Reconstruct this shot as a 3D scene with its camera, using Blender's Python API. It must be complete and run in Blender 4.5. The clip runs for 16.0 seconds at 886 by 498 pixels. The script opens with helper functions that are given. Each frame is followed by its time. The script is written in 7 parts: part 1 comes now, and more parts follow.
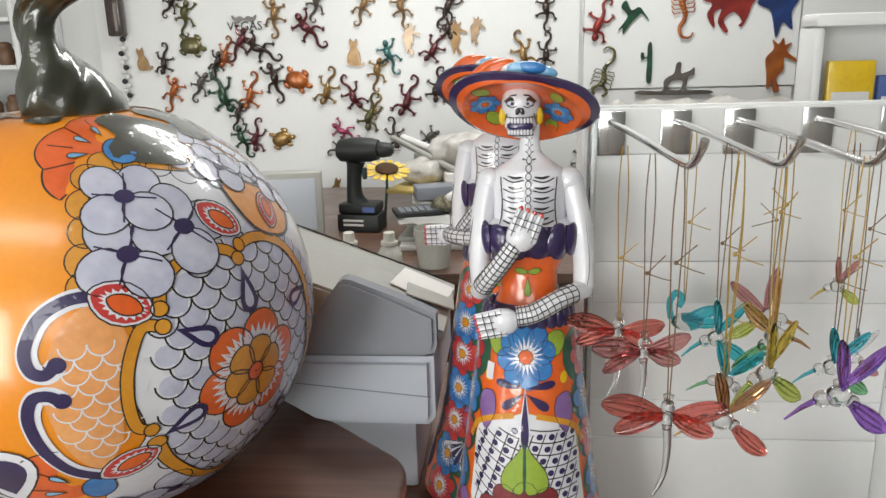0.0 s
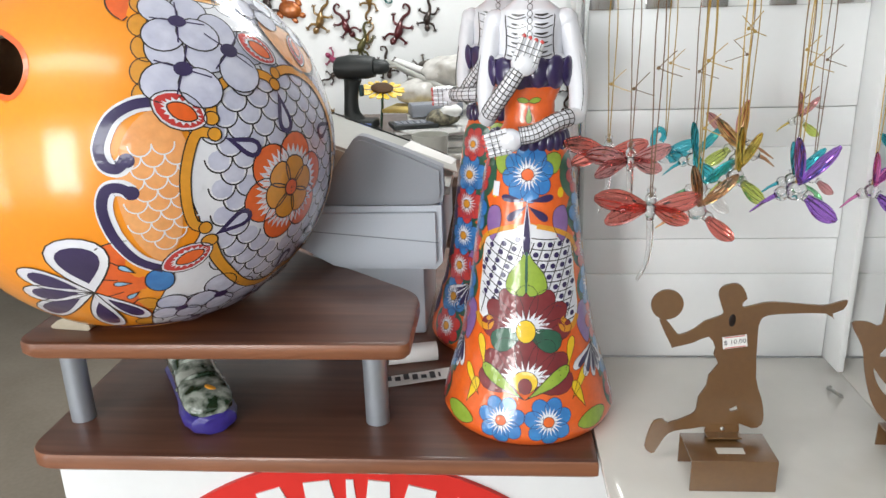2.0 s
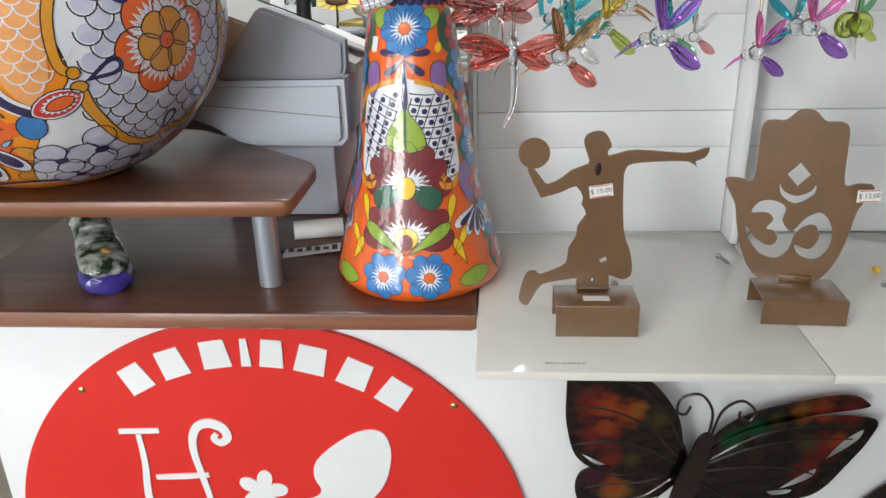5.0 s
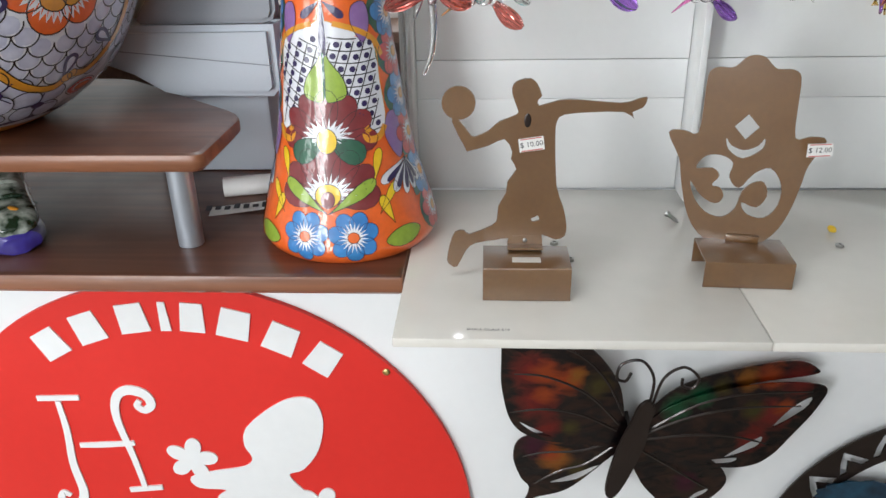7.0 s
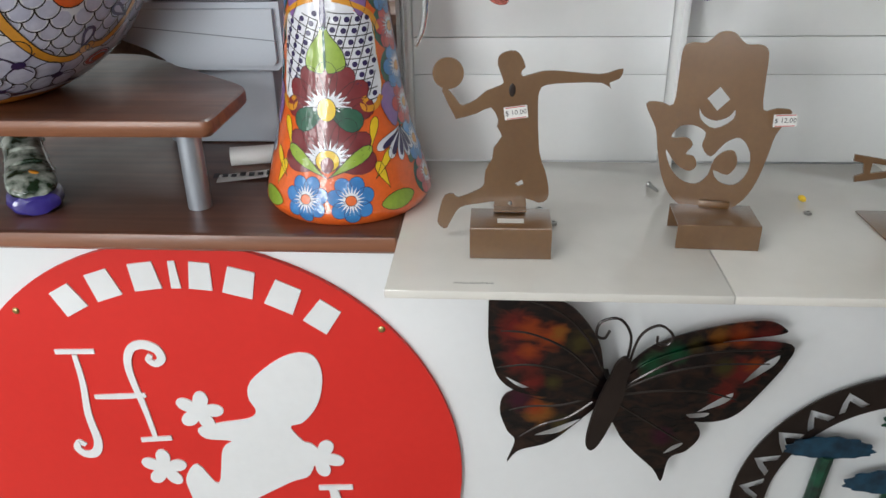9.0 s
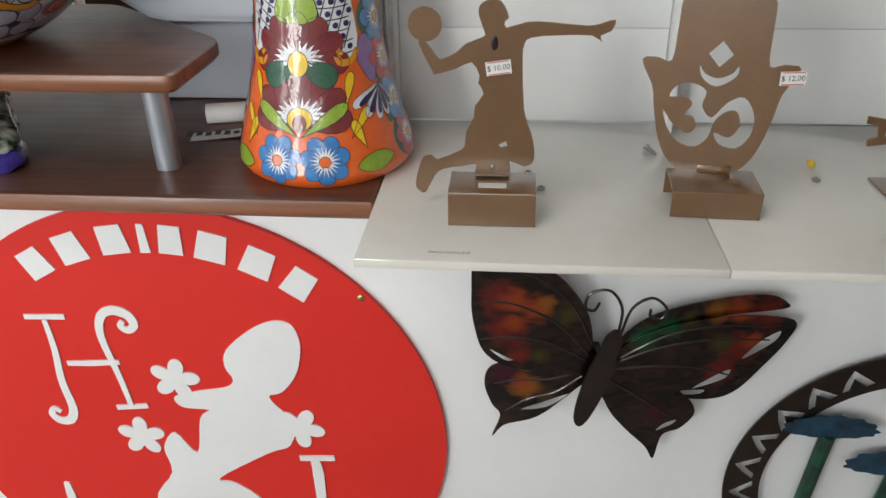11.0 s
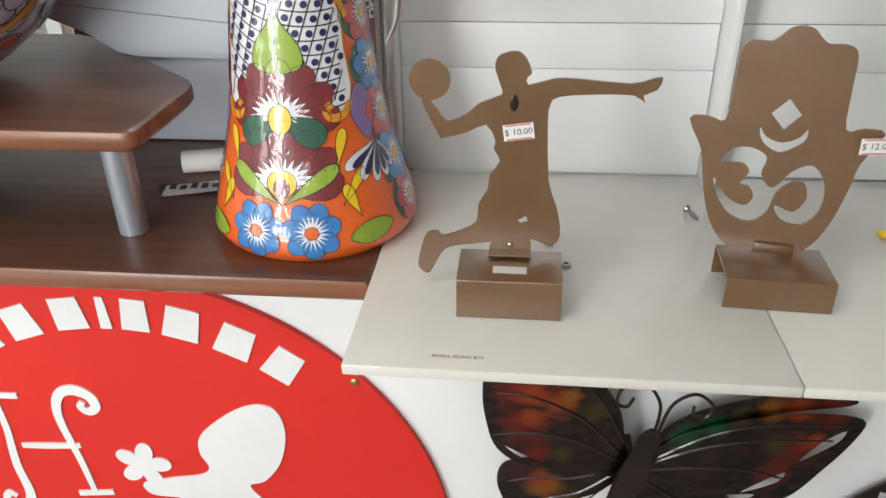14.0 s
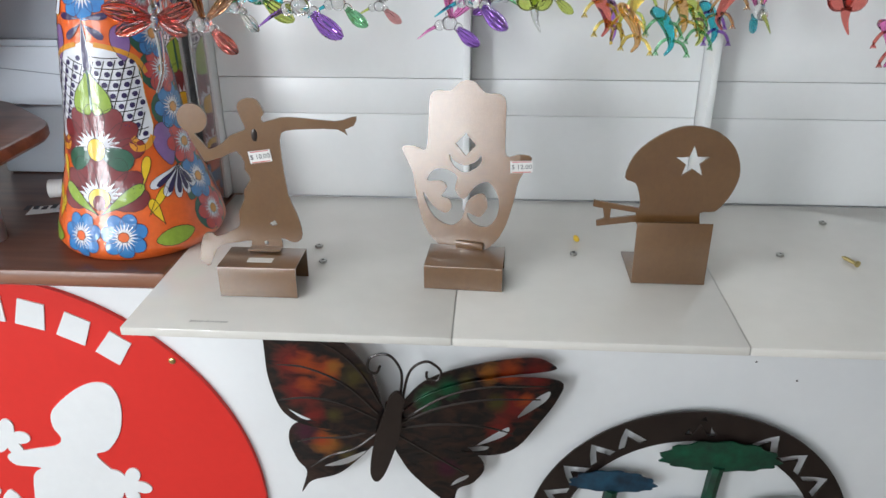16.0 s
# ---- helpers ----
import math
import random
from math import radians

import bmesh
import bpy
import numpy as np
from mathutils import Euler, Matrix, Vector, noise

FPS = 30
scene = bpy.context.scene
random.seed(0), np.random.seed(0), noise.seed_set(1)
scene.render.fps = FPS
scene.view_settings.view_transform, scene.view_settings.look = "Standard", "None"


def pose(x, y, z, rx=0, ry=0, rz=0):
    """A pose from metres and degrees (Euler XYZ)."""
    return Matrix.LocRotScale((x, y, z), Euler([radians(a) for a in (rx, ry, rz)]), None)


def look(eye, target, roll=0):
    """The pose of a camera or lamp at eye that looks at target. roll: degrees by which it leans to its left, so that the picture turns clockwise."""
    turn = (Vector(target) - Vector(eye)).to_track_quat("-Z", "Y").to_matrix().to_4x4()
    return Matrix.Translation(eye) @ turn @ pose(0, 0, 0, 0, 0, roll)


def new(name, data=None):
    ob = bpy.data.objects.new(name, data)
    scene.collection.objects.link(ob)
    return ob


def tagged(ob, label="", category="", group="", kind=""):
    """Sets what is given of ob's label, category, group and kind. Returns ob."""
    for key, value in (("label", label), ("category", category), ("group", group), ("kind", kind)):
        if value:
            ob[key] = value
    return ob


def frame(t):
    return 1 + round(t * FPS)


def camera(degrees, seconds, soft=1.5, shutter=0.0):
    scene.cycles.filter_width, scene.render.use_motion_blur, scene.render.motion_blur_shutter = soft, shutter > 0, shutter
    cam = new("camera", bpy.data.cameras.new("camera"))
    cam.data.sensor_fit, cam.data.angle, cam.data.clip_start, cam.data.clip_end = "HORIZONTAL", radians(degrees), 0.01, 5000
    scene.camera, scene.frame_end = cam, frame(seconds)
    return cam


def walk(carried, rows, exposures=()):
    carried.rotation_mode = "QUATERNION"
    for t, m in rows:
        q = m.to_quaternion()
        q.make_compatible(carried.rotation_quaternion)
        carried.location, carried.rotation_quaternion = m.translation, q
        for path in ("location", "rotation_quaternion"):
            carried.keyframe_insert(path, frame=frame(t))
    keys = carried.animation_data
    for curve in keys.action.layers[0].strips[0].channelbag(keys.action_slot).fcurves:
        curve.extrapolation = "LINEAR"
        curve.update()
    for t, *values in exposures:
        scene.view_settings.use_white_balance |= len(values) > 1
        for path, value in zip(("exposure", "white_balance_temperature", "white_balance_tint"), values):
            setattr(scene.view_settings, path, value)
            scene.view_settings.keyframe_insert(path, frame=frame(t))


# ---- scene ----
cam = camera(60.6, 16.0)
PATH = [
    (0, (-0.086, -0.433, 1.553), (-0.266, 1.487, 1.026), -1.6),
    (0.5, (-0.099, -0.429, 1.541), (-0.267, 1.489, 0.999), -1.5),
    (1, (-0.131, -0.424, 1.509), (-0.28, 1.495, 0.965), -1.5),
    (1.5, (-0.128, -0.475, 1.483), (-0.27, 1.444, 0.935), -1.6),
    (2, (-0.105, -0.563, 1.454), (-0.247, 1.33, 0.827), -1.7),
    (2.5, (-0.088, -0.622, 1.421), (-0.235, 1.259, 0.76), -1.7),
    (3, (-0.092, -0.65, 1.394), (-0.228, 1.204, 0.657), -1.5),
    (3.2, (-0.088, -0.65, 1.387), (-0.234, 1.183, 0.602), -1.5),
    (5.5, (0.032, -0.542, 1.349), (-0.093, 1.306, 0.595), -1.5),
    (6, (0.036, -0.457, 1.327), (-0.077, 1.357, 0.494), -1.4),
    (6.5, (0.056, -0.473, 1.331), (-0.054, 1.349, 0.516), -1.2),
    (7, (0.08, -0.546, 1.346), (-0.034, 1.255, 0.484), -1.3),
    (7.5, (0.092, -0.592, 1.345), (-0.024, 1.213, 0.491), -1.2),
    (8, (0.099, -0.608, 1.344), (-0.021, 1.205, 0.508), -1.2),
    (8.5, (0.096, -0.607, 1.344), (-0.028, 1.192, 0.48), -1.1),
    (11, (0.131, -0.557, 1.327), (-0.034, 1.179, 0.346), -1.0),
    (11.5, (0.104, -0.462, 1.313), (-0.068, 1.231, 0.262), -1.2),
    (12, (0.095, -0.432, 1.313), (-0.091, 1.26, 0.262), -1.2),
    (12.5, (0.095, -0.425, 1.316), (-0.088, 1.273, 0.275), -0.9),
    (13, (0.096, -0.415, 1.333), (-0.108, 1.318, 0.355), -1.2),
    (13.5, (0.086, -0.391, 1.331), (-0.119, 1.356, 0.38), -1.2),
    (14, (0.119, -0.421, 1.333), (-0.065, 1.316, 0.36), -0.9),
    (14.3, (0.166, -0.46, 1.346), (-0.03, 1.283, 0.357), -0.85),
    (14.5, (0.201, -0.487, 1.357), (0.023, 1.259, 0.399), -0.8),
    (15, (0.286, -0.552, 1.369), (0.137, 1.229, 0.47), -0.4),
    (15.3, (0.329, -0.574, 1.374), (0.178, 1.219, 0.503), -0.5),
    (15.5, (0.342, -0.589, 1.375), (0.206, 1.213, 0.518), -0.3),
    (16, (0.353, -0.6, 1.375), (0.225, 1.204, 0.522), -0.3),
]
walk(cam, [(t, look(eye, target, roll)) for t, eye, target, roll in PATH],
     [(0.0, 0.2, 6500, 7), (1.5, 0.34, 6400, 7), (3.0, 0.76, 6050, 7), (5.5, 0.38, 6200, 7), (6.5, 0.52, 6100, 7), (8.0, 0.36, 6150, 7), (11.0, 0.18, 6350, 7), (12.0, 0.16, 6650, 7), (13.0, 0.22, 6650, 7), (14.0, 0.54, 6400, 7), (15.0, 0.48, 5950, 7), (16.0, 0.5, 5950, 7)])

# ---- world, light, exposure ----
world = bpy.data.worlds.new("world")
scene.world = world
world.use_nodes = True
_bg = world.node_tree.nodes["Background"]
_sky = world.node_tree.nodes.new("ShaderNodeTexSky")
_sky.sky_type, _sky.sun_disc = "NISHITA", False
_sky.sun_elevation, _sky.sun_rotation = radians(50), radians(200)
world.node_tree.links.new(_sky.outputs[0], _bg.inputs[0])
_bg.inputs[1].default_value = 0.1


def area_light(name, place, target, width, height, power, tint=(1.0, 0.98, 0.95)):
    """An area lamp: daylight that comes in through an opening of the shop, or light from overhead."""
    lamp = bpy.data.lights.new(name, "AREA")
    lamp.shape, lamp.size, lamp.size_y, lamp.energy, lamp.color = "RECTANGLE", width, height, power, tint
    ob = new(name, lamp)
    ob.matrix_world = look(place, target)
    return ob


# shop front: two glazed windows behind the camera, an added high one, two ceiling lamps
area_light("window_daylight", (-2.8, -1.93, 1.2), (-2.8, 1.0, 1.2), 0.9, 1.7, 23)
area_light("wide_window_daylight", (-1.16, -1.93, 1.44), (-1.16, 1.0, 1.44), 0.62, 1.24, 29)
# added front fill for the middle of the display, from an unseen high opening
area_light("added_front_fill", (-0.1, -1.93, 1.92), (-0.1, 1.0, 1.92), 0.76, 0.72, 7)
# unseen overhead fill without a fixture, added to balance the counter's brightness
area_light("overhead_fill", (-0.8, -0.7, 2.66), (-0.8, -0.7, 0.0), 1.2, 0.3, 6, (1.0, 0.99, 0.97))
area_light("back_ceiling_panel_light", (0.0, 1.45, 2.66), (0.0, 1.45, 0.0), 1.2, 0.3, 22, (1.0, 0.99, 0.97))


# ---- materials ----
def principled(name):
    m = bpy.data.materials.new(name)
    m.use_nodes = True
    return m, m.node_tree.nodes, m.node_tree.links, m.node_tree.nodes["Principled BSDF"]


def surface(name, colour, rough=0.5, metal=0.0, vary=0.12, size=6.0, bump=0.0, grain=80.0, coat=0.0, spec=0.5, rvary=0.0, second=None, amount=0.5, stretch=(1, 1, 1)):
    """A procedural surface: base colour varied at a broad and a fine scale, with fine relief."""
    m, nodes, links, p = principled(name)
    where = nodes.new("ShaderNodeTexCoord")
    mapping = nodes.new("ShaderNodeMapping")
    mapping.inputs["Scale"].default_value = stretch
    links.new(where.outputs["Object"], mapping.inputs[0])
    broad, fine = nodes.new("ShaderNodeTexNoise"), nodes.new("ShaderNodeTexNoise")
    broad.inputs["Scale"].default_value, broad.inputs["Detail"].default_value = size, 6
    fine.inputs["Scale"].default_value, fine.inputs["Detail"].default_value = grain, 4
    for n in (broad, fine):
        links.new(mapping.outputs[0], n.inputs[0])
    ramp = nodes.new("ShaderNodeValToRGB")
    other = second or tuple(c * (1 - vary * 2) for c in colour)
    ramp.color_ramp.elements[0].position, ramp.color_ramp.elements[1].position = 0.5 - amount * 0.45, 0.5 + amount * 0.45
    ramp.color_ramp.elements[0].color, ramp.color_ramp.elements[1].color = (*other, 1), (*colour, 1)
    links.new(broad.outputs["Fac"], ramp.inputs[0])
    hsv = nodes.new("ShaderNodeHueSaturation")
    span = nodes.new("ShaderNodeMapRange")
    span.inputs["To Min"].default_value, span.inputs["To Max"].default_value = 1 - vary, 1 + vary
    links.new(fine.outputs["Fac"], span.inputs[0])
    links.new(span.outputs[0], hsv.inputs["Value"])
    links.new(ramp.outputs[0], hsv.inputs["Color"])
    links.new(hsv.outputs[0], p.inputs["Base Color"])
    p.inputs["Metallic"].default_value = metal
    p.inputs["Specular IOR Level"].default_value = spec
    p.inputs["Coat Weight"].default_value, p.inputs["Coat Roughness"].default_value = coat, 0.04
    rough_span = nodes.new("ShaderNodeMapRange")
    rough_span.inputs["To Min"].default_value, rough_span.inputs["To Max"].default_value = max(0.02, rough - rvary), min(1, rough + rvary)
    links.new(broad.outputs["Fac"], rough_span.inputs[0])
    links.new(rough_span.outputs[0], p.inputs["Roughness"])
    if bump:
        b = nodes.new("ShaderNodeBump")
        b.inputs["Strength"].default_value, b.inputs["Distance"].default_value = bump, 0.002
        links.new(fine.outputs["Fac"], b.inputs["Height"])
        links.new(b.outputs[0], p.inputs["Normal"])
    return m


def glaze(name, colour, vary=0.16, size=30.0, second=None):
    """Brushed colour under a clear, wavy ceramic glaze."""
    m = surface(name, colour, rough=0.32, vary=vary, size=size, grain=160, bump=0.03, coat=1.0, second=second, amount=0.7)
    n, links = m.node_tree.nodes, m.node_tree.links
    wave, b = n.new("ShaderNodeTexNoise"), n.new("ShaderNodeBump")
    wave.inputs["Scale"].default_value, wave.inputs["Detail"].default_value = 46, 3
    where = n.new("ShaderNodeTexCoord")
    links.new(where.outputs["Object"], wave.inputs[0])
    b.inputs["Strength"].default_value, b.inputs["Distance"].default_value = 0.5, 0.004
    links.new(wave.outputs["Fac"], b.inputs["Height"])
    links.new(b.outputs[0], n["Principled BSDF"].inputs["Coat Normal"])
    return m


def glass(name, colour, rough=0.02):
    m, nodes, links, p = principled(name)
    noise_node, ramp = nodes.new("ShaderNodeTexNoise"), nodes.new("ShaderNodeValToRGB")
    noise_node.inputs["Scale"].default_value = 60
    ramp.color_ramp.elements[0].color = (*[c * 0.75 for c in colour], 1)
    ramp.color_ramp.elements[1].color = (*colour, 1)
    links.new(noise_node.outputs["Fac"], ramp.inputs[0])
    links.new(ramp.outputs[0], p.inputs["Base Color"])
    p.inputs["Transmission Weight"].default_value, p.inputs["Roughness"].default_value, p.inputs["IOR"].default_value = 1.0, rough, 1.45
    return m


def wood(name, dark, light, axis=0, rough=0.35, coat=0.25):
    m, nodes, links, p = principled(name)
    where, mapping = nodes.new("ShaderNodeTexCoord"), nodes.new("ShaderNodeMapping")
    s = [38, 38, 38]
    s[axis] = 2.2
    mapping.inputs["Scale"].default_value = s
    links.new(where.outputs["Object"], mapping.inputs[0])
    grain, ramp = nodes.new("ShaderNodeTexNoise"), nodes.new("ShaderNodeValToRGB")
    grain.inputs["Scale"].default_value, grain.inputs["Detail"].default_value, grain.inputs["Distortion"].default_value = 1.6, 8, 0.6
    ramp.color_ramp.elements[0].position, ramp.color_ramp.elements[1].position = 0.32, 0.7
    ramp.color_ramp.elements[0].color, ramp.color_ramp.elements[1].color = (*dark, 1), (*light, 1)
    links.new(mapping.outputs[0], grain.inputs[0])
    links.new(grain.outputs["Fac"], ramp.inputs[0])
    links.new(ramp.outputs[0], p.inputs["Base Color"])
    smear, span = nodes.new("ShaderNodeTexNoise"), nodes.new("ShaderNodeMapRange")
    smear.inputs["Scale"].default_value, smear.inputs["Detail"].default_value = 14, 5
    span.inputs["To Min"].default_value, span.inputs["To Max"].default_value = rough - 0.1, rough + 0.15
    links.new(where.outputs["Object"], smear.inputs[0])
    links.new(smear.outputs["Fac"], span.inputs[0])
    links.new(span.outputs[0], p.inputs["Roughness"])
    p.inputs["Coat Weight"].default_value, p.inputs["Coat Roughness"].default_value = coat, 0.18
    b = nodes.new("ShaderNodeBump")
    b.inputs["Strength"].default_value, b.inputs["Distance"].default_value = 0.06, 0.001
    links.new(grain.outputs["Fac"], b.inputs["Height"])
    links.new(b.outputs[0], p.inputs["Normal"])
    return m


M = {
    "wall": surface("white_wall_paint", (0.78, 0.79, 0.79), 0.55, vary=0.03, size=2.5, bump=0.08, grain=140, second=(0.7, 0.71, 0.71)),
    "panel": surface("white_melamine", (0.83, 0.84, 0.84), 0.3, vary=0.02, size=3, bump=0.02, grain=90, second=(0.77, 0.78, 0.78), rvary=0.08),
    "front": surface("white_laminate_front", (0.8, 0.81, 0.82), 0.4, vary=0.02, size=4, bump=0.03, second=(0.73, 0.74, 0.75), rvary=0.06),
    "marble": surface("white_marble_tile", (0.74, 0.715, 0.665), 0.08, vary=0.03, size=5, grain=40, second=(0.65, 0.625, 0.58), coat=0.3, amount=0.9, rvary=0.04),
    "floor": surface("dark_shop_floor", (0.33, 0.285, 0.23), 0.55, vary=0.15, size=3, bump=0.1, grain=60, second=(0.25, 0.21, 0.165)),
    "ceiling": surface("ceiling_white", (0.75, 0.75, 0.73), 0.8, vary=0.04, bump=0.1),
    "counter": wood("mahogany_laminate_top", (0.07, 0.026, 0.015), (0.135, 0.055, 0.032), rough=0.4),
    "counter_edge": wood("mahogany_edge", (0.15, 0.052, 0.022), (0.26, 0.1, 0.045), rough=0.38),
    "desk": wood("brown_desk_wood", (0.08, 0.04, 0.025), (0.14, 0.075, 0.05)),
    "leg": surface("grey_painted_steel", (0.42, 0.45, 0.5), 0.35, metal=0.6, vary=0.05, size=12),
    "chrome": surface("chrome", (0.72, 0.72, 0.72), 0.16, metal=1.0, vary=0.04, rvary=0.06),
    "steel": surface("zinc_steel", (0.5, 0.5, 0.48), 0.35, metal=1.0, vary=0.1, grain=120),
    "brass": surface("brass_screw", (0.62, 0.5, 0.22), 0.3, metal=1.0, vary=0.1),
    "rust": surface("rust_brown_lacquered_steel", (0.165, 0.082, 0.027), 0.34, metal=0.2, vary=0.14, size=22, bump=0.08, grain=180, second=(0.14, 0.066, 0.022), rvary=0.1, coat=1.0),
    "red": surface("red_sign_paint", (0.68, 0.03, 0.022), 0.5, vary=0.04, size=4, bump=0.03, second=(0.62, 0.024, 0.018), rvary=0.08, spec=0.3),
    "white": surface("white_sign_paint", (0.8, 0.81, 0.82), 0.45, vary=0.03, bump=0.03),
    "paper": surface("white_paper", (0.78, 0.77, 0.75), 0.7, vary=0.03, size=15, bump=0.05),
    "ink": surface("black_print", (0.03, 0.03, 0.035), 0.6, vary=0.1),
    "redink": surface("red_print", (0.55, 0.06, 0.05), 0.6, vary=0.1),
    "device": surface("light_grey_plastic", (0.5, 0.54, 0.6), 0.45, vary=0.03, size=6, bump=0.06, grain=400),
    "device_lid": surface("dark_grey_plastic", (0.22, 0.235, 0.27), 0.45, vary=0.04, size=5, bump=0.06, grain=400),
    "orange": glaze("orange_glaze", (0.86, 0.32, 0.012), vary=0.06, size=7, second=(0.8, 0.25, 0.008)),
    "tangerine": glaze("red_orange_glaze", (0.8, 0.15, 0.02), second=(0.72, 0.1, 0.012)),
    "peach": glaze("peach_glaze", (0.85, 0.42, 0.16), second=(0.75, 0.3, 0.09)),
    "ochre": glaze("yellow_ochre_glaze", (0.72, 0.33, 0.03), second=(0.62, 0.25, 0.015)),
    "yellow": glaze("yellow_glaze", (0.85, 0.6, 0.02), second=(0.78, 0.48, 0.015)),
    "white_glaze": glaze("white_glaze", (0.8, 0.8, 0.83), vary=0.04, size=16, second=(0.66, 0.67, 0.74)),
    "lilac": glaze("pale_lilac_glaze", (0.66, 0.67, 0.78), vary=0.08, size=50, second=(0.44, 0.45, 0.6)),
    "navy": glaze("navy_glaze", (0.035, 0.02, 0.10), second=(0.02, 0.012, 0.06)),
    "blue": glaze("blue_glaze", (0.06, 0.27, 0.6), size=60, second=(0.02, 0.13, 0.42)),
    "sky": glaze("pale_blue_glaze", (0.4, 0.62, 0.8), size=60, second=(0.1, 0.35, 0.62)),
    "crimson": glaze("crimson_glaze", (0.62, 0.05, 0.04), second=(0.45, 0.03, 0.03)),
    "maroon": glaze("maroon_glaze", (0.23, 0.03, 0.035), size=50, second=(0.14, 0.015, 0.02)),
    "green": glaze("leaf_green_glaze", (0.33, 0.45, 0.05), size=40, second=(0.22, 0.34, 0.03)),
    "darkgreen": glaze("dark_green_glaze", (0.03, 0.13, 0.07), size=50, second=(0.02, 0.07, 0.045)),
    "purple": glaze("violet_glaze", (0.3, 0.17, 0.4), size=50, second=(0.2, 0.1, 0.3)),
    "black": glaze("black_glaze_line", (0.025, 0.02, 0.02)),
    "stem": glaze("dark_olive_glaze", (0.035, 0.038, 0.022), size=20, second=(0.018, 0.02, 0.012)),
    "cobalt": glaze("cobalt_glaze", (0.05, 0.035, 0.3), size=40, second=(0.03, 0.02, 0.18)),
}
# the figures' lacquer is thick, hard and slightly orange-peeled
_lacquer = M["rust"].node_tree
_skin = _lacquer.nodes["Principled BSDF"]
_skin.inputs["Coat IOR"].default_value, _skin.inputs["Coat Roughness"].default_value = 1.85, 0.1
_peel, _relief = _lacquer.nodes.new("ShaderNodeTexNoise"), _lacquer.nodes.new("ShaderNodeBump")
_peel.inputs["Scale"].default_value, _peel.inputs["Detail"].default_value = 90, 4
_relief.inputs["Strength"].default_value, _relief.inputs["Distance"].default_value = 0.12, 0.002
_lacquer.links.new(_peel.outputs["Fac"], _relief.inputs["Height"])
_lacquer.links.new(_relief.outputs[0], _skin.inputs["Coat Normal"])


# ---- building helpers ----
# the plain orange skin of the pumpkin is a softer glaze than the painted parts
_skin = M["orange"].node_tree.nodes["Principled BSDF"]
_skin.inputs["Coat Weight"].default_value, _skin.inputs["Coat Roughness"].default_value = 0.7, 0.16
for _node in M["orange"].node_tree.nodes:
    if _node.type == "BUMP":
        _node.inputs["Strength"].default_value = 0.05


def thing(name, label, category, place=(0, 0, 0), group="", kind=""):
    ob = new(name)
    ob.empty_display_size = 0.02
    ob.matrix_world = place if isinstance(place, Matrix) else Matrix.Translation(place)
    return tagged(ob, label, category, group, kind)


def mesh_of(name, bm, materials, smooth=True):
    me = bpy.data.meshes.new(name)
    bm.to_mesh(me)
    bm.free()
    for m in (materials if isinstance(materials, (list, tuple)) else [materials]):
        me.materials.append(M[m] if isinstance(m, str) else m)
    if smooth:
        for p in me.polygons:
            p.use_smooth = True
        me.set_sharp_from_angle(angle=radians(38))
    return me


def part(name, bm, material, parent=None, label="", smooth=True):
    ob = new(name, mesh_of(name, bm, material, smooth))
    if parent:
        ob.parent = parent
    return tagged(ob, label)


def solid(name, bm, material, label, category, kind="", group="", smooth=True):
    return tagged(part(name, bm, material, None, "", smooth), label, category, group, kind)


def box(bm, lo, hi, bevel=0.0, segments=2, mi=0):
    lo, hi = Vector(lo), Vector(hi)
    made = bmesh.ops.create_cube(bm, size=1, matrix=Matrix.Translation((lo + hi) / 2) @ Matrix.Diagonal((*(hi - lo), 1)))
    for f in {f for v in made["verts"] for f in v.link_faces}:
        f.material_index = mi
    if bevel:
        edges = list({e for v in made["verts"] for e in v.link_edges})
        bmesh.ops.bevel(bm, geom=edges, offset=bevel, segments=segments, affect="EDGES", profile=0.5)
    return bm


def box_part(name, lo, hi, material, parent=None, bevel=0.002, label=""):
    return part(name, box(bmesh.new(), lo, hi, bevel), material, parent, label)


def smooth_loop(points, steps=5, closed=True):
    """Catmull-Rom through a few control points."""
    n, out = len(points), []
    p = [Vector(q) for q in points]
    for i in range(n if closed else n - 1):
        a, b, c, d = (p[(i + k) % n] if closed else p[min(max(i + k, 0), n - 1)] for k in (-1, 0, 1, 2))
        for s in range(steps):
            t = s / steps
            out.append(0.5 * (2 * b + (c - a) * t + (2 * a - 5 * b + 4 * c - d) * t * t + (3 * b - a - 3 * c + d) * t ** 3))
    if not closed:
        out.append(p[-1])
    return out


def plate(bm, outline, thick, holes=(), unit=0.001, mi=0, y=0.0):
    """A flat cut-out standing in the xz plane, front at y, going back by thick."""
    edges = []
    for loop in (outline, *holes):
        vs = [bm.verts.new((q[0] * unit, y, q[1] * unit)) for q in loop]
        edges += [bm.edges.new((vs[i], vs[(i + 1) % len(vs)])) for i in range(len(vs))]
    faces = [f for f in bmesh.ops.triangle_fill(bm, use_beauty=True, use_dissolve=False, edges=edges, normal=(0, -1, 0))["geom"] if isinstance(f, bmesh.types.BMFace)]
    for f in faces:
        f.material_index = mi
    made = bmesh.ops.extrude_face_region(bm, geom=faces)["geom"]
    bmesh.ops.translate(bm, vec=(0, thick, 0), verts=[v for v in made if isinstance(v, bmesh.types.BMVert)])
    for f in made:
        if isinstance(f, bmesh.types.BMFace):
            f.material_index = mi
            for e in f.edges:
                for g in e.link_faces:
                    g.material_index = mi
    bmesh.ops.recalc_face_normals(bm, faces=list({g for v in bm.verts for g in v.link_faces}))
    return bm


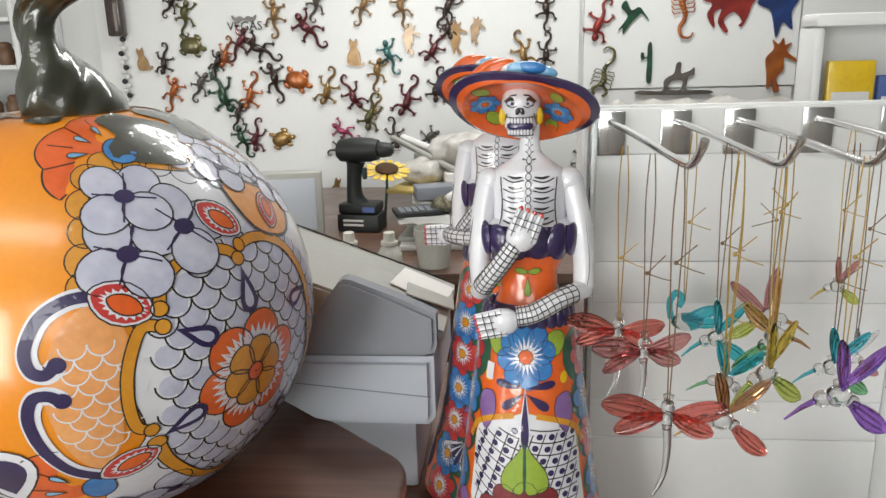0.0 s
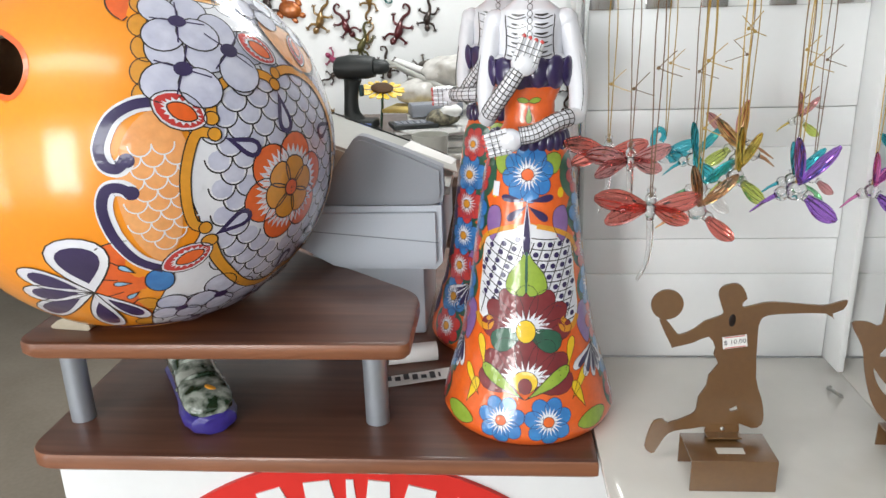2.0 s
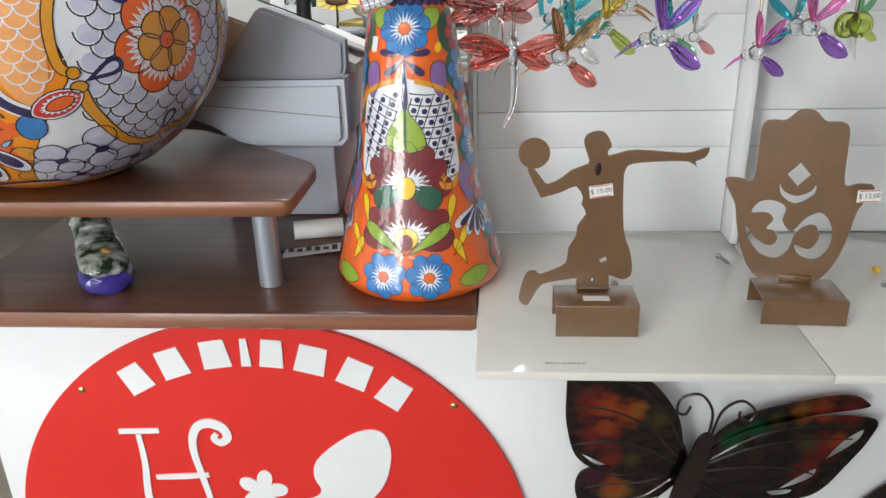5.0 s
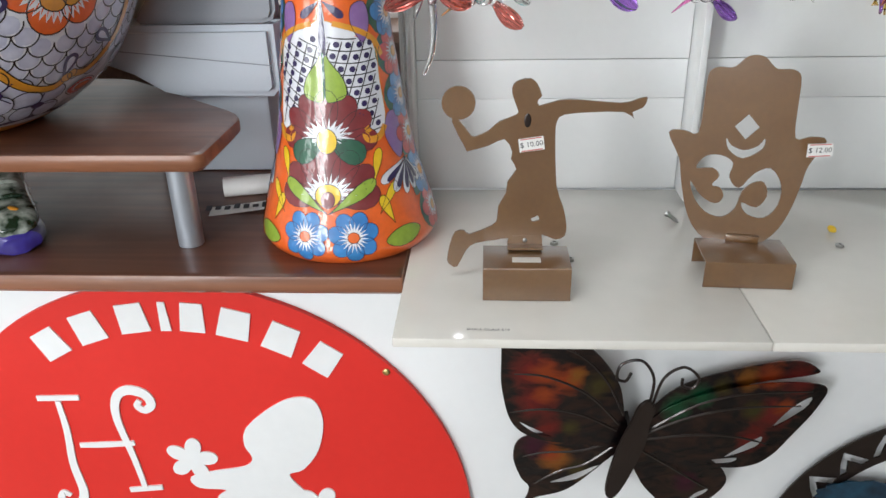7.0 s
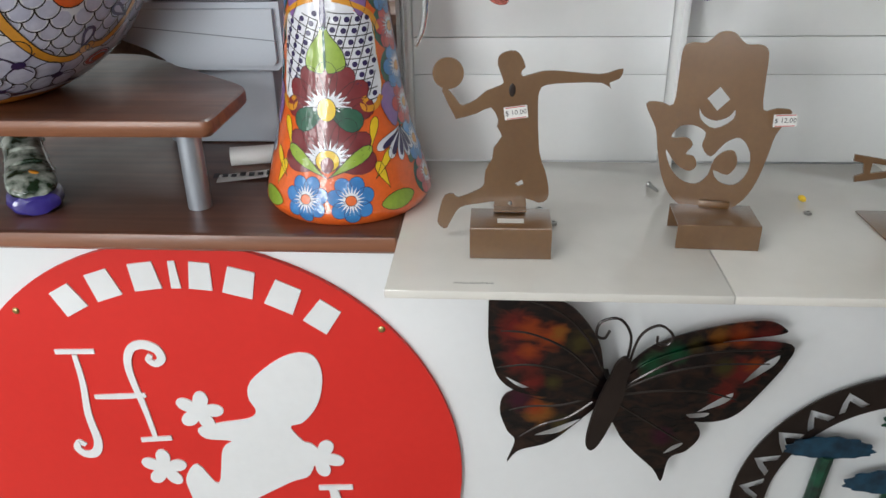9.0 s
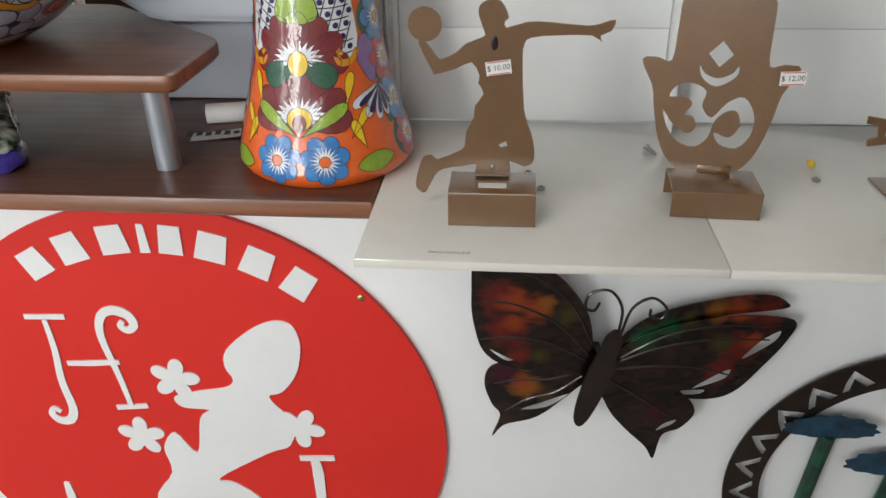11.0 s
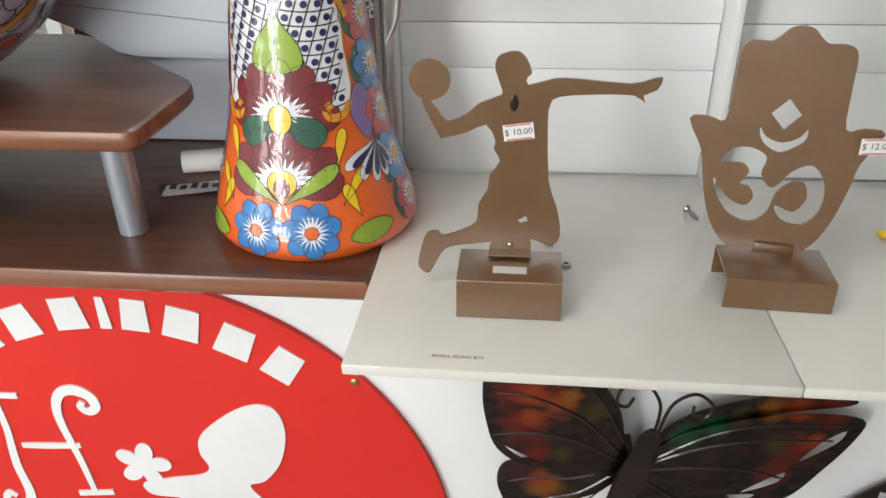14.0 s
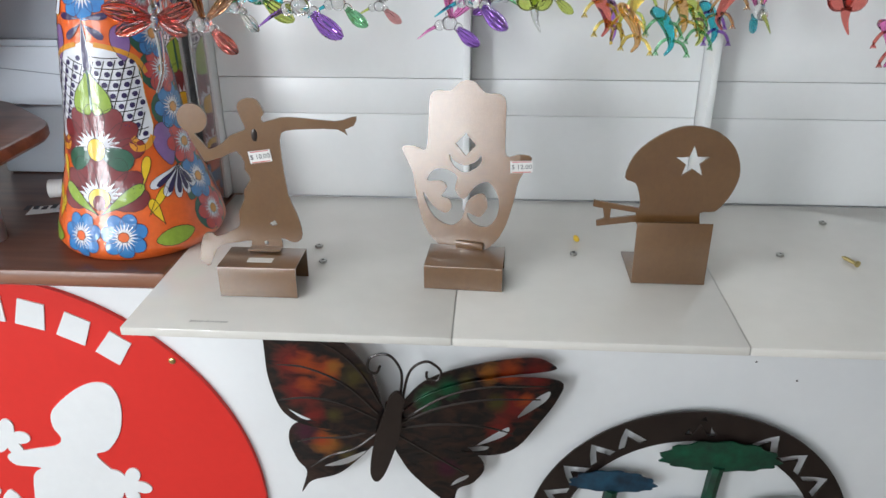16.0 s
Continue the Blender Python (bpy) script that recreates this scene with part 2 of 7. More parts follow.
def ring(bm, centre, radius, sides, axis_x, axis_y, squash=1.0):
    return [bm.verts.new(Vector(centre) + radius * (math.cos(2 * math.pi * k / sides) * Vector(axis_x) + squash * math.sin(2 * math.pi * k / sides) * Vector(axis_y))) for k in range(sides)]


def bridge(bm, a, b, mi=0):
    for i in range(len(a)):
        j = (i + 1) % len(a)
        bm.faces.new((a[i], a[j], b[j], b[i])).material_index = mi


def tube(bm, path, radius, sides=8, mi=0, capped=True):
    """A round bar along a path; radius may be a number or a list."""
    pts = [Vector(p) for p in path]
    rings, side = [], None
    for i, p in enumerate(pts):
        d = (pts[min(i + 1, len(pts) - 1)] - pts[max(i - 1, 0)]).normalized()
        if side is None:
            side = d.orthogonal().normalized()
        side = (side - d * side.dot(d)).normalized()
        r = radius[i] if isinstance(radius, (list, tuple)) else radius
        rings.append(ring(bm, p, r, sides, side, d.cross(side)))
    for a, b in zip(rings, rings[1:]):
        bridge(bm, a, b, mi)
    if capped:
        bm.faces.new(rings[0][::-1]).material_index = mi
        bm.faces.new(rings[-1]).material_index = mi
    return bm


def lathe(bm, profile, sides=48, centre=(0, 0, 0), mi=0, squash=1.0, capped=True):
    rings = [ring(bm, (centre[0], centre[1], centre[2] + z), r, sides, (1, 0, 0), (0, 1, 0), squash) for r, z in profile]
    for a, b in zip(rings, rings[1:]):
        bridge(bm, a, b, mi)
    if capped:
        bm.faces.new(rings[0][::-1]).material_index = mi
        bm.faces.new(rings[-1]).material_index = mi
    return bm


def blob(bm, centre, size, turn=None, mi=0, u=14, v=9):
    m = Matrix.Translation(centre) @ (turn or Matrix()) @ Matrix.Diagonal((*size, 1))
    rows = []
    for j in range(1, v):
        c, s = math.cos(math.pi * (j / v - 0.5)), math.sin(math.pi * (j / v - 0.5))
        rows.append([bm.verts.new(m @ Vector((c * math.cos(2 * math.pi * k / u), c * math.sin(2 * math.pi * k / u), s))) for k in range(u)])
    for p, q in zip(rows, rows[1:]):
        bridge(bm, p, q, mi)
    low, high = bm.verts.new(m @ Vector((0, 0, -1))), bm.verts.new(m @ Vector((0, 0, 1)))
    for k in range(u):
        bm.faces.new((low, rows[0][(k + 1) % u], rows[0][k])).material_index = mi
        bm.faces.new((high, rows[-1][k], rows[-1][(k + 1) % u])).material_index = mi
    return bm


class Painter:
    """Lays flat painted shapes, drawn in millimetres, on a curved glazed surface."""

    def __init__(self, bm, chart):
        self.bm, self.chart, self.slots = bm, chart, []

    def slot(self, colour):
        if colour not in self.slots:
            self.slots.append(colour)
        return self.slots.index(colour)

    def fill(self, at, points, colour, lift=0.5, rings=3):
        n = len(points)
        cx, cy = sum(p[0] for p in points) / n, sum(p[1] for p in points) / n
        put = lambda x, y: self.bm.verts.new(self.chart(at, x, y, lift))
        mi, inner = self.slot(colour), None
        middle = put(cx, cy)
        for k in range(1, rings + 1):
            s = k / rings
            loop = [put(cx + (p[0] - cx) * s, cy + (p[1] - cy) * s) for p in points]
            for i in range(n):
                j = (i + 1) % n
                f = self.bm.faces.new((middle, loop[i], loop[j]) if inner is None else (inner[i], loop[i], loop[j], inner[j]))
                f.material_index = mi
            inner = loop

    def line(self, at, points, width, colour="black", lift=1.1, closed=False, taper=False):
        n, mi, pairs = len(points), self.slot(colour), []
        for i, p in enumerate(points):
            a = points[(i - 1) % n] if closed else points[max(i - 1, 0)]
            b = points[(i + 1) % n] if closed else points[min(i + 1, n - 1)]
            dx, dy = b[0] - a[0], b[1] - a[1]
            d = math.hypot(dx, dy) or 1
            w = width / 2 * ((0.35 + 0.65 * math.sin(math.pi * i / (n - 1))) if taper else 1)
            pairs.append([self.bm.verts.new(self.chart(at, p[0] + s * dy / d * w, p[1] - s * dx / d * w, lift)) for s in (-1, 1)])
        for i in range(n if closed else n - 1):
            a, b = pairs[i], pairs[(i + 1) % n]
            self.bm.faces.new((a[0], a[1], b[1], b[0])).material_index = mi

    def shape(self, at, points, colour, lift=0.5, edge=1.0, ink="black", rings=3):
        self.fill(at, points, colour, lift, rings)
        if edge:
            self.line(at, points, edge, ink, lift + 0.25, closed=True)


def oval(cx, cy, rx, ry, turn=0, n=18):
    c, s = math.cos(radians(turn)), math.sin(radians(turn))
    return [(cx + rx * math.cos(a) * c - ry * math.sin(a) * s, cy + rx * math.cos(a) * s + ry * math.sin(a) * c) for a in (2 * math.pi * k / n for k in range(n))]


def petal(cx, cy, length, width, turn, n=16, sharp=1.0):
    """A drop or petal: its point at (cx, cy), growing along turn."""
    out = []
    for k in range(n):
        a = 2 * math.pi * k / n
        u = (1 - math.cos(a)) / 2
        v = math.sin(a) * (u ** sharp) * width / 2
        c, s = math.cos(radians(turn)), math.sin(radians(turn))
        out.append((cx + u * length * c - v * s, cy + u * length * s + v * c))
    return out


def leaf(cx, cy, length, width, turn, n=16):
    out = []
    for k in range(n):
        a = 2 * math.pi * k / n
        u, v = (1 - math.cos(a)) / 2, math.sin(a) * abs(math.sin(a)) ** 0.3 * width / 2
        c, s = math.cos(radians(turn)), math.sin(radians(turn))
        out.append((cx + u * length * c - v * s, cy + u * length * s + v * c))
    return out


def arc(cx, cy, r, a0, a1, n=10, ry=None):
    return [(cx + r * math.cos(radians(a0 + (a1 - a0) * k / (n - 1))), cy + (ry or r) * math.sin(radians(a0 + (a1 - a0) * k / (n - 1)))) for k in range(n)]


def words(name, text, size, place, material, parent=None, label=""):
    """Printed words as flat mesh letters, facing -y before the pose is applied."""
    curve = bpy.data.curves.new(name, "FONT")
    curve.body, curve.size, curve.align_x, curve.align_y, curve.resolution_u = text, size, "CENTER", "CENTER", 2
    temp = new("temporary_words", curve)
    bpy.context.view_layer.update()
    me = bpy.data.meshes.new_from_object(temp.evaluated_get(bpy.context.evaluated_depsgraph_get()))
    bpy.data.objects.remove(temp)
    me.transform(place @ pose(0, 0, 0, 90))
    me.materials.clear()
    me.materials.append(M[material])
    ob = new(name, me)
    if parent:
        ob.parent = parent
    return tagged(ob, label)


# ---- the room ----
def slab(name, lo, hi, material, label):
    return solid(name, box(bmesh.new(), lo, hi), material, label, name.split("_")[0], "structure", smooth=False)


slab("floor", (-4.2, -2.1, -0.1), (4.2, 4.4, 0.0), "floor", "dark grey-brown worn shop floor")
slab("ceiling", (-4.2, -2.1, 2.7), (4.2, 4.4, 2.8), "ceiling", "plain white shop ceiling")
slab("wall_north", (-1.72, 2.41, 0), (4.2, 2.6, 2.7), "wall", "white wall behind the metal wall animals")
slab("wall_north", (-2.5, 2.41, 1.0), (-1.7201, 2.6, 2.7), "wall", "white hanging wall beside the boards")
slab("wall_far", (-4.05, 4.25, 0), (4.05, 4.4, 2.7), "wall", "white far wall of the back room")
slab("wall_west", (-4.2, -1.92, 0), (-4.05, 4.4, 2.7), "wall", "white side wall of the shop")
slab("wall_east", (4.05, -1.92, 0), (4.2, 4.4, 2.7), "wall", "white side wall of the shop")
# the shop front: solid piers beside two windows and one high opening added for light
for x0, x1, z0, z1 in ((-4.2, -3.3, 0, 2.7), (-3.3, -2.3, 0, 0.3), (-3.3, -2.3, 2.1, 2.7), (-2.3, -1.5, 0, 2.7), (-1.5, -0.82, 0, 0.78), (-1.5, -0.82, 2.1, 2.7), (-0.82, -0.5, 0, 2.7), (-0.5, 0.3, 0, 1.54), (-0.5, 0.3, 2.3, 2.7), (0.3, 4.2, 0, 2.7)):
    slab("wall_south", (x0, -2.1, z0), (x1, -1.92, z1), "wall", "white shop-front wall between glazed openings")
WINDOW_GLASS = glass("window_glass", (0.95, 0.97, 0.96), 0.0)
# the last, high pane is invented: it only gives the front fill an opening
for name, x0, x1, z0, z1, label, posts in (("window_1", -3.3, -2.3, 0.3, 2.1, "clear glass shop window", (-2.8,)), ("window_2", -1.5, -0.82, 0.78, 2.1, "narrow clear glass shop window", (-1.16,)), ("window_3", -0.5, 0.3, 1.54, 2.3, "high clear glass pane of an opening added for front light", ())):
    pane = solid(name, box(bmesh.new(), (x0, -2.04, z0), (x1, -2.032, z1)), WINDOW_GLASS, label, name.split("_")[0], "structure")
    pane.visible_shadow = False
    for lo, hi in ((x0, x0 + 0.02), (x1 - 0.02, x1), *((p - 0.03, p + 0.03) for p in posts)):
        part("frame_post", box(bmesh.new(), (lo, -1.925, z0), (hi, -1.9, z1), 0.003), "panel", pane)
slab("ground", (-60, -90, -0.35), (60, -2.1, -0.15), "ceiling", "pale sunlit pavement outside the shop")

# panels on the rear wall, with open joints
for x0, x1 in ((-1.62, 0.155), (0.172, 0.905), (0.912, 2.4)):
    slab("wall_panel", (x0, 2.385, 1.375 if x0 > 0 else 0.85), (x1, 2.409, 2.69), "panel", "white glossy board on the rear wall")
slab("wall_panel", (0.172, 2.39, 0.8), (0.9, 2.409, 1.37), "wall", "cream lower board on the rear wall")

# ---- the counter ----
def rounded_slab(bm, x0, x1, y0, y1, z0, z1, r, soft=0.004, right=None):
    """A board with rounded corners in plan and eased edges."""
    q = r if right is None else right
    corners = ((x1 - q, y1 - q, 0, q), (x0 + r, y1 - r, 90, r), (x0 + r, y0 + r, 180, r), (x1 - q, y0 + q, 270, q))
    rim = [p for cx, cy, a, s in corners for p in arc(cx, cy, s, a, a + 90, 7)]
    cx, cy = (x0 + x1) / 2, (y0 + y1) / 2
    rings = []
    for z, inset in ((z0, soft), (z0 + soft, 0), (z1 - soft, 0), (z1 - soft * 0.3, soft * 0.3), (z1, soft), (z1, soft * 1.8)):
        rings.append([bm.verts.new((x - inset * (1 if x > cx else -1), y - inset * (1 if y > cy else -1), z)) for x, y in rim])
    for i, (a, b) in enumerate(zip(rings, rings[1:])):
        bridge(bm, a, b, 1 if i < 3 else 0)
    bm.faces.new(rings[0][::-1]).material_index = 1
    bm.faces.new(rings[-1])
    return bm


counter = thing("counter", "shop counter with mahogany-look top and white laminate front", "counter", (0, 0, 0))
part("worktop", rounded_slab(bmesh.new(), -0.618, -0.002, 0.112, 0.82, 0.979, 1.0, 0.03, right=0.002), ["counter", "counter_edge"], counter, "glossy dark mahogany laminate worktop")
box_part("front_panel", (-0.61, 0.156, 0.0), (1.62, 0.176, 0.9785), "front", counter, 0.0015, "plain white laminate front panel")
box_part("side_panel", (-0.61, 0.177, 0.0), (-0.592, 0.781, 0.9785), "front", counter, 0.0015)
box_part("back_panel", (-0.585, 0.782, 0.0), (1.62, 0.8, 0.9785), "front", counter, 0.0015)
box_part("shelf_board", (0.002, 0.165, 0.9785), (1.62, 0.8, 0.9905), "front", counter, 0.001)

riser = thing("monitor_riser", "small mahogany riser shelf on round grey steel legs", "riser", (0, 0, 0))
def corner_board(bm, corners, z0, z1, soft=0.005):
    """A board of any plan, each corner (x, y, radius) rounded, with eased edges; the rim takes the edge material."""
    n, rim = len(corners), []
    for k, (x, y, r) in enumerate(corners):
        p, a, b = Vector((x, y)), Vector(corners[k - 1][:2]), Vector(corners[(k + 1) % n][:2])
        u, v = (a - p).normalized() * r, (b - p).normalized() * r
        rim += [(p + u) * (1 - t) ** 2 + p * 2 * t * (1 - t) + (p + v) * t * t for t in (i / 8 for i in range(9))]
    mid = sum(rim, Vector((0, 0))) / len(rim)
    rings = [[bm.verts.new((*(q + (mid - q).normalized() * inset), z)) for q in rim] for z, inset in ((z0, soft), (z0 + soft, 0), (z1 - soft, 0), (z1 - soft * 0.3, soft * 0.3), (z1, soft), (z1, soft * 1.8))]
    for i, (a, b) in enumerate(zip(rings, rings[1:])):
        bridge(bm, a, b, 1 if i < 3 else 0)
    bm.faces.new(rings[0][::-1]).material_index = 1
    bm.faces.new(rings[-1])
    return bm


part("board", corner_board(bmesh.new(), [(-0.626, 0.142, 0.03), (-0.196, 0.142, 0.012), (-0.196, 0.285, 0.03), (-0.41, 0.475, 0.03), (-0.626, 0.475, 0.03)], 1.098, 1.117), ["counter", "counter_edge"], riser)
for x, y in ((-0.588, 0.188), (-0.241, 0.188)):
    part("leg", lathe(bmesh.new(), [(0.0135, 1.0004), (0.0135, 1.0975)], 24, (x, y, 0)), "leg", riser, "satin grey round leg")

# ---- marble shelf and slatted display ----
shelf = thing("marble_shelf", "shelf of polished off-white marble tiles with thin joints", "shelf", (0, 0, 0))
for x0, x1 in ((0.0, 0.3176), (0.3186, 0.5895), (0.5905, 0.8945), (0.8955, 1.2005), (1.2015, 1.5)):
    part("tile", box(bmesh.new(), (x0, 0.0, 0.991), (x1, 0.352, 1.0), 0.0012), "marble", shelf)
for x in (0.3181, 0.59, 0.895, 1.201):
    part("grout", box(bmesh.new(), (x - 0.0004, 0.001, 0.9912), (x + 0.0004, 0.351, 0.9992)), M.setdefault("grout", surface("grey_grout", (0.5, 0.48, 0.45), 0.8, vary=0.1)), shelf)

display = thing("slatwall_display", "white slatted display back with white uprights", "display", (0, 0, 0))
for x0, x1 in ((-0.004, 0.3135), (0.3225, 0.6045), (0.6135, 0.93), (0.939, 1.25), (1.259, 1.5)):
    for k in range(3):
        z = 1.0 + 0.161 * k
        part("slat", box(bmesh.new(), (x0, 0.355, z + 0.0005), (x1, 0.372, z + 0.1143), 0.0008), "panel", display)
        part("slat", box(bmesh.new(), (x0, 0.3562, z + 0.1147), (x1, 0.372, z + 0.1605), 0.0008), "panel", display)
for x0, x1 in ((0.314, 0.322), (0.605, 0.613), (0.9305, 0.9385), (1.2505, 1.2585)):
    part("upright", box(bmesh.new(), (x0, 0.31, 1.0005), (x1, 0.372, 1.483), 0.0012), "panel", display)
part("upright", box(bmesh.new(), (-0.016, 0.336, 1.0005), (-0.0045, 0.378, 1.483), 0.002), "panel", display)
M["pane"] = glass("clear_pane", (0.93, 0.96, 0.95), 0.0)
side_pane = part("side_pane", box(bmesh.new(), (-0.013, 0.268, 1.0005), (-0.008, 0.3355, 1.483), 0.0006), "pane", display, "clear glass side pane")
side_pane.visible_shadow = False
part("backing", box(bmesh.new(), (-0.016, 0.3785, 1.0005), (1.5, 0.39, 1.484), 0.001), "panel", display)

# ---- the red round sign ----
SIGN = (-0.265, 0.149, 0.643)
sign = thing("round_sign", "red round painted sign with raised white shapes and a gecko", "sign", SIGN)
_b = bmesh.new()
plate(_b, [(329 * math.cos(a), 329 * math.sin(a)) for a in (2 * math.pi * k / 120 for k in range(120))], 0.0065)
part("disc", _b, "red", sign)
# a band of eight plain bars where the wordmark runs
for angle, w, h in ((119.3, 33, 36), (109.0, 34, 37), (98.2, 34, 36), (91.0, 12, 36), (84.8, 28, 36), (75.6, 36, 36), (65.0, 36, 36), (54.8, 33, 37)):
    a = radians(angle)
    bar = bmesh.new()
    plate(bar, smooth_loop([(-w / 2, -h / 2), (-w / 2 + 2, h / 2), (w / 2 - 2, h / 2), (w / 2, -h / 2)], 1), 0.0018, y=-0.0018)
    bmesh.ops.rotate(bar, cent=(0, 0, 0), matrix=Matrix.Rotation(radians(90 - angle), 3, "Y"), verts=bar.verts)
    bmesh.ops.translate(bar, vec=(0.288 * math.cos(a), 0, 0.288 * math.sin(a)), verts=bar.verts)
    part("wordmark_bar", bar, "white", sign, "plain white raised bar")


def stroke(points, width, thick=0.0018, steps=6, taper=0.0):
    """A flat raised stroke of changing width through a few control points, millimetres in xz."""
    path, bm = smooth_loop([(x, 0, z) for x, z in points], steps, closed=False), bmesh.new()
    n, left, right = len(path), [], []
    for i, p in enumerate(path):
        d = path[min(i + 1, n - 1)] - path[max(i - 1, 0)]
        side = Vector((d.z, 0, -d.x)).normalized() * width * (1 - taper * abs(2 * i / (n - 1) - 1)) / 2
        left.append(p + side)
        right.append(p - side)
    front = [[bm.verts.new((q.x / 1000, -thick, q.z / 1000)) for q in row] for row in (left, right)]
    back = [[bm.verts.new((q.x / 1000, 0, q.z / 1000)) for q in row] for row in (left, right)]
    for i in range(n - 1):
        bm.faces.new((front[0][i], front[1][i], front[1][i + 1], front[0][i + 1]))
        bm.faces.new((front[0][i], front[0][i + 1], back[0][i + 1], back[0][i]))
        bm.faces.new((front[1][i + 1], front[1][i], back[1][i], back[1][i + 1]))
    bm.faces.new((front[0][0], back[0][0], back[1][0], front[1][0]))
    bm.faces.new((front[0][-1], front[1][-1], back[1][-1], back[0][-1]))
    bmesh.ops.recalc_face_normals(bm, faces=bm.faces)
    return bm


# curled ornaments of the emblem
for order, (points, width, taper) in enumerate((
        (((-152, 172), (-151, 130), (-155, 80), (-152, 36), (-160, 16), (-174, 13), (-183, 23), (-178, 33), (-170, 28)), 13, 0.5),
        (((-176, 176), (-125, 178)), 7, 0), (((-140, 108), (-106, 110), (-72, 113)), 8, 0.2),
        (((-72, 44), (-77, 90), (-86, 150), (-80, 180), (-64, 190), (-46, 184), (-41, 170), (-50, 162), (-58, 168), (-54, 175)), 13, 0.5),
        (((-92, 40), (-50, 45)), 7, 0), (((138, -32), (184, -29)), 8, 0), (((157, -33), (160, -60), (159, -150)), 15, 0.3),
        (((-197, -100), (-197, -130), (-196, -190)), 13, 0.4), (((150, -152), (196, -146)), 8, 0))):
    part("curl", stroke(points, width, 0.0018 + 0.0001 * order, taper=taper), "white", sign, "white curled ornament")
_b = bmesh.new()
plate(_b, smooth_loop([(127, 183), (150, 179), (158, 150), (149, 108), (128, 78), (110, 69), (126, 45), (140, 33), (128, -10), (97, -26), (24, -76), (46, -84), (80, -120),
                       (60, -180), (-30, -190), (-72, -125), (-41, -70), (-43, -25), (-23, 2), (1, -31), (15, 28), (29, 43), (-4, 46), (-12, 62), (20, 73), (57, 81), (68, 94), (61, 113), (66, 138), (98, 168)], 4), 0.0018, y=-0.0018)
gecko_shape = part("gecko_shape", _b, "white", sign, "white gecko silhouette")
for px, pz, turn in ((-6, 90, 150), (144, 20, -10), (-69, -7, 160)):
    _b = bmesh.new()
    rim = []
    for k in range(80):
        a = 2 * math.pi * k / 80
        r = 15 + 17 * (0.5 + 0.5 * math.cos(5 * a)) ** 0.5
        rim.append((px + r * math.cos(a + radians(turn)), pz + r * math.sin(a + radians(turn))))
    plate(_b, rim, 0.0018, y=-0.0019)
    part("gecko_foot", _b, "white", gecko_shape)
for x, z in ((-0.476, 0.877), (-0.03, 0.862)):
    _b = bmesh.new()
    blob(_b, (x - SIGN[0], -0.0005, z - SIGN[2]), (0.0045, 0.002, 0.0045))
    box(_b, (x - SIGN[0] - 0.003, -0.0028, z - SIGN[2] - 0.0005), (x - SIGN[0] + 0.003, -0.0018, z - SIGN[2] + 0.0005))
    part("screw", _b, "brass", sign, "brass screw head")

# ---- cut metal figures on the marble ----
def bent_base(bm, x0, x1, y0, y1, h):
    """A folded steel foot: front, top and back of one bent strip, open at its ends."""
    t, r = 0.0016, 0.002
    outer = [(y0, 1.0006), (y0, 1.0 + h - r), (y0 + r * 0.3, 1.0 + h - r * 0.3), (y0 + r, 1.0 + h), (y1 - r, 1.0 + h), (y1 - r * 0.3, 1.0 + h - r * 0.3), (y1, 1.0 + h - r), (y1, 1.0006)]
    inner = [(y1 - t, 1.0006), (y1 - t, 1.0 + h - t), (y0 + t, 1.0 + h - t), (y0 + t, 1.0006)]
    ends = [[bm.verts.new((x, y, z)) for y, z in outer + inner] for x in (x0, x1)]
    bridge(bm, ends[0], ends[1])
    bm.faces.new(ends[0][::-1])
    bm.faces.new(ends[1])
    bmesh.ops.triangulate(bm, faces=[f for f in bm.faces if len(f.verts) > 4])
    bmesh.ops.recalc_face_normals(bm, faces=bm.faces)
    return bm


def price_label(x, y, z, w, h, text, turn=-5):
    m = pose(x, y, z, 0, turn, 0)
    tag = thing("price_sticker", "white price sticker with red edge print and a dollar price", "sticker", m)
    paper = part("paper", box(bmesh.new(), (-w / 2, 0, -h / 2), (w / 2, 0.0004, h / 2)), "paper", tag)
    for s in (-1, 1):
        part("printed_edge", box(bmesh.new(), (-w * 0.42, -0.0003, s * h * 0.43 - 0.0004), (w * 0.42, -0.0001, s * h * 0.43 + 0.0004)), "redink", paper)
    words("printed_price", text, h * 0.55, pose(0, -0.0003, 0), "ink", paper)


M["dark_iron"] = surface("dark_lacquered_iron", (0.034, 0.023, 0.02), 0.32, metal=0.5, vary=0.2, size=14, bump=0.1, coat=0.4)
player = thing("metal_ball_player", "rust-brown cut-steel ball player figure on folded base", "metal figure", (0, 0, 0))
_b = bmesh.new()
body_line = [(101, 34), (101, 43), (87, 41), (70, 38), (61, 31), (52, 13), (46, 14), (42, 20), (45, 36), (50, 49), (59, 51), (64, 47), (85, 56), (90, 63), (91, 76), (98, 89), (99, 100), (107, 112), (102, 122), (103, 129),
             (96, 141), (82, 135), (64, 130), (61, 132), (49, 157), (53, 161), (64, 147), (69, 143), (82, 149), (91, 157)]
body_line += [(106, 163), (107, 168), (102, 182), (103, 190), (109, 194), (118, 195), (124, 190), (128, 180), (125, 177), (126, 171), (144, 176), (162, 176), (197, 173), (210, 176), (219, 178), (216, 169), (207, 165), (209, 159), (200, 165),
              (171, 165), (148, 163), (142, 157), (141, 143), (144, 97), (151, 76), (155, 58), (154, 46), (145, 42), (132, 47), (132, 34)]
plate(_b, smooth_loop(body_line, 2), 0.0025, [[(121, 63), (128, 67), (130, 62), (124, 60)]], y=0.111)
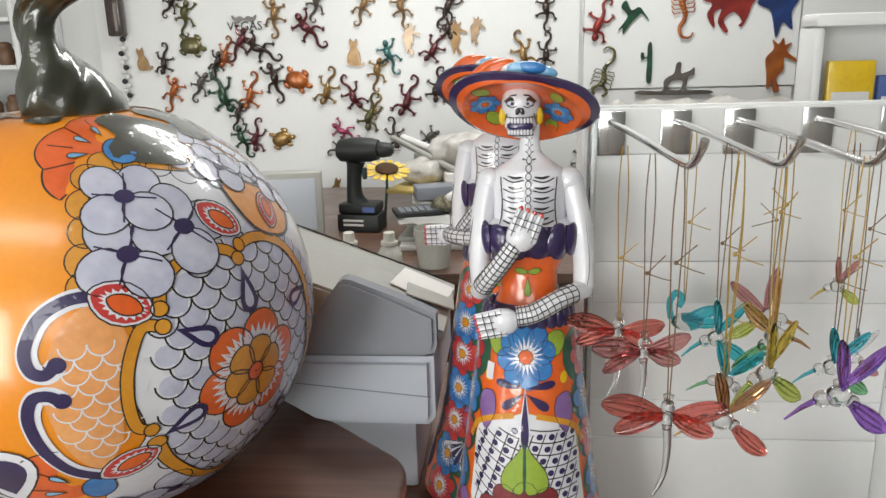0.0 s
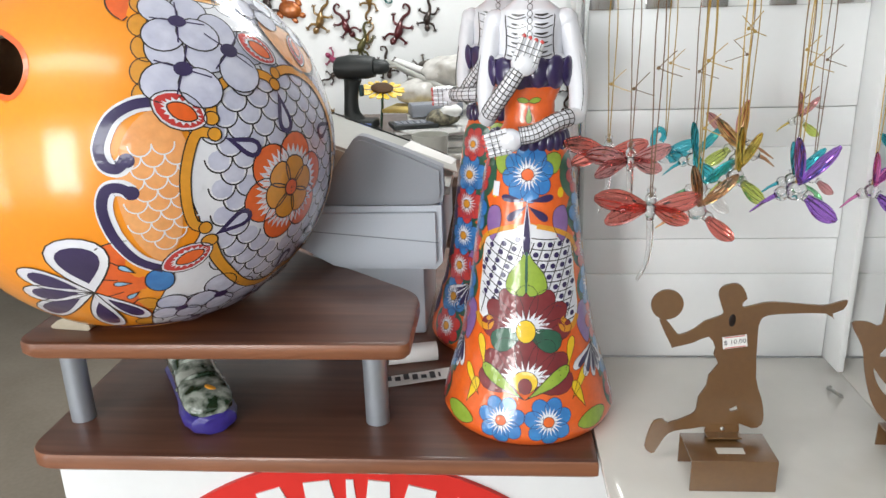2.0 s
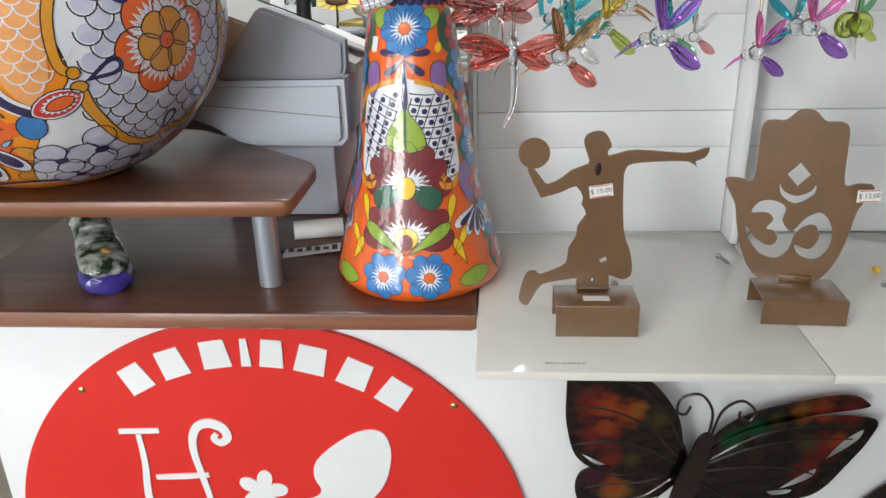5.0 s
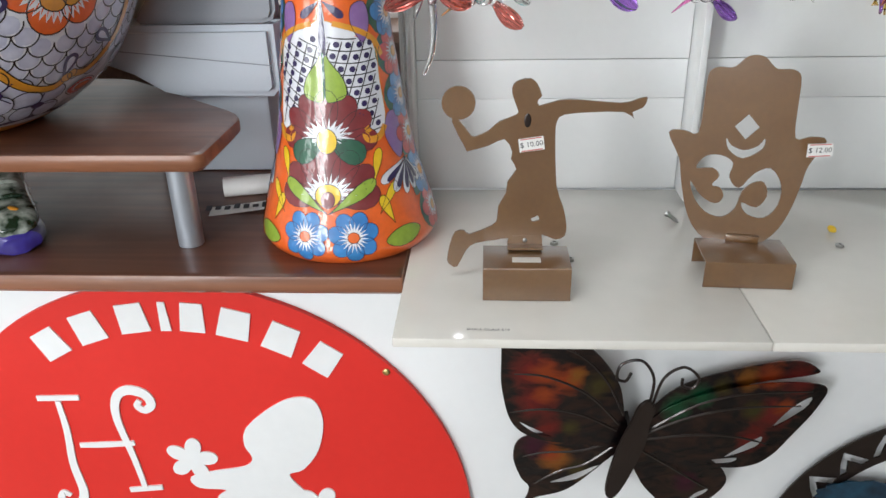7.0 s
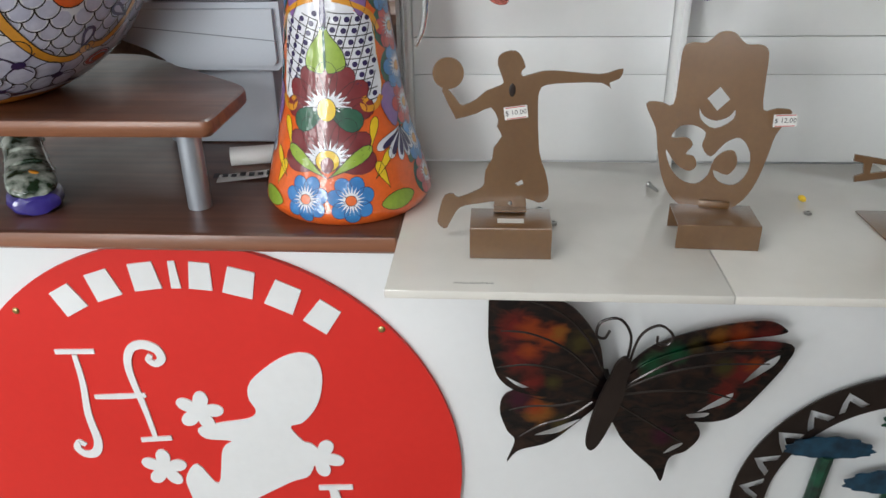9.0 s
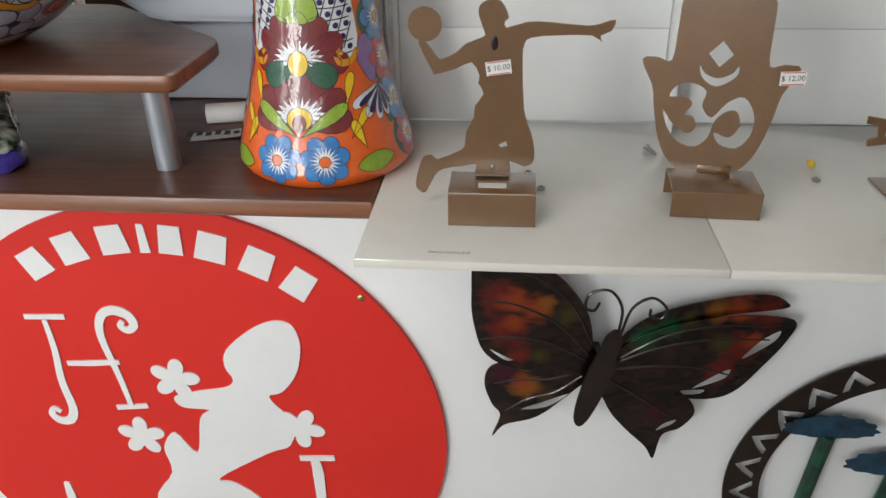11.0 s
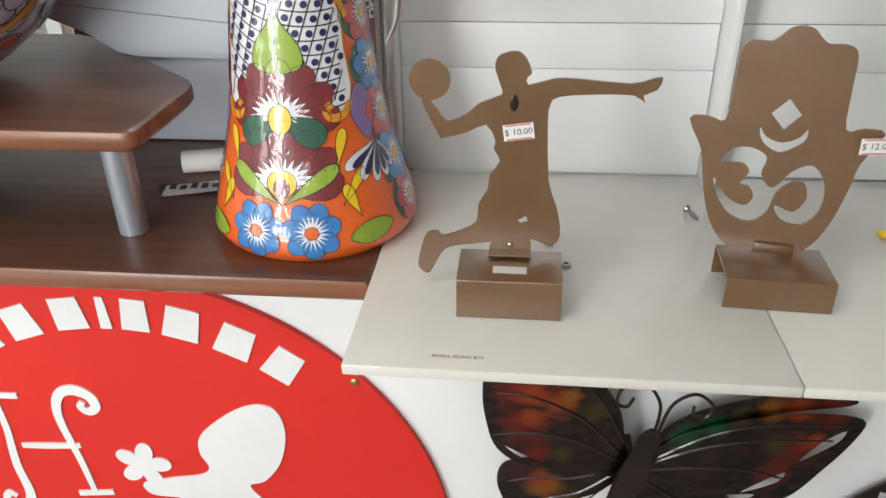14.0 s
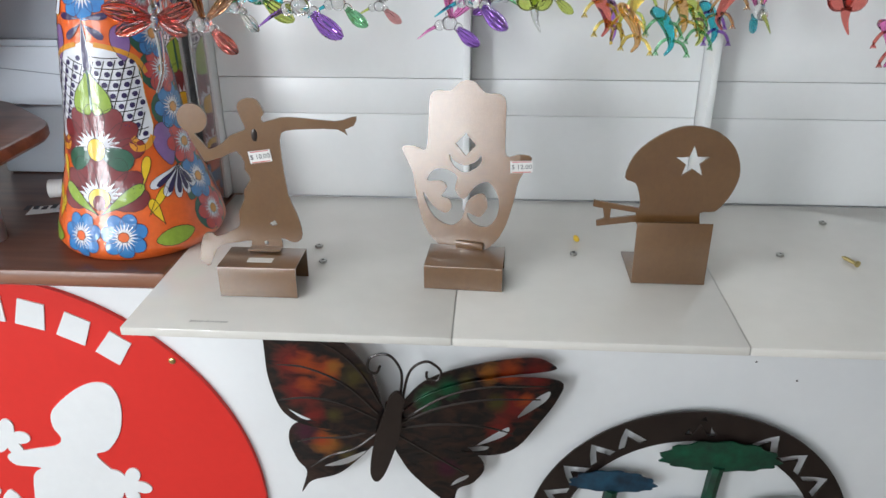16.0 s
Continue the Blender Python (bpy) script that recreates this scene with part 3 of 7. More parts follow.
plate(_b, oval(55, 174, 15, 15, n=36), 0.0025, y=0.1108)
box(_b, (0.104, 0.1108, 1.0 - 1.0 + 0.036), (0.131, 0.1135, 0.046))
bmesh.ops.translate(_b, vec=(0, 0, 1.0), verts=_b.verts)
box(_b, (0.1, 0.0998, 1.0362), (0.133, 0.1135, 1.0378))
cutout = part("cutout", _b, "rust", player, "flat rust-brown silhouette cutout")
_b = bmesh.new()
blob(_b, (0.116, 0.1109, 1.158), (0.0032, 0.0006, 0.0065))
part("heat_mark", _b, "dark_iron", cutout, "small dark weld mark")
part("tab_rivet", blob(bmesh.new(), (0.1165, 0.1104, 1.0415), (0.0022, 0.0014, 0.0022)), "steel", cutout)
part("folded_base", bent_base(bmesh.new(), 0.077, 0.157, 0.066, 0.116, 0.034), "rust", player)
part("base_slot", box(bmesh.new(), (0.104, 0.078, 1.0341), (0.13, 0.088, 1.0344)), "marble", player, "pale slot through the base")
price_label(0.120, 0.1095, 1.1365, 0.0225, 0.0125, "$ 10.00", -8)

hamsa = thing("metal_hand_ornament", "rust-brown cut-steel open hand ornament with om sign", "metal figure", (0.33, 0.141, 1.0))
half = [(5, 20), (22, 24), (37, 37), (47, 57), (54, 85), (58, 106), (70, 130), (56, 133), (43, 131), (41, 160), (40, 186), (33, 193), (20, 193), (14, 197), (8, 203)]
_b = bmesh.new()
om = [smooth_loop([(-41, 97), (-34, 109), (-20, 111), (-8, 104), (-10, 90), (0, 80), (12, 95), (26, 101), (37, 86), (37, 66), (26, 52), (10, 55), (4, 66), (18, 62), (26, 74), (22, 87), (12, 86), (3, 76), (-1, 60), (-12, 50), (-28, 54), (-40, 68), (-45, 84),
                   (-34, 70), (-20, 63), (-13, 70), (-17, 79), (-25, 81), (-19, 91), (-26, 98)], 3),
      [(0, 151), (11, 139), (0, 127), (-11, 139)], smooth_loop([(-17, 128), (-12, 121), (0, 117), (12, 122), (17, 129), (16, 119), (0, 109), (-14, 117)], 3)]
plate(_b, smooth_loop([(x, z) for x, z in half] + [(0, 205)] + [(-x, z) for x, z in half[::-1]], 3), 0.0028, om)
bmesh.ops.rotate(_b, cent=(0, 0, 0), matrix=Matrix.Rotation(radians(-7), 3, "X"), verts=_b.verts)
bmesh.ops.scale(_b, vec=(1, 1, 0.995), verts=_b.verts)
box(_b, (-0.006, -0.0008, 0.0266), (0.024, 0.0024, 0.034), 0.0006)
bmesh.ops.rotate(_b, cent=(0, 0, 0), matrix=Matrix.Rotation(radians(-12), 3, "Z"), verts=_b.verts)
bmesh.ops.translate(_b, vec=(-0.010, 0, 0), verts=_b.verts)
part("cutout", _b, "rust", hamsa, "lacquered rust-brown hand silhouette")
_b = bent_base(bmesh.new(), -0.045, 0.036, -0.048, 0.008, 0.027)
bmesh.ops.translate(_b, vec=(0, 0, -1.0), verts=_b.verts)
bmesh.ops.rotate(_b, cent=(0, -0.02, 0), matrix=Matrix.Rotation(radians(-3), 3, "Z"), verts=_b.verts)
part("folded_base", _b, "rust", hamsa)
price_label(0.381, 0.128, 1.124, 0.0225, 0.0125, "$ 12.00", -2)

helmet = thing("metal_helmet", "rust-brown cut-steel football helmet bookend with star hole", "metal figure", (0.542, 0.119, 1.0))
_b = bmesh.new()
star = []
for k in range(10):
    r, a = (17.5 if k % 2 == 0 else 7), radians(92 + 36 * k)
    star.append((8 + r * math.cos(a), 126 + r * math.sin(a)))
star = [(x, z + 5) for x, z in star]
plate(_b, smooth_loop([(-38, 60), (-39, 84), (-41, 96), (-46, 108), (-57, 114), (-51, 135), (-37, 151), (-16, 164), (5, 168), (29, 162), (47, 146), (55, 124), (53, 106), (45, 89), (36, 79), (22, 77), (19, 60)], 3), 0.0026, [star], y=0.012)
plate(_b, [(-86, 89), (-40, 81), (-24, 80), (-24, 64), (-40, 66), (-81, 60), (-82, 66), (-74, 69), (-76, 80), (-86, 82)], 0.0026, [[(-68, 80), (-42, 76), (-42, 73), (-68, 69)]], y=0.0122)
part("cutout", _b, "rust", helmet, "flat helmet silhouette with face guard")
_b = bmesh.new()
box(_b, (-0.042, 0.0, 0.0006), (0.034, 0.002, 0.07), 0.0008)
box(_b, (-0.042, 0.002, 0.0006), (0.034, 0.075, 0.0026), 0.0008)
part("angle_base", _b, "rust", helmet)
part("mounting_tab", box(bmesh.new(), (-0.022, 0.0024, 0.045), (0.018, 0.0118, 0.067), 0.0008), "rust", helmet)

# ---- wall butterfly ----
def wing_paint(name, seed, spots):
    """Near-black lacquer with soft brushed patches of colour: each spot is x, z, radius in millimetres and its colour."""
    m, nodes, links, p = principled(name)
    where, noise_node = nodes.new("ShaderNodeTexCoord"), nodes.new("ShaderNodeTexNoise")
    mapping = nodes.new("ShaderNodeMapping")
    mapping.inputs["Location"].default_value, mapping.inputs["Scale"].default_value = (seed, seed * 2, 0), (1, 1, 1.9)
    links.new(where.outputs["Object"], mapping.inputs[0])
    noise_node.inputs["Scale"].default_value, noise_node.inputs["Detail"].default_value, noise_node.inputs["Distortion"].default_value = 42, 6, 0.8
    links.new(mapping.outputs[0], noise_node.inputs[0])
    base = nodes.new("ShaderNodeValToRGB")
    base.color_ramp.elements[0].position, base.color_ramp.elements[0].color = 0.4, (0.012, 0.009, 0.012, 1)
    base.color_ramp.elements[1].position, base.color_ramp.elements[1].color = 0.72, (0.06, 0.028, 0.022, 1)
    links.new(noise_node.outputs["Fac"], base.inputs[0])
    colour = base.outputs[0]
    flat = nodes.new("ShaderNodeVectorMath")
    flat.operation = "MULTIPLY"
    flat.inputs[1].default_value = (1, 0, 1)
    links.new(where.outputs["Object"], flat.inputs[0])
    for x, z, radius, tint in spots:
        away, reach, mix = nodes.new("ShaderNodeVectorMath"), nodes.new("ShaderNodeMath"), nodes.new("ShaderNodeMixRGB")
        away.operation = "DISTANCE"
        away.inputs[1].default_value = (x / 1000, 0, z / 1000)
        links.new(flat.outputs[0], away.inputs[0])
        reach.operation = "MULTIPLY_ADD"
        reach.inputs[1].default_value, reach.inputs[2].default_value = -1000 / radius, 0.55
        links.new(away.outputs["Value"], reach.inputs[0])
        rough_edge = nodes.new("ShaderNodeMath")
        rough_edge.operation = "ADD"
        links.new(reach.outputs[0], rough_edge.inputs[0])
        links.new(noise_node.outputs["Fac"], rough_edge.inputs[1])
        span = nodes.new("ShaderNodeMapRange")
        span.inputs["From Min"].default_value, span.inputs["From Max"].default_value = 0.2, 0.85
        links.new(rough_edge.outputs[0], span.inputs[0])
        links.new(span.outputs[0], mix.inputs[0])
        links.new(colour, mix.inputs[1])
        mix.inputs[2].default_value = (*tint, 1)
        colour = mix.outputs[0]
    links.new(colour, p.inputs["Base Color"])
    p.inputs["Metallic"].default_value, p.inputs["Roughness"].default_value = 0.9, 0.3
    p.inputs["Coat Weight"].default_value, p.inputs["Coat Roughness"].default_value = 1.0, 0.16
    b = nodes.new("ShaderNodeBump")
    b.inputs["Strength"].default_value, b.inputs["Distance"].default_value = 0.35, 0.003
    links.new(noise_node.outputs["Fac"], b.inputs["Height"])
    links.new(b.outputs[0], p.inputs["Normal"])
    return m


FLAME, RUBY, AMBER, OLIVE, EMERALD, PLUM = (0.5, 0.075, 0.015), (0.26, 0.022, 0.02), (0.42, 0.15, 0.02), (0.09, 0.07, 0.02), (0.012, 0.12, 0.05), (0.08, 0.008, 0.035)
WING_A = wing_paint("dark_wing_flame", 2.6, [(-100, 90, 34, RUBY), (-84, 86, 26, FLAME), (-60, 82, 24, FLAME), (-52, 86, 15, AMBER), (-94, 52, 34, RUBY), (-86, 60, 20, FLAME), (-80, 18, 22, RUBY), (-56, 18, 15, OLIVE),
                                            (-70, -30, 27, AMBER), (-76, -22, 18, FLAME), (-44, -46, 20, OLIVE), (-94, -14, 24, PLUM), (-30, 74, 24, OLIVE)])
WING_B = wing_paint("dark_wing_green", 4.1, [(56, 44, 24, EMERALD), (80, 60, 22, EMERALD), (100, 72, 16, OLIVE), (126, 80, 20, AMBER), (150, 82, 24, FLAME), (180, 78, 30, RUBY), (158, 36, 32, RUBY), (168, 44, 16, FLAME), (140, 3, 24, RUBY),
                                            (136, 42, 18, OLIVE), (78, -60, 20, PLUM)])


def wing(bm, outline, holes=(), lean=0.0, rise=0.0, y=0.0):
    plate(bm, smooth_loop(outline, 5), 0.0016, [smooth_loop(h, 4) for h in holes], y=y)
    bmesh.ops.subdivide_edges(bm, edges=[e for e in bm.edges if e.calc_length() > 0.02], cuts=2, use_grid_fill=False)
    for v in bm.verts:
        v.co.y += -lean * abs(v.co.x - 0.01) - rise * v.co.z + 6 * (v.co.x ** 2) * 0.1
    return bm


butterfly = thing("metal_butterfly", "dark lacquered metal butterfly with orange sheen on the counter front", "wall ornament", (0.228, 0.126, 0.797))
part("forewing", wing(bmesh.new(), [(20, 24), (45, 62), (82, 83), (137, 96), (178, 97), (199, 86), (197, 78), (130, 72), (60, 45)], lean=0.05, y=-0.004), WING_B, butterfly)
part("forewing", wing(bmesh.new(), [(16, 0), (40, 40), (90, 66), (150, 76), (208, 68), (205, 41), (182, 4), (163, -22), (141, -34), (105, -34), (60, -20)],
                      [[(196, 55), (192, 40), (160, 18), (176, 42)], [(150, 6), (146, -8), (112, -22), (130, -6)], [(126, -22), (122, -29), (96, -30), (100, -24)]], lean=0.08, y=-0.006), WING_B, butterfly)
part("forewing", wing(bmesh.new(), [(2, 30), (-8, 75), (-35, 115), (-60, 131), (-84, 143), (-126, 152), (-132, 92), (-129, 55), (-118, 20), (-92, 2), (-45, -4), (14, -8)], [[(-112, 24), (-96, 10), (-76, 6), (-94, 15)]], lean=0.08, y=-0.006), WING_A, butterfly)
part("hindwing", wing(bmesh.new(), [(14, 2), (-20, 4), (-70, 6), (-108, -4), (-117, -30), (-108, -60), (-98, -76), (-107, -110), (-92, -90), (-55, -74), (-18, -36)],
                      [[(-76, -66), (-45, -60), (-20, -38), (-50, -52)]], lean=0.05, y=-0.002), WING_A, butterfly)
part("hindwing", wing(bmesh.new(), [(4, 2), (60, -6), (106, -34), (123, -60), (110, -84), (90, -96), (84, -132), (72, -113), (46, -86), (24, -56)],
                      [[(82, -90), (100, -80), (104, -72), (90, -78)]], lean=0.05, y=-0.002), WING_B, butterfly)
_b = bmesh.new()
plate(_b, smooth_loop([(22, 62), (30, 50), (26, 30), (24, 5), (14, -30), (2, -62), (-8, -74), (-15, -62), (-12, -30), (-4, 5), (6, 35), (12, 54)], 4), 0.004, y=-0.0185)
bmesh.ops.bevel(_b, geom=[e for e in _b.edges if abs(e.verts[0].co.y - e.verts[1].co.y) < 1e-6 and len(e.link_faces) == 2 and e.calc_face_angle(0) > 1.0], offset=0.0012, segments=2, affect="EDGES")
part("body", _b, "dark_iron", butterfly)
for pts in ([(24, 50), (26, 85), (12, 107), (-8, 103), (-12, 86), (-3, 82), (2, 92)], [(27, 50), (36, 86), (55, 100), (71, 88), (67, 75), (56, 77), (55, 86)]):
    part("antenna", tube(bmesh.new(), smooth_loop([(x / 1000, -0.012, z / 1000) for x, z in pts], 6, False), 0.0016, 8), "dark_iron", butterfly)
for points, lean, y0 in (([(-4, 22), (-40, 62), (-84, 84), (-118, 86)], 0.08, -0.006), ([(-6, 14), (-46, 36), (-86, 42), (-122, 36)], 0.08, -0.006), ([(0, 34), (-22, 80), (-52, 112), (-88, 126)], 0.08, -0.006),
                          ([(22, 8), (70, 34), (126, 46), (186, 44)], 0.08, -0.006), ([(24, 2), (72, 10), (118, 8), (156, -4)], 0.08, -0.006), ([(26, 14), (76, 50), (130, 64), (196, 62)], 0.08, -0.006),
                          ([(-10, -6), (-44, -18), (-82, -22), (-106, -30)], 0.05, -0.002), ([(-8, -12), (-36, -36), (-66, -48), (-92, -68)], 0.05, -0.002), ([(20, -14), (56, -38), (84, -58), (104, -72)], 0.05, -0.002)):
    part("wing_vein", tube(bmesh.new(), [(q.x / 1000, y0 - lean * abs(q.x / 1000 - 0.01) + 0.6 * (q.x / 1000) ** 2, q.z / 1000) for q in smooth_loop([(x, 0, z) for x, z in points], 6, False)], [0.0016] * 9 + [0.0013] * 7 + [0.0008] * 3, 6), "dark_iron", butterfly, "thin embossed dark vein")
part("hanger", box(bmesh.new(), (0.0, -0.004, 0.0), (0.012, 0.0296, 0.012)), "dark_iron", butterfly)

# ---- round cut-metal picture ----
M["sea"] = surface("teal_blue_lacquer", (0.02, 0.09, 0.16), 0.35, metal=0.3, vary=0.3, size=40, second=(0.01, 0.02, 0.04), coat=0.5)
M["jade"] = surface("dark_green_lacquer", (0.01, 0.1, 0.05), 0.35, metal=0.3, vary=0.3, size=40, second=(0.01, 0.025, 0.02), coat=0.5)
medallion = thing("round_metal_art", "round dark metal wall art with zigzag rim and trees", "wall ornament", (0.607, 0.142, 0.62))
_b = bmesh.new()
holes = [[(158 * math.cos(radians(t)), 158 * math.sin(radians(t))) for t in range(0, 360, 4)]]
for k in range(26):
    a = 90 + 360 / 26 * k
    if k in (1, 25):
        continue
    pt = lambda r, d: (r * math.cos(radians(a + d)), r * math.sin(radians(a + d)))
    holes.append([pt(167, -6.5), pt(180, -3.4), pt(194, -0.6), pt(182, 3.0), pt(168, 6.5), pt(167, 3.6), pt(181, 0.2), pt(166, -3.0)])
plate(_b, [(201 * math.cos(radians(t)), 201 * math.sin(radians(t))) for t in range(0, 360, 3)], 0.002, holes)
part("rim", _b, "dark_iron", medallion, "dark iron rim with cut-out points")
for cx, cz, w, mname in ((25, 136, 70, "jade"), (-98, 92, 52, "sea"), (-10, 40, 60, "sea"), (110, 60, 48, "jade")):
    _b = bmesh.new()
    crown = []
    for k in range(48):
        a = 2 * math.pi * k / 48
        r = 1 + 0.06 * math.cos(13 * a)
        crown.append((cx + w * r * math.cos(a), cz + w * 0.4 * r * (math.sin(a) if math.sin(a) > 0 else 0.55 * math.sin(a))))
    plate(_b, crown, 0.002, y=-0.008)
    part("tree_crown", _b, mname, medallion)
    part("tree_trunk", tube(bmesh.new(), smooth_loop([(cx / 1000, -0.004, cz / 1000 - 0.01), ((cx - 4) / 1000, -0.004, cz / 1000 - 0.06), ((cx - 14) / 1000, -0.002, -0.14)], 4, False), 0.009, 8), "jade", medallion)
part("spacer", box(bmesh.new(), (-0.012, 0.002, 0.168), (0.012, 0.0138, 0.186)), "dark_iron", medallion)
part("spacer", box(bmesh.new(), (-0.012, 0.002, -0.186), (0.012, 0.0138, -0.168)), "dark_iron", medallion)

# ---- the glazed pumpkin ----
PUMPKIN, PR, PH = Vector((-0.5015, 0.256, 1.3085)), 0.2135, 0.2025


def pumpkin_point(lon, lat, lift=0.0):
    """A point of the pumpkin's skin; lon 0 faces the shop, lift in millimetres."""
    a, b = radians(lon), radians(lat)
    rib = 1 + 0.010 * abs(math.cos(4.5 * (a - 0.35))) * math.cos(b) - 0.006
    flat = 1.0 - 0.1 * max(0.0, abs(math.sin(b)) - 0.82)
    dip = 0.75 if b > 0 else 0.2
    top = 1 - dip * math.exp(-((90 - abs(lat)) / 13) ** 2) * 0.14
    k = lift / 1000
    return Vector(((PR * rib * flat + k) * math.cos(b) * math.sin(a), -(PR * rib * flat + k) * math.cos(b) * math.cos(a), (PH * top + k) * math.sin(b)))


pumpkin = thing("ceramic_pumpkin", "large glazed orange ceramic pumpkin painted with white flowers and scales", "pumpkin", PUMPKIN)
_b = bmesh.new()
rows = []
for j in range(1, 72):
    lat = -90 + 180 * j / 72
    rows.append([_b.verts.new(pumpkin_point(360 * i / 144, max(lat, -72) if lat < -72 else lat)) for i in range(144)])
for a, c in zip(rows, rows[1:]):
    bridge(_b, a, c)
_b.faces.new(rows[0][::-1])
_b.faces.new(rows[-1])
bmesh.ops.remove_doubles(_b, verts=_b.verts, dist=0.00001)
_shell = bmesh.new()
rows = [[_shell.verts.new(pumpkin_point(360 * i / 48, -66 + 136 * j / 22, -11)) for i in range(48)] for j in range(23)]
for a, c in zip(rows, rows[1:]):
    bridge(_shell, a, c)
_shell.faces.new(rows[0][::-1])
_shell.faces.new(rows[-1])
M["clay"] = surface("bare_brown_clay", (0.5, 0.36, 0.24), 0.85, vary=0.12, size=20, bump=0.3, second=(0.4, 0.27, 0.17))
EYE_HOLE = [(-0.2, 29), (-1.2, 24.5), (-4, 22), (-10, 23.8), (-20, 27), (-25, 31), (-23, 37), (-14, 40), (-6, 37), (-2, 33.5)]
FAR_EYE_HOLE = [(-100 - x, y) for x, y in EYE_HOLE][::-1]
MOUTH_HOLE = [(-11.2, -6.5), (-11.8, -10), (-16, -16), (-26, -23), (-40, -28), (-60, -28), (-74, -23), (-84, -16), (-88.5, -8), (-83, -5), (-73, -11), (-60, -17), (-40, -17), (-27, -11), (-17, -5)]


def carved(bm, cutters):
    """The pumpkin's skin with its hollow and the carved openings taken out."""
    helpers = []
    for k, b in enumerate([bm] + cutters):
        bmesh.ops.recalc_face_normals(b, faces=b.faces)
        ob = new("carving_helper", mesh_of("carving_helper", b, "orange" if k == 0 else "clay"))
        helpers.append(ob)
        if k:
            mod = helpers[0].modifiers.new("carve", "BOOLEAN")
            mod.operation, mod.object, mod.solver = "DIFFERENCE", ob, "EXACT"
            mod.material_mode = "TRANSFER"
    bpy.context.view_layer.update()
    me = bpy.data.meshes.new_from_object(helpers[0].evaluated_get(bpy.context.evaluated_depsgraph_get()))
    for ob in helpers:
        bpy.data.objects.remove(ob)
    return me


cutters = [_shell]
for hole in (EYE_HOLE, FAR_EYE_HOLE, MOUTH_HOLE):
    _c = bmesh.new()
    loops = [[_c.verts.new(pumpkin_point(q[0], q[1], lift)) for q in smooth_loop([(x, y, 0) for x, y in hole], 4)] for lift in (-45, 14)]
    bridge(_c, loops[0], loops[1])
    for loop in loops:
        bmesh.ops.triangle_fill(_c, use_beauty=True, edges=list({e for v in loop for e in v.link_edges if e.other_vert(v) in loop}))
    cutters.append(_c)
skin = new("body", carved(_b, cutters))
skin.parent = pumpkin
tagged(skin, "smooth orange glazed body with carved openings")
# twisted dark stem
_b = bmesh.new()
path = smooth_loop([(0.008, 0, 0.17), (0.006, 0, 0.2), (-0.004, 0.002, 0.228), (-0.016, 0, 0.252), (-0.016, -0.002, 0.275), (0.004, -0.004, 0.292), (0.026, -0.006, 0.305), (0.036, -0.008, 0.325)], 5, False)
n_path, rows_s = len(path), []
for i, c in enumerate(path):
    f = i / (n_path - 1)
    r = 0.02 * (1 - f) ** 1.6 + 0.017 + 0.006 * math.sin(3.1 * math.pi * f)
    row = []
    for k in range(32):
        a = 2 * math.pi * k / 32
        lobes = 1 + 0.2 * math.cos(2 * (a - 5.0 * f)) + 0.05 * math.cos(7 * (a - 5.0 * f))
        row.append(_b.verts.new(c + Vector((r * lobes * math.cos(a), r * lobes * math.sin(a), 0.35 * r * math.cos(a + 0.6) * f))))
    rows_s.append(row)
for a, c in zip(rows_s, rows_s[1:]):
    bridge(_b, a, c)
_b.faces.new(rows_s[0][::-1])
_b.faces.new(rows_s[-1])
part("stem", _b, "stem", pumpkin, "twisted dark olive glazed stem")


def on_pumpkin(at, x, y, lift):
    """Millimetres round a spot (lon, lat); with no spot, x and y are lon and lat themselves."""
    if at is None:
        return pumpkin_point(x, y, lift)
    lat = at[1] + y / 3.65
    return pumpkin_point(at[0] + x / (3.7 * max(0.2, math.cos(radians(at[1])))), lat, lift)


_b = bmesh.new()
P = Painter(_b, on_pumpkin)
rng = random.Random(4)
loop2 = lambda pts, steps=4: [(p.x, p.y) for p in smooth_loop([(x, y, 0) for x, y in pts], steps)]
run2 = lambda pts, steps=6: [(p.x, p.y) for p in smooth_loop([(x, y, 0) for x, y in pts], steps, False)]
for hole in (EYE_HOLE, FAR_EYE_HOLE, MOUTH_HOLE):
    at = hole[1]
    P.line(at, [((p.x - at[0]) * 3.7 * math.cos(radians(at[1])), (p.y - at[1]) * 3.65) for p in smooth_loop([(x, y, 0) for x, y in hole], 4)], 5, "tangerine", 0.4, closed=True)
# yellow scalloped border, then the white ground
for lon, lat in ((29, 21), (29.5, 27), (31, 33.5), (31.5, 40), (34, 47), (40, 50.5), (48, 50.5), (56, 48.5), (64, 45), (20, -40), (19, -46), (18, -52)):
    P.shape((lon, lat), oval(0, 0, 13, 14), "ochre", 0.3)
P.shape(None, loop2([(34, 47), (49, 48), (64, 45), (85, 44), (105, 40), (114, 20), (114, -20), (106, -45), (80, -60), (50, -61), (22, -58), (20, -48), (27, -32), (32, -22), (37, -14), (34, 0), (38, 9), (32, 19), (32, 30), (33, 40)], 4), "white_glaze", 0.55, 0.35, rings=18)


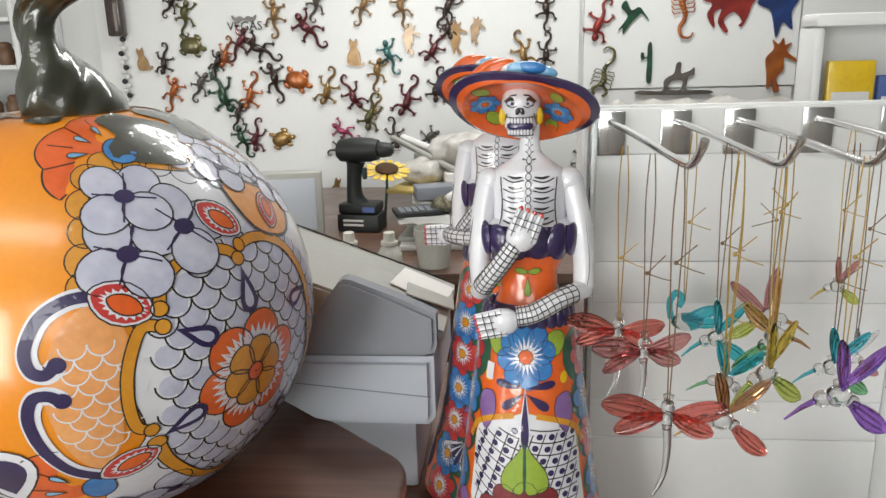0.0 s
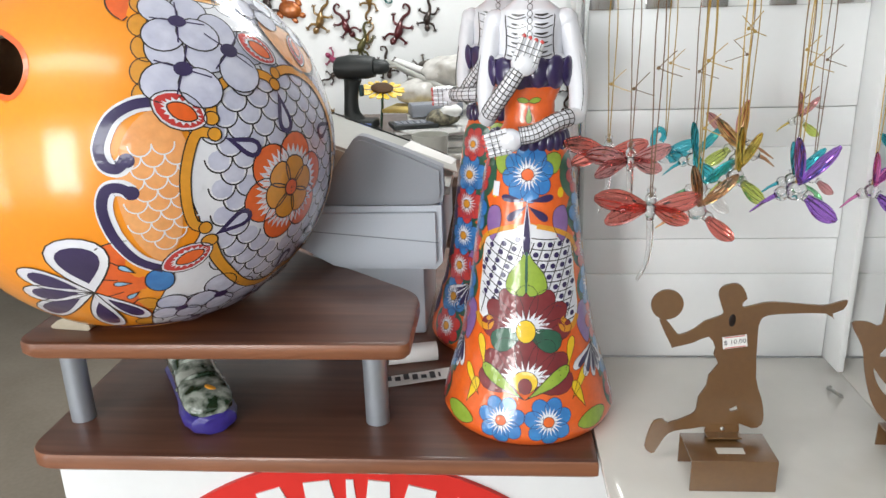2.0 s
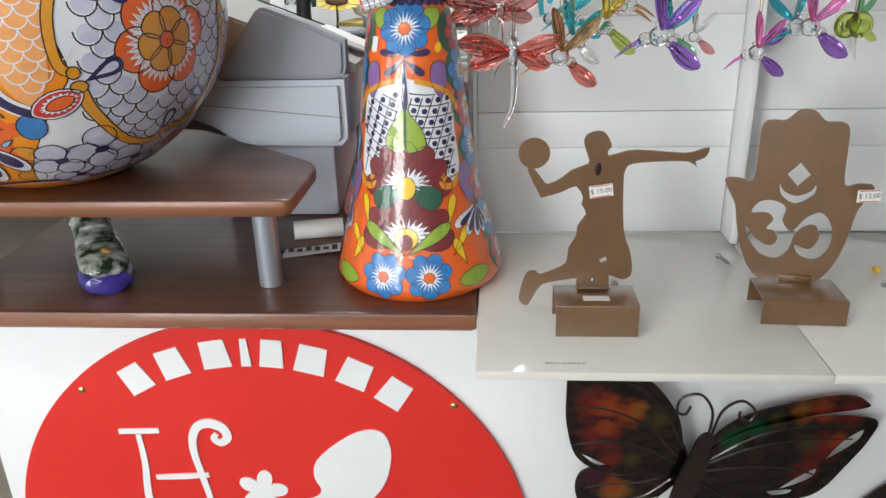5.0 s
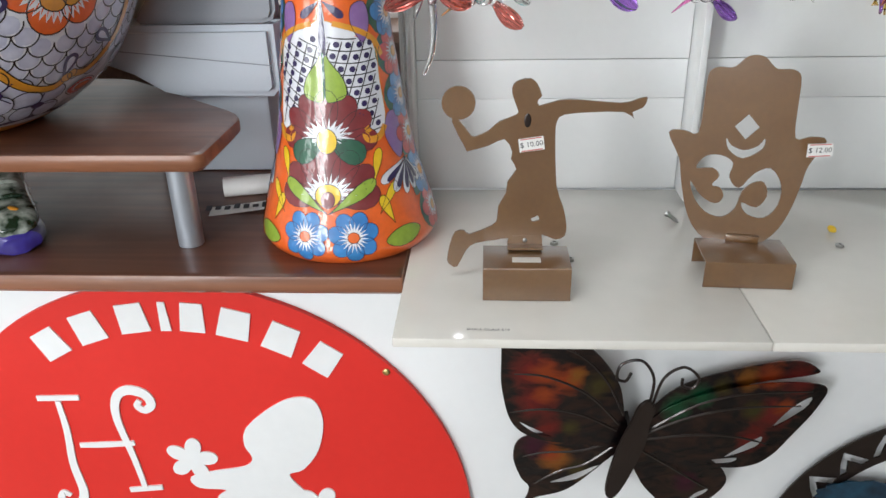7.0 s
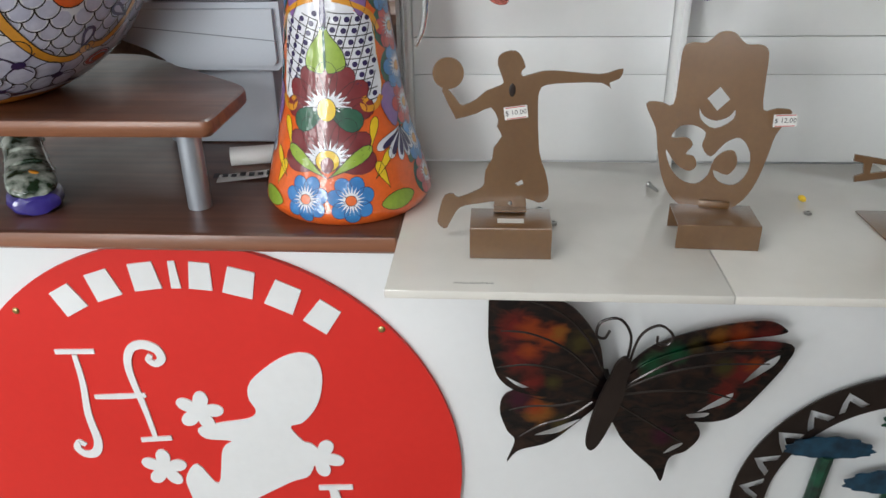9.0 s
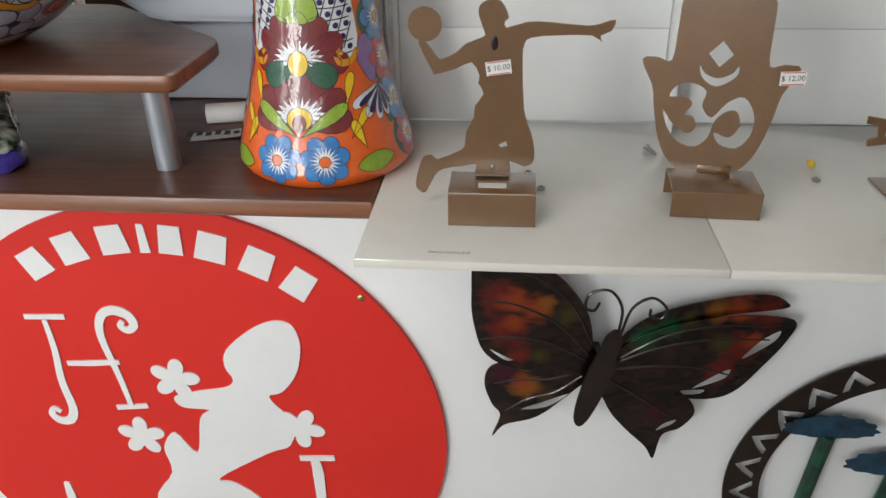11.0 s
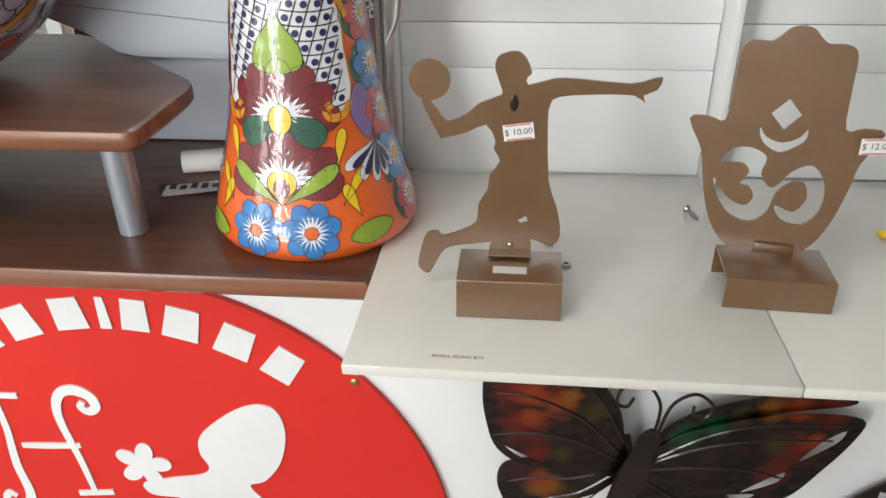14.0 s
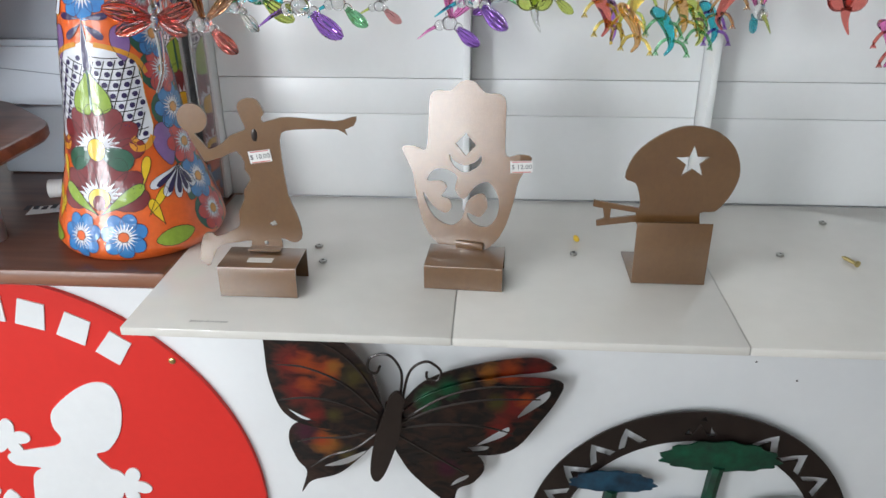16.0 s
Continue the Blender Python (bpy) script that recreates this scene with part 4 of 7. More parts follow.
def scales(area, row, col, shade, ink, keep, lift=0.8, w=1.3):
    lon0, lon1, lat0, lat1 = area
    j, lat = 0, lat1
    while lat > lat0:
        c = math.cos(radians(lat))
        lon = lon0 + (0.5 * col / c if j % 2 else 0)
        while lon < lon1:
            if keep(lon, lat):
                r = col * 3.7 * 0.5
                if shade:
                    P.fill((lon, lat), [(p[0], p[1]) for p in oval(0, -r * 0.15, r * 0.78, r * 0.72, n=12)], shade, lift - 0.12, 2)
                P.line((lon, lat), arc(0, 0, r, 178, 362, 11, r * 1.05), w * 1.15, ink, lift)
            lon += col / c
        lat -= row
        j += 1


far = lambda lon, lat, a, b, d: math.hypot((lon - a) * math.cos(radians(lat)), lat - b) > d
scales((43, 112, -40, 26), 3.7, 7.0, "lilac", "black", lambda a, b: far(a, b, 64, -8, 14.5) and far(a, b, 64, -8, 13) and not far(a, b, 70, -6, 33))
scales((60, 112, 30, 60), 3.7, 7.0, "lilac", "black", lambda a, b: a + b > 108)


def daisy(lon, lat, size, petals=5, turn=0):
    for k in range(petals):
        a = turn + 360 / petals * k
        P.shape((lon, lat), oval(size * 0.62 * math.cos(radians(a)), size * 0.62 * math.sin(radians(a)), size * 0.56, size * 0.52, a), "lilac", 0.9 + 0.3 * k, 1.3)
    for k in range(petals):
        a = turn + 360 / petals * k + 36
        P.line((lon, lat), [(r * math.cos(radians(a)), r * math.sin(radians(a))) for r in (size * 0.2, size * 0.5, size * 0.72)], 1.4, "navy", 2.25)
    P.fill((lon, lat), oval(0, 0, size * 0.24, size * 0.2), "navy", 2.35)


for lon, lat, s, t in ((42, 40.5, 33, 40), (54, 31, 36, 5), (39, 27, 35, 30), (45, -41, 30, 10), (62, -49, 28, 50), (31, -44, 26, 30), (38, -54, 22, 0), (80, 44, 26, 0), (100, 33, 26, 0), (104, -36, 26, 0)):
    daisy(lon, lat, s, 4, t)
# large flower
for k in range(6):
    a = 60 * k + 12
    P.shape((64, -8), oval(34 * math.cos(radians(a)), 34 * math.sin(radians(a)), 23, 23, a), "tangerine", 0.95 + 0.02 * k, 1.4)
jag = [((36 if k % 2 else 45) * math.cos(2 * math.pi * k / 72), (36 if k % 2 else 45) * math.sin(2 * math.pi * k / 72)) for k in range(72)]
P.fill((64, -8), jag, "white_glaze", 1.2)
for k in range(6):
    P.shape((64, -8), petal(0, 0, 33, 38, 60 * k + 12, 18, 0.7), "ochre", 1.35 + 0.02 * k, 1.4)
P.shape((64, -8), oval(0, 0, 8.5, 8.5), "tangerine", 1.7, 1.5)


def scroll(points, width=8.5, colour="ochre", curls=True):
    path = run2(points, 8)
    P.line(None, path, 1, colour, 1.0)
    at = points[len(points) // 2]
    local = [((x - at[0]) * 3.7 * math.cos(radians(at[1])), (y - at[1]) * 3.65) for x, y in path]
    P.line(at, local, width + 2.4, "black", 1.25)
    P.line(at, local, width, colour, 1.4)
    if curls:
        for x, y in (local[0], local[-1]):
            P.shape(at, oval(x, y, width * 0.75, width * 0.75), colour, 1.5, 1.2)


scroll([(43, 10), (38.5, 10.5), (35, 3), (34, -5), (35, -12), (38, -14)])
scroll([(43, 14), (45, 20), (52, 24), (58, 24.5), (63, 23), (65, 20.5)])
scroll([(67, 23.5), (73, 24), (80, 22), (86, 17), (90, 8), (91, -2)])
scroll([(39, -18), (42, -26), (50, -36), (58, -41), (66, -42), (70, -39)])
scroll([(91, -6), (92, -18), (88, -30), (80, -38), (72, -38)])


def drop(lon, lat, length, width, turn):
    width *= 1.45
    P.shape((lon, lat), petal(0, 0, length, width, turn), "navy", 1.5, 0)
    c, s = math.cos(radians(turn)), math.sin(radians(turn))
    P.fill((lon, lat), petal(length * 0.3 * c, length * 0.3 * s, length * 0.58, width * 0.5, turn), "lilac", 1.65)


for spec in ((45, 9, 40, 20, -28), (65, 19, 44, 20, -92), (40, -17, 42, 19, 26), (68, -40, 36, 17, 80), (90, 6, 38, 18, 190), (88, -30, 36, 17, 150)):
    drop(*spec)


def eye_leaf(lon, lat, length, width, turn):
    c, s = math.cos(radians(turn)), math.sin(radians(turn))
    P.shape((lon, lat), leaf(0, 0, length, width, turn), "white_glaze", 1.6, 1.2)
    P.shape((lon, lat), leaf(length * 0.05 * c, length * 0.05 * s, length * 0.9, width * 0.86, turn), "crimson", 1.75, 0)
    teeth = leaf(length * 0.2 * c, length * 0.2 * s, length * 0.68, width * 0.62, turn, 36)
    mx, my = sum(p[0] for p in teeth) / 36, sum(p[1] for p in teeth) / 36
    P.fill((lon, lat), [(mx + (x - mx) * (1.12 if k % 2 else 0.85), my + (y - my) * (1.12 if k % 2 else 0.85)) for k, (x, y) in enumerate(teeth)], "white_glaze", 1.9)
    P.shape((lon, lat), leaf(length * 0.28 * c, length * 0.28 * s, length * 0.55, width * 0.46, turn), "tangerine", 2.05, 1.2)


eye_leaf(29.5, 20.5, 50, 34, -33)
eye_leaf(60, 36, 46, 30, -52)
eye_leaf(26, -25, 50, 30, 22)
eye_leaf(83, 24, 40, 26, 60)
eye_leaf(74, -46, 40, 26, 10)
# peach panel with pale scales, bounded by a navy double scroll
P.shape(None, loop2([(30, 17.5), (23, 13), (19.5, 4), (19, -6), (22, -17), (27, -22), (32, -15), (33, -3), (36, 9)], 4), "peach", 0.75, 0, rings=8)
scales((20, 36, -20, 15), 2.8, 5.2, None, "white_glaze", lambda a, b: not far(a, b, 27, -2, 14) and a > 20.5 + abs(b + 2) * 0.22, 1.0, 1.1)
P.shape(None, loop2([(73, 38), (80, 40), (92, 34), (98, 27), (88, 21), (76, 26)], 4), "peach", 1.2, 1.0, rings=6)
for points in ([(30, 19.5), (25, 19), (20, 16), (17, 10), (17.5, 5.5), (20, 4.2), (22, 6)], [(22, -2), (20, -0.5), (17, -1), (15.5, -6), (17, -14), (21, -21), (27, -25)]):
    at = points[3]
    local = [((x - at[0]) * 3.7, (y - at[1]) * 3.65) for x, y in run2(points, 8)]
    P.line(at, local, 15, "white_glaze", 0.95)
    P.line(at, [(x - 1.5, y) for x, y in local], 9, "navy", 1.2)
    end = local[-1] if points[0][0] > 25 else local[0]
    P.shape(at, oval(end[0], end[1], 6.5, 6.5), "navy", 1.3, 0)
# orange fans with blue tongues
for lon, lat, turn in ((46, 54, 150), (24.6, -29, 185)):
    scallops = [(62 * (0.9 + 0.12 * abs(math.sin(radians(3.0 * d)))) * math.cos(radians(turn - 76 + d)), 62 * (0.9 + 0.12 * abs(math.sin(radians(3.0 * d)))) * math.sin(radians(turn - 76 + d))) for d in range(0, 153, 4)]
    P.shape((lon, lat), [(0, 0)] + scallops, "tangerine", 0.72, 1.3, rings=5)
    for k in range(1, 5):
        a = radians(turn - 76 + 30.2 * k)
        P.line((lon, lat), [(r * math.cos(a), r * math.sin(a)) for r in (34, 44, 55)], 1.3, "black", 1.0)
    for k in range(3):
        a = turn - 45 + 38 * k
        P.shape((lon, lat), petal(22 * math.cos(radians(a)), 22 * math.sin(radians(a)), 16, 9, a), "sky", 1.05, 1.0)
    P.shape((lon, lat), oval(2, 0, 13, 16), "blue", 1.1, 1.2)
P.shape((53, 54), oval(8, 2, 16, 17), "tangerine", 1.0, 1.2)
# white and navy palmette near the foot
for k, (a, size, wide) in enumerate(((208, 100, 42), (183, 74, 36), (155, 68, 36), (93, 68, 70), (262, 84, 46), (304, 70, 32))):
    P.shape((6.6, -31.5), petal(0, 0, size, wide, a, 20, 0.6), "white_glaze", 0.95 + 0.04 * k, 1.3)
    P.fill((6.6, -31.5), petal(size * 0.2 * math.cos(radians(a)), size * 0.2 * math.sin(radians(a)), size * 0.66, wide * 0.7, a, 18, 0.6), "navy", 1.35 + 0.02 * k)
P.line(None, [(lon, -58 + 1.2 * math.sin(lon / 9)) for lon in range(-60, 130, 3)], 1, "navy", 1.0)
for k in range(64):
    lon = -60 + 3 * k
    P.fill((lon, -58 + 1.2 * math.sin(lon / 9)), oval(0, 0, 8, 4), "white_glaze", 0.9, 1)
    P.fill((lon, -57 + 1.2 * math.sin(lon / 9)), oval(0, 0, 7, 2.2), "navy", 1.1, 1)
# dark leaves that hang from the stem, and the ochre cuff round it
for lon, length, width in ((62, 92, 40), (100, 80, 38), (20, 24, 26), (-30, 24, 26), (-90, 60, 34), (150, 60, 34)):
    pts = leaf(0, 0, length, width, -90, 20)
    P.shape((lon, 74 if lon != 62 else 72), [(x + 6 * math.sin(y / 9), y) for x, y in pts], "stem", 1.3, 0, rings=6)
for k in range(40):
    P.fill((9 * k, 75.5), oval(0, 0, 8, 6), "ochre", 1.2 + 0.02 * (k % 3), 1)
part("painted_decoration", _b, P.slots, pumpkin, "hand-painted white flowers, scales and scrolls under glaze")

# ---- the skeleton lady statues ----
SKIRT = [(0.0, 80), (6, 86), (14, 89), (30, 86), (60, 78), (90, 69), (140, 60), (190, 54), (240, 48), (283, 44), (300, 40), (316, 33), (330, 26), (350, 26), (366, 33), (376, 41), (394, 42), (398, 33), (412, 33), (430, 35), (440, 31), (449, 18), (456, 10), (466, 8.5), (480, 9)]

SKIRT = [(z, r * (1 + 0.085 * max(0.0, min(1.0, (306 - z) / 50)))) for z, r in SKIRT]

def skirt_radius(z):
    for (z0, r0), (z1, r1) in zip(SKIRT, SKIRT[1:]):
        if z0 <= z <= z1:
            return r0 + (r1 - r0) * (z - z0) / (z1 - z0)
    return SKIRT[-1][1]


def lean_back(z):
    return 0.0 if z < 290 else (z - 290) * 0.13


def flat_side(z):
    return 1.0 if z < 260 else max(0.62, 1 - (z - 260) / 150)


def on_skirt(at, x, y, lift):
    """Millimetres round a spot (angle, height) of the gown; angle 0 faces the shop."""
    z = at[1] + y
    r = skirt_radius(max(0, min(480, z)))
    a = radians(at[0]) + x / max(r, 20)
    k = r + lift
    return Vector((k * math.sin(a), -(r * flat_side(z) + lift) * math.cos(a) + lean_back(z), z)) / 1000


def lady(bm, reach=False, spin=0.0):
    """One figure: bell gown, painted flowers, ribs, arms, skull and a broad tilted hat; every face in one mesh."""
    P = Painter(bm, lambda at, x, y, lift: on_skirt((at[0] + spin, at[1]), x, y, lift))
    S = P.slot
    zs = [z for z, r in SKIRT]
    heights = sorted(set(zs + list(range(10, 480, 8))))
    rings = [[bm.verts.new(on_skirt((360 * k / 72, z), 0, 0, 0)) for k in range(72)] for z in heights]
    for z, a, b in zip(heights, rings, rings[1:]):
        colour = "tangerine" if z < 305 else "navy" if z < 322 else "tangerine" if z < 366 else "navy" if z < 394 else "white_glaze"
        bridge(bm, a, b, S(colour))
    bm.faces.new(rings[0][::-1]).material_index = S("tangerine")

    def bloom(at, size, colour, heart, n=8, turn=0):
        for k in range(n):
            a = turn + 360 / n * k
            P.shape(at, oval(size * 0.62 * math.cos(radians(a)), size * 0.62 * math.sin(radians(a)), size * 0.42, size * 0.36, a, 14), colour, 0.7 + 0.02 * k, 0.5, "navy", 2)
        spikes = [(size * (0.62 if k % 2 else 0.3) * math.cos(2 * math.pi * k / 40), size * (0.62 if k % 2 else 0.3) * math.sin(2 * math.pi * k / 40)) for k in range(40)]
        P.fill(at, spikes, "white_glaze", 1.0, 2)
        P.shape(at, oval(0, 0, size * 0.24, size * 0.22, n=12), heart, 1.15, 0.6, "black", 1)

    def half_bloom(at, size, colour):
        for k in range(7):
            a = 2 + 29 * k
            P.shape(at, petal(0, 0, size, size * 0.62, a, 16, 0.6), colour, 0.96 + 0.03 * (3 - abs(3 - k)), 0.5, "black", 3)
        fan = [(0, 0)] + [(size * (0.54 if k % 2 else 0.26) * math.cos(radians(7.5 * k)), size * (0.54 if k % 2 else 0.26) * math.sin(radians(7.5 * k)) * 0.9) for k in range(25)]
        P.fill(at, fan, "white_glaze", 1.32, 2)

    # net panel with dots
    net = loop2([(-56, 2), (-54, 46), (-48, 84), (-16, 98), (0, 104), (18, 98), (50, 80), (56, 46), (60, 0), (24, -6), (-22, -6)], 3)
    P.shape((0, 132), net, "white_glaze", 0.4, 0.9, "ochre", 10)
    inside = lambda x, y: -54 + y * 0.03 < x < 57 - y * 0.07 and -2 < y < 94 - abs(x) * 0.24
    for k in range(-9, 10):
        pts = [(k * 11 + y * 0.35, y) for y in range(-4, 100, 8)]
        pts = [p for p in pts if inside(*p)]
        if len(pts) > 2:
            P.line((0, 132), pts, 1.1, "black", 0.75)
    for j in range(9):
        pts = [(x, 11 * j + 2 - x * 0.25 + 0.004 * x * x) for x in range(-56, 60, 4)]
        pts = [p for p in pts if inside(*p)]
        if len(pts) > 2:
            P.line((0, 132), pts, 1.1, "black", 0.75)
        for k in range(-9, 10):
            y = 11 * j + 7.5
            x = k * 11 + 5.5 + 0.35 * y
            y2 = y - x * 0.25 + 0.004 * x * x
            if inside(x, y2):
                P.fill((0, 132), oval(x, y2, 3.0, 2.9, n=10), "navy", 0.85, 1)
    for s in (-1, 1):
        P.line((0, 132), run2([(s * 60, 2), (s * 53, -8), (s * 42, -9), (s * 38, -2), (s * 43, 2)], 5), 6.5, "ochre", 0.95)
        P.line((0, 132), run2([(s * 10, 101), (s * 30, 95), (s * 50, 84), (s * 60, 68)], 5), 5, "ochre", 0.95)
    # central heart leaf, navy drops, waist bloom
    for s in (-1, 1):
        P.shape((0, 165), loop2([(0, 0), (s * 12, -3), (s * 21, 3), (s * 18, 18), (s * 6, 34), (0, 44)], 3), "green", 1.1, 0.7)
    P.line((0, 165), [(0, 0), (0, 20), (0, 42)], 2.2, "darkgreen", 1.5)
    P.shape((0, 262), petal(0, 0, 60, 15, -90), "white_glaze", 1.1, 0)
    P.shape((0, 258), petal(0, 0, 56, 11, -90), "navy", 1.3, 0)
    for s in (-1, 1):
        P.shape((0, 254), petal(0, 0, 26, 12, -90 + s * 52), "navy", 1.2, 0)
        P.shape((0, 258), petal(0, 0, 27, 11, 90 - s * 84), "navy", 1.2, 0)
        P.shape((0, 284), leaf(s * 14, 2, 26, 20, 90 - s * 62), "green", 0.6, 0.6)
        P.fill((0, 270), oval(s * 36, -6, 4, 5), "yellow", 0.7)
    bloom((0, 283), 26, "blue", "tangerine", 8, 10)
    # stacked half flowers and the pair of blue blooms at the hem
    for s in (-1, 1):
        P.shape((0, 126), petal(0, 0, 42, 32, 270 + s * 62, 16, 0.6), "darkgreen", 1.22, 0.6)
    half_bloom((0, 122), 51, "maroon")
    P.shape((0, 124), oval(0, 0, 10, 12), "yellow", 1.5, 0.7)
    half_bloom((0, 68), 53, "maroon")
    P.shape((0, 72), oval(0, 0, 13, 11), "yellow", 1.5, 0.7)
    P.shape((0, 71), oval(0, -3, 7, 8), "maroon", 1.8, 0.4)
    for s in (-1, 1):
        P.shape((0, 54), petal(0, 0, 56, 22, 90 - s * 58), "green", 1.3, 0.8)
        P.shape((s * 38, 26), leaf(-s * 4, -4, 46, 20, 90 - s * 86), "green", 0.6, 0.7)
        bloom((s * 15.5, 31), 25, "blue", "tangerine", 7, 15)
        for x, y, w, turn in ((46, 92, 9, 80), (52, 62, 9, 55), (70, 50, 9, 120)):
            P.shape((0, y - 12), petal(s * x, 0, 34, w * 1.7, 90 - s * (90 - turn)), "yellow", 0.7, 0.6)
    # side panels: violet, palmettes, red and blue blooms running up the back
    for s in (-1, 1):
        P.shape((s * 62, 120), loop2([(0, -22), (12, 0), (8, 22), (-6, 24), (-14, 2)], 4), "purple", 0.7, 0.6)
        P.shape((s * 40, 232), loop2([(0, -18), (9, 0), (6, 18), (-7, 16), (-10, 0)], 4), "purple", 0.7, 0.6)
        for k in range(5):
            a = 250 + s * 0 + 22 * (k - 2)
            P.shape((s * 68, 98), petal(0, 0, 44 - 3 * k, 15, a), "white_glaze", 0.8, 0.5)
            P.fill((s * 68, 98), petal(0, -3, 36 - 3 * k, 9, a), "navy", 1.0)
        for z, colour in ((36, "crimson"), (76, "blue"), (118, "crimson"), (158, "blue"), (200, "crimson"), (238, "blue"), (276, "crimson")):
            at = (s * (88 - z * 0.03), z)
            P.shape(at, oval(0, 0, 30, 25), "darkgreen", 0.5, 0)
            bloom(at, 25 if z < 240 else 20, colour, "ochre", 7, 20)
        for z in (56, 98, 138, 180, 220):
            P.shape((s * 68, z), leaf(0, 0, 26, 16, 90 - s * 40), "darkgreen", 0.6, 0.5)
            P.shape((s * 122, z), oval(0, 0, 22, 22), "navy", 0.6, 0)
    P.fill((-40, 268), [(-4, -7), (4, -7), (4, 7), (-4, 7)], "white_glaze", 1.6, 2)
    P.chart = on_skirt
    # sash folds
    for z, r, colour in ((312, 41, "navy"), (381, 44, "navy")):
        n = 26 if z < 330 else 14
        for k in range(n):
            a = 360 / n * (k + 0.5)
            c = on_skirt((a, z), 0, 0, 3 if z < 330 else 2)
            blob(bm, c, (0.006 if z < 330 else 0.0125, 0.005, 0.011 if z < 330 else 0.0155 + 0.0015 * (k % 2)), Matrix.Rotation(radians(a), 4, "Z"), S(colour), 10, 7)
    P.shape((0, 348), petal(0, 0, 18, 9, -90), "green", 1.0, 0.5)
    for s in (-1, 1):
        P.shape((0, 352), leaf(0, 0, 12, 6, 90 - s * 80), "green", 1.0, 0.5)
    # ribs and spine
    for j in range(5):
        z = 396 + 9 * j
        for s in (-1, 1):
            P.line((0, z), run2([(s * 4, 2), (s * 14, 0), (s * 24, 2 + 0.3 * j)], 4), 1.1, "black", 0.7)
            P.line((0, z), run2([(s * 5, 4.5), (s * 12, 3.5), (s * 19, 5)], 3), 2.2, "black", 0.6, taper=True)
    for j in range(12):
        P.shape((0, 398 + 6.5 * j), oval(0, 0, 2.4, 3.0, n=10), "white_glaze", 1.2, 0.7, "black", 1)
    for j in range(5):
        for s in (-1, 1):
            P.line((0, 450 + 6 * j), [(s * 3.5, 0), (s * 7, 0.8)], 1.0, "black", 0.8)
    for s in (-1, 1):
        P.line((0, 392), run2([(s * 27, 0), (s * 25, 22), (s * 27, 44)], 4), 1.4, "black", 0.8)
    # arms
    def limb(points, sizes, banded=False):
        path = smooth_loop([Vector(p) / 1000 for p in points], 5, False)
        n = len(path)
        tube(bm, path, [(sizes[0] + (sizes[1] - sizes[0]) * i / (n - 1)) / 1000 for i in range(n)], 14, S("white_glaze"))
        if banded:
            strands = [[] for k in range(5)]
            for i in range(3, n):
                d = (path[min(i + 1, n - 1)] - path[i - 1]).normalized()
                side = d.cross(Vector((0, -1, 0))).normalized()
                front = side.cross(d)
                front = front if front.y < 0 else -front
                r = (sizes[0] + (sizes[1] - sizes[0]) * i / (n - 1) + 0.15) / 1000
                spot = lambda a: path[i] + r * (math.cos(a) * front + math.sin(a) * side)
                tube(bm, [spot(radians(-100 + 20 * k)) for k in range(11)], 0.0005, 4, S("black"))
                for k in range(5):
                    strands[k].append(spot(radians(-70 + 35 * k)))
            for row in strands:
                tube(bm, row, 0.0005, 4, S("black"))
        return path

    for s in (-1, 1):
        blob(bm, (s * 0.035, 0.019, 0.43), (0.013, 0.013, 0.012), None, S("white_glaze"))
    limb([(-36, 19, 433), (-42, 10, 400), (-44, -2, 362), (-41, -14, 336)], (11, 9))
    limb([(-43, -12, 335), (-34, -28, 350), (-20, -38, 370), (-8, -40, 388)], (9, 8), True)
    limb([(36, 19, 433), (44, 12, 400), (49, 0, 364), (49, -10, 338)], (11, 9))
    low_arm = [(50, -10, 338), (20, -44, 342), (-30, -44, 340), (-54, -16, 337)] if reach else [(50, -10, 338), (30, -32, 336), (8, -42, 326), (-8, -45, 323)]
    low_hand = ((-60, -10, 335), (-0.98, -0.05)) if reach else ((-18, -47, 319), (-0.96, -0.25))
    limb(low_arm, (8.5, 9), True)
    for (hx, hy, hz), (dx, dz) in (((-4, -42, 392), (0.35, 0.93)), low_hand):
        blob(bm, (hx / 1000, hy / 1000, hz / 1000), (0.013, 0.008, 0.012), None, S("white_glaze"))
        for k in range(4):
            o = (k - 1.5) * 6.0
            a = Vector((hx - dz * o, hy - 2, hz + dx * o))
            b = a + Vector((dx * 24, 2, dz * 24))
            tube(bm, [a / 1000, (a + b) / 2000, b / 1000], [0.0042, 0.0037, 0.003], 8, S("white_glaze"))
            blob(bm, (b + Vector((0, -1.5, 0))) / 1000, (0.0022, 0.0016, 0.0028), None, S("crimson"), 8, 6)
            for q in (0.2, 0.45, 0.7):
                c = a + (b - a) * q
                n = Vector((-dz, 0, dx)) * 3.2
                tube(bm, [(c - n + Vector((0, -3.4, 0))) / 1000, (c + Vector((0, -4.5, 0))) / 1000, (c + n + Vector((0, -3.4, 0))) / 1000], 0.0005, 4, S("black"))
            tube(bm, [(a + Vector((0, -4.4, 0))) / 1000, (b + Vector((0, -3.4, 0))) / 1000], 0.0005, 4, S("black"))
    for s in (-1, 1):
        tube(bm, smooth_loop([Vector(p) / 1000 for p in ((s * 44, 8, 420), (s * 50, 2, 396), (s * 54, -10, 360), (s * 52, -17, 342))], 3, False), 0.0006, 4, S("black"))
    # skull
    base = Vector((-8, 26, 490))
    v = lambda x, y, z: (base + Vector((x, y, z))) / 1000
    blob(bm, v(0, 0, 8), (0.0175, 0.0175, 0.0185), None, S("white_glaze"), 20, 14)
